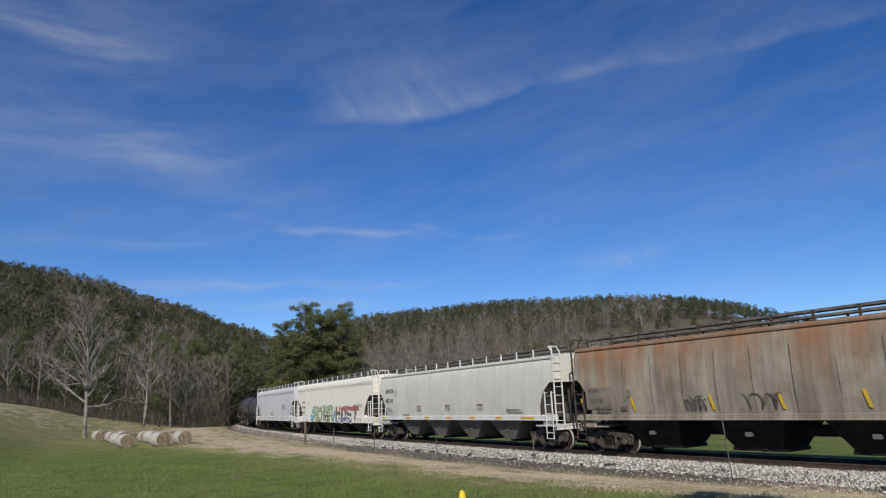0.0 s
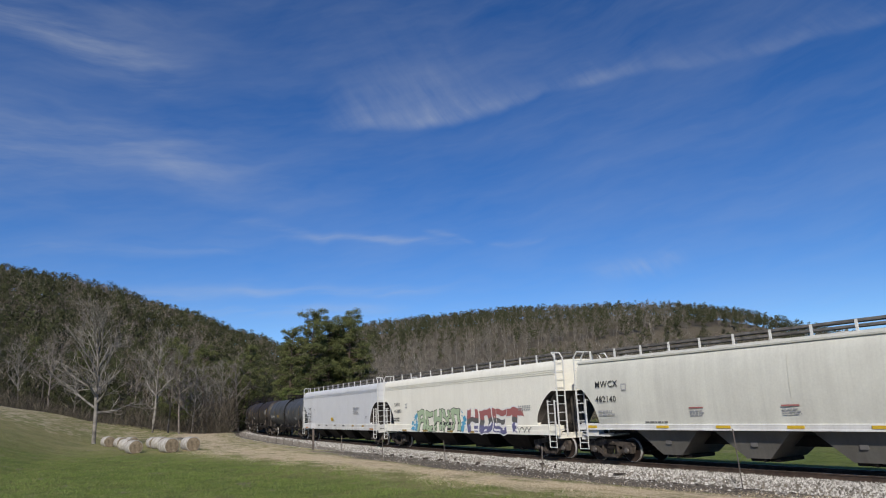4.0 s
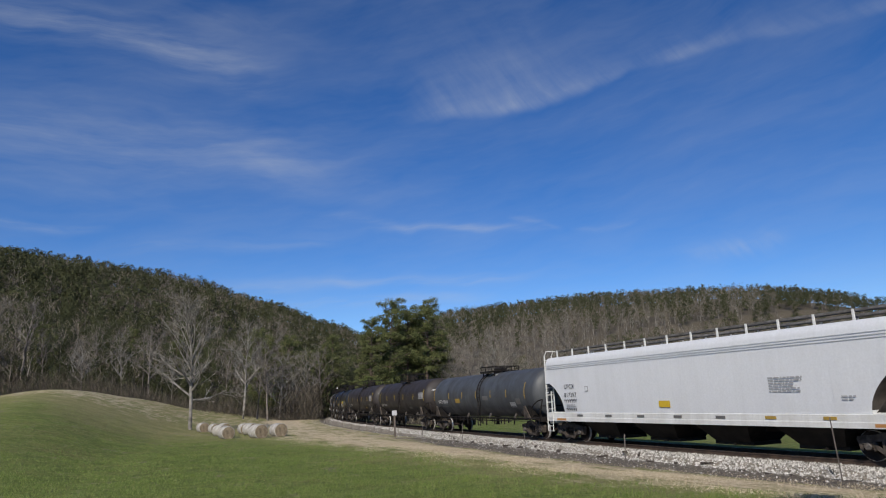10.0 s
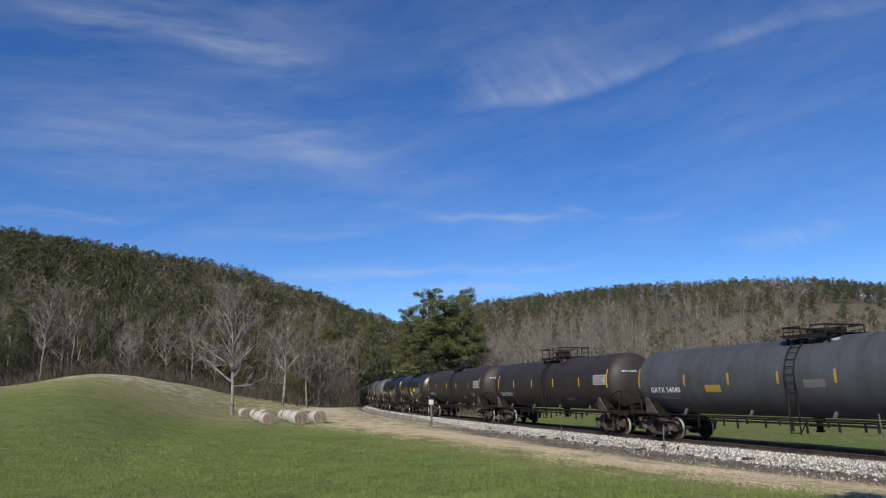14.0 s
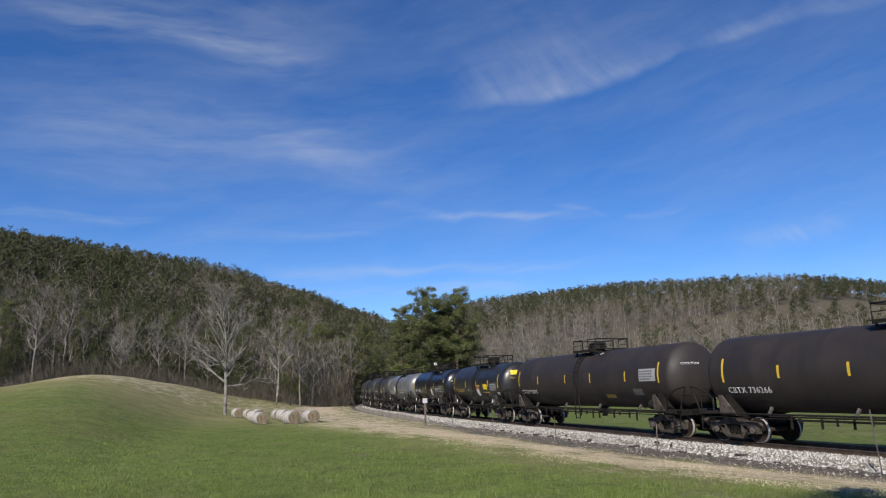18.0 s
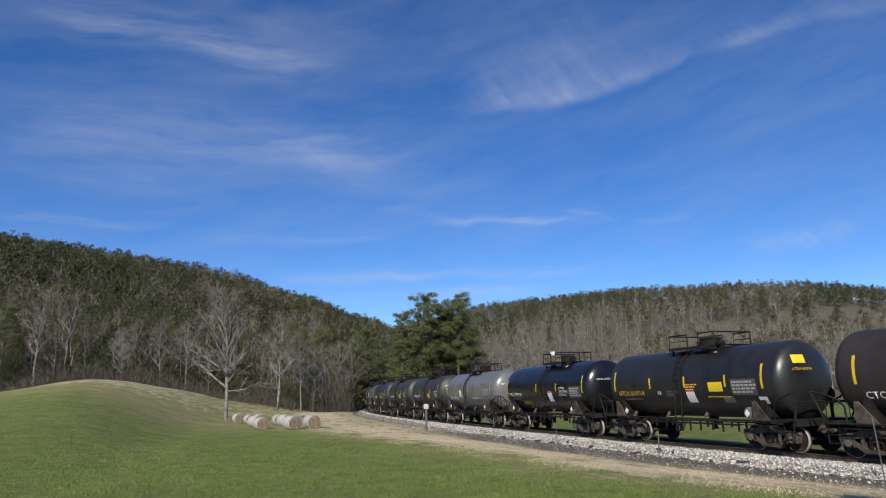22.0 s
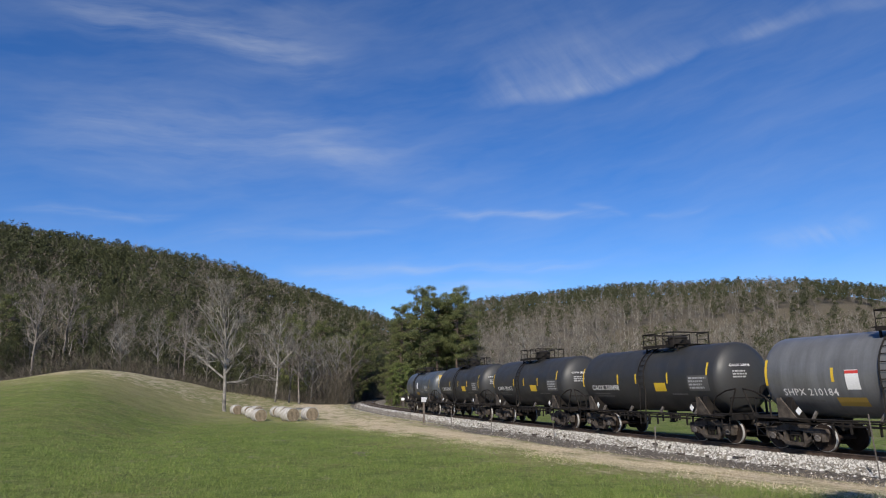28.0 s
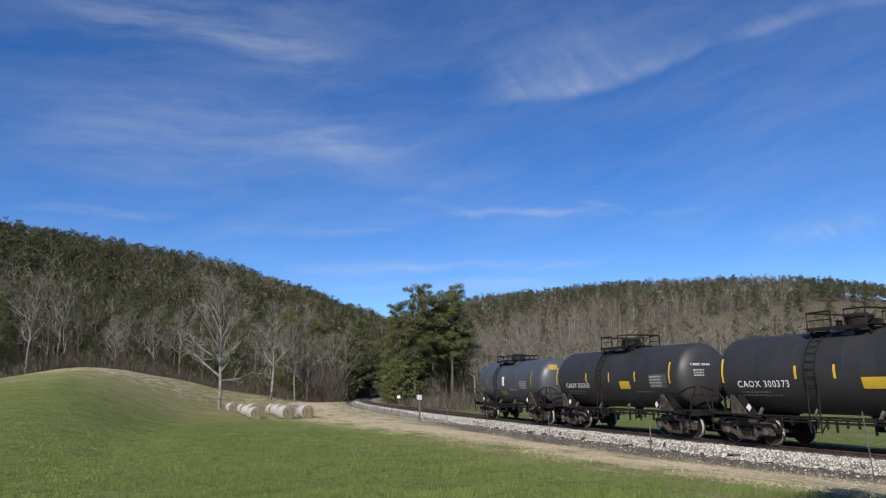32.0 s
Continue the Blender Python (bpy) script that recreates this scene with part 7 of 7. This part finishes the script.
def make_scraps():
    """Broken tie pieces and dark lumps lying on the ballast's edge."""
    rng = random.Random(77)
    for k in range(30):
        s = 8 + 36 * (k + rng.random()) / 30
        e = rng.uniform(1.9, 3.0)
        x, y, th = line_at(s, e)
        ln, w, h = rng.uniform(0.2, 0.55), rng.uniform(0.06, 0.12), rng.uniform(0.04, 0.09)
        m = Mesh()
        n = 7
        pr = [(-ln / 2 + ln * i / n, rng.uniform(0.6, 1.0)) for i in range(n + 1)]
        v = [(q, sy * w * a, sz * h * a) for q, a in pr for sy, sz in ((-1, 0), (1, 0), (0.8, 1), (-0.7, 0.9))]
        m.add(v, [(4 * i + j, 4 * i + (j + 1) % 4, 4 * i + 4 + (j + 1) % 4, 4 * i + 4 + j) for i in range(n) for j in range(4)] + [(0, 1, 2, 3), (4 * n, 4 * n + 1, 4 * n + 2, 4 * n + 3)])
        o = whole("tie_fragment", m, M_TIE, "dark splintered piece of an old wooden tie", "wood scrap", "scraps on the ballast")
        z = max(float(ground_z(x, y)[0]), float(np.interp(e, [1.9, 2.45], [-0.22, -0.56]))) + 0.02
        o.matrix_basis = pose(x, y, z, rng.uniform(-8, 8), rng.uniform(-8, 8), math.degrees(th) + rng.uniform(-50, 50))


make_scraps()


def make_grass():
    """Blades and tufts over the near pasture, dead stalks along the straw strip."""
    rng = np.random.default_rng(2)
    n = 480000
    r = 11.5 + 62 * rng.random(n) ** 1.9
    az = rng.uniform(-40, 44, n)
    x, y = r * np.sin(np.radians(az)), r * np.cos(np.radians(az))
    s, e = line_se(x, y)
    e1 = np.interp(s, [10, 16, 26, 40], [7.5, 8.4, 8.7, 10.0])
    thick = np.clip(0.55 + 0.6 * hash_noise(x, y, 1.9, 0.7) + 0.5 * hash_noise(x, y, 4.3, 2.0), 0.12, 1.25)
    keep = (e > e1 + 0.9 * hash_noise(x, y, 0.27) + 4.0 * rng.random(n) ** 1.5 - 0.6) & (rng.random(n) < 0.35 + 0.65 * thick)
    x, y, e, r, thick = x[keep], y[keep], e[keep], r[keep], thick[keep]
    z = ground_z(x, y)
    n = len(x)
    h = rng.uniform(0.04, 0.12, (n, 1)) * (0.55 + 0.75 * thick[:, None]) * (1 - 0.6 * smooth01(30, 72, r)[:, None])
    d = np.stack([rng.normal(size=n) * 0.5, rng.normal(size=n) * 0.5, np.ones(n)], 1)
    a = rng.uniform(0, 6.283, n)
    w = np.stack([np.cos(a), np.sin(a), np.zeros(n)], 1) * (0.0022 + 0.00024 * r[:, None])
    g = np.stack([x, y, z - 0.01], 1)
    v = np.stack([g - w, g + w, g + d * h], 1).reshape(-1, 3)
    mat = island_mat("grass_blades", [(0.0, (0.085, 0.13, 0.026)), (0.55, (0.16, 0.215, 0.05)), (0.95, (0.23, 0.28, 0.085)), (1.0, (0.30, 0.29, 0.13))], 0.7)
    tagged(new("grass_blades", bulk("grass_blades", v, np.arange(len(v)).reshape(-1, 3), mat)), "short green winter grass with straw stalks", "grass", kind="stuff")
    n = 46000
    s = 8 + 52 * rng.random(n) ** 1.4
    e0 = np.interp(s, [10, 16, 20, 35], [4.6, 5.3, 5.7, 5.6])
    e1 = np.interp(s, [10, 16, 26, 40, 60], [7.4, 8.3, 8.7, 10.0, 12.5])
    e = e0 - 0.3 + (e1 - e0 + 1.2) * rng.random(n) + 0.5 * rng.normal(size=n)
    x, y, _ = line_at(s, e)
    keep = (e > 2.8) & (rng.random(n) < np.clip(0.5 + 0.8 * hash_noise(s * 0.5, e, 1.6, 1.1), 0.08, 1))
    x, y = x[keep], y[keep]
    n = len(x)
    a = rng.uniform(0, 6.283, n)
    w = np.stack([np.cos(a), np.sin(a), np.zeros(n)], 1) * 0.009
    d = np.stack([rng.normal(size=n) * 1.1, rng.normal(size=n) * 1.1, rng.uniform(0.3, 1, n)], 1)
    g = np.stack([x, y, ground_z(x, y) - 0.01], 1)
    v = np.stack([g - w, g + w, g + d * rng.uniform(0.04, 0.12, (n, 1))], 1).reshape(-1, 3)
    mat = island_mat("straw_stalks", [(0.0, (0.42, 0.34, 0.21)), (0.6, (0.66, 0.55, 0.37)), (1.0, (0.82, 0.72, 0.54))], 0.8)
    tagged(new("dead_grass", bulk("dead_grass", v, np.arange(len(v)).reshape(-1, 3), mat)), "dry straw-coloured stalks flattened beside the track", "grass", kind="stuff")


make_grass()


# ---------------------------------------------------------------- motion of the train and the clouds
DRIVE_T = [0, 3, 6, 9, 10.5, 12, 14, 16, 20, 24, 28, 32]
DRIVE_V = [4.68, 4.96, 5.27, 5.21, 5.47, 5.50, 5.50, 5.44, 5.76, 5.88, 5.45, 5.48]


def travelled(t):
    """Metres rolled since the start, by the speeds above."""
    total = 0.0
    for t0, t1, v0, v1 in zip(DRIVE_T, DRIVE_T[1:], DRIVE_V, DRIVE_V[1:]):
        if t <= t0:
            break
        q = min(t, t1) - t0
        total += v0 * q + 0.5 * (v1 - v0) / (t1 - t0) * q * q
    return total


def motions():
    roll = [k / 10 for k in range(321)]
    turns = [(t, travelled(t)) for t in roll]
    for car, length, u, trucks in TRAIN:
        tc = abs(trucks[0][0].matrix_basis.translation.x)
        rows, yaw = [], ([], [])
        for k in range(65):
            t = k / 2
            s = u - travelled(t)
            xf, yf, hf = line_at(s - tc)
            xb, yb, hb = line_at(s + tc)
            a = math.degrees(math.atan2(yf - yb, xf - xb))
            rows.append((t, pose((xf + xb) / 2, (yf + yb) / 2, 0, 0, 0, a)))
            for q, h in ((0, hf), (1, hb)):
                d = (math.degrees(h) + 180 - a + 180) % 360 - 180
                yaw[q].append((t, d))
        walk(car, rows)
        for q, (truck, sets) in enumerate(trucks):
            tx = truck.matrix_basis.translation.x
            walk(truck, [(t, pose(tx, 0, 0, 0, 0, d)) for t, d in yaw[q][::2]])
            for ws in sets:
                ax = ws.matrix_basis.translation.x
                walk(ws, [(t, pose(ax, 0, 0.457, 0, math.degrees(d / 0.457), 0)) for t, d in turns])
    walk(CLOUDS, [(t, pose(0, 0, 0, 0, 0, -CLOUD_TURN * t / 32)) for t in (0, 8, 16, 24, 32)])


motions()
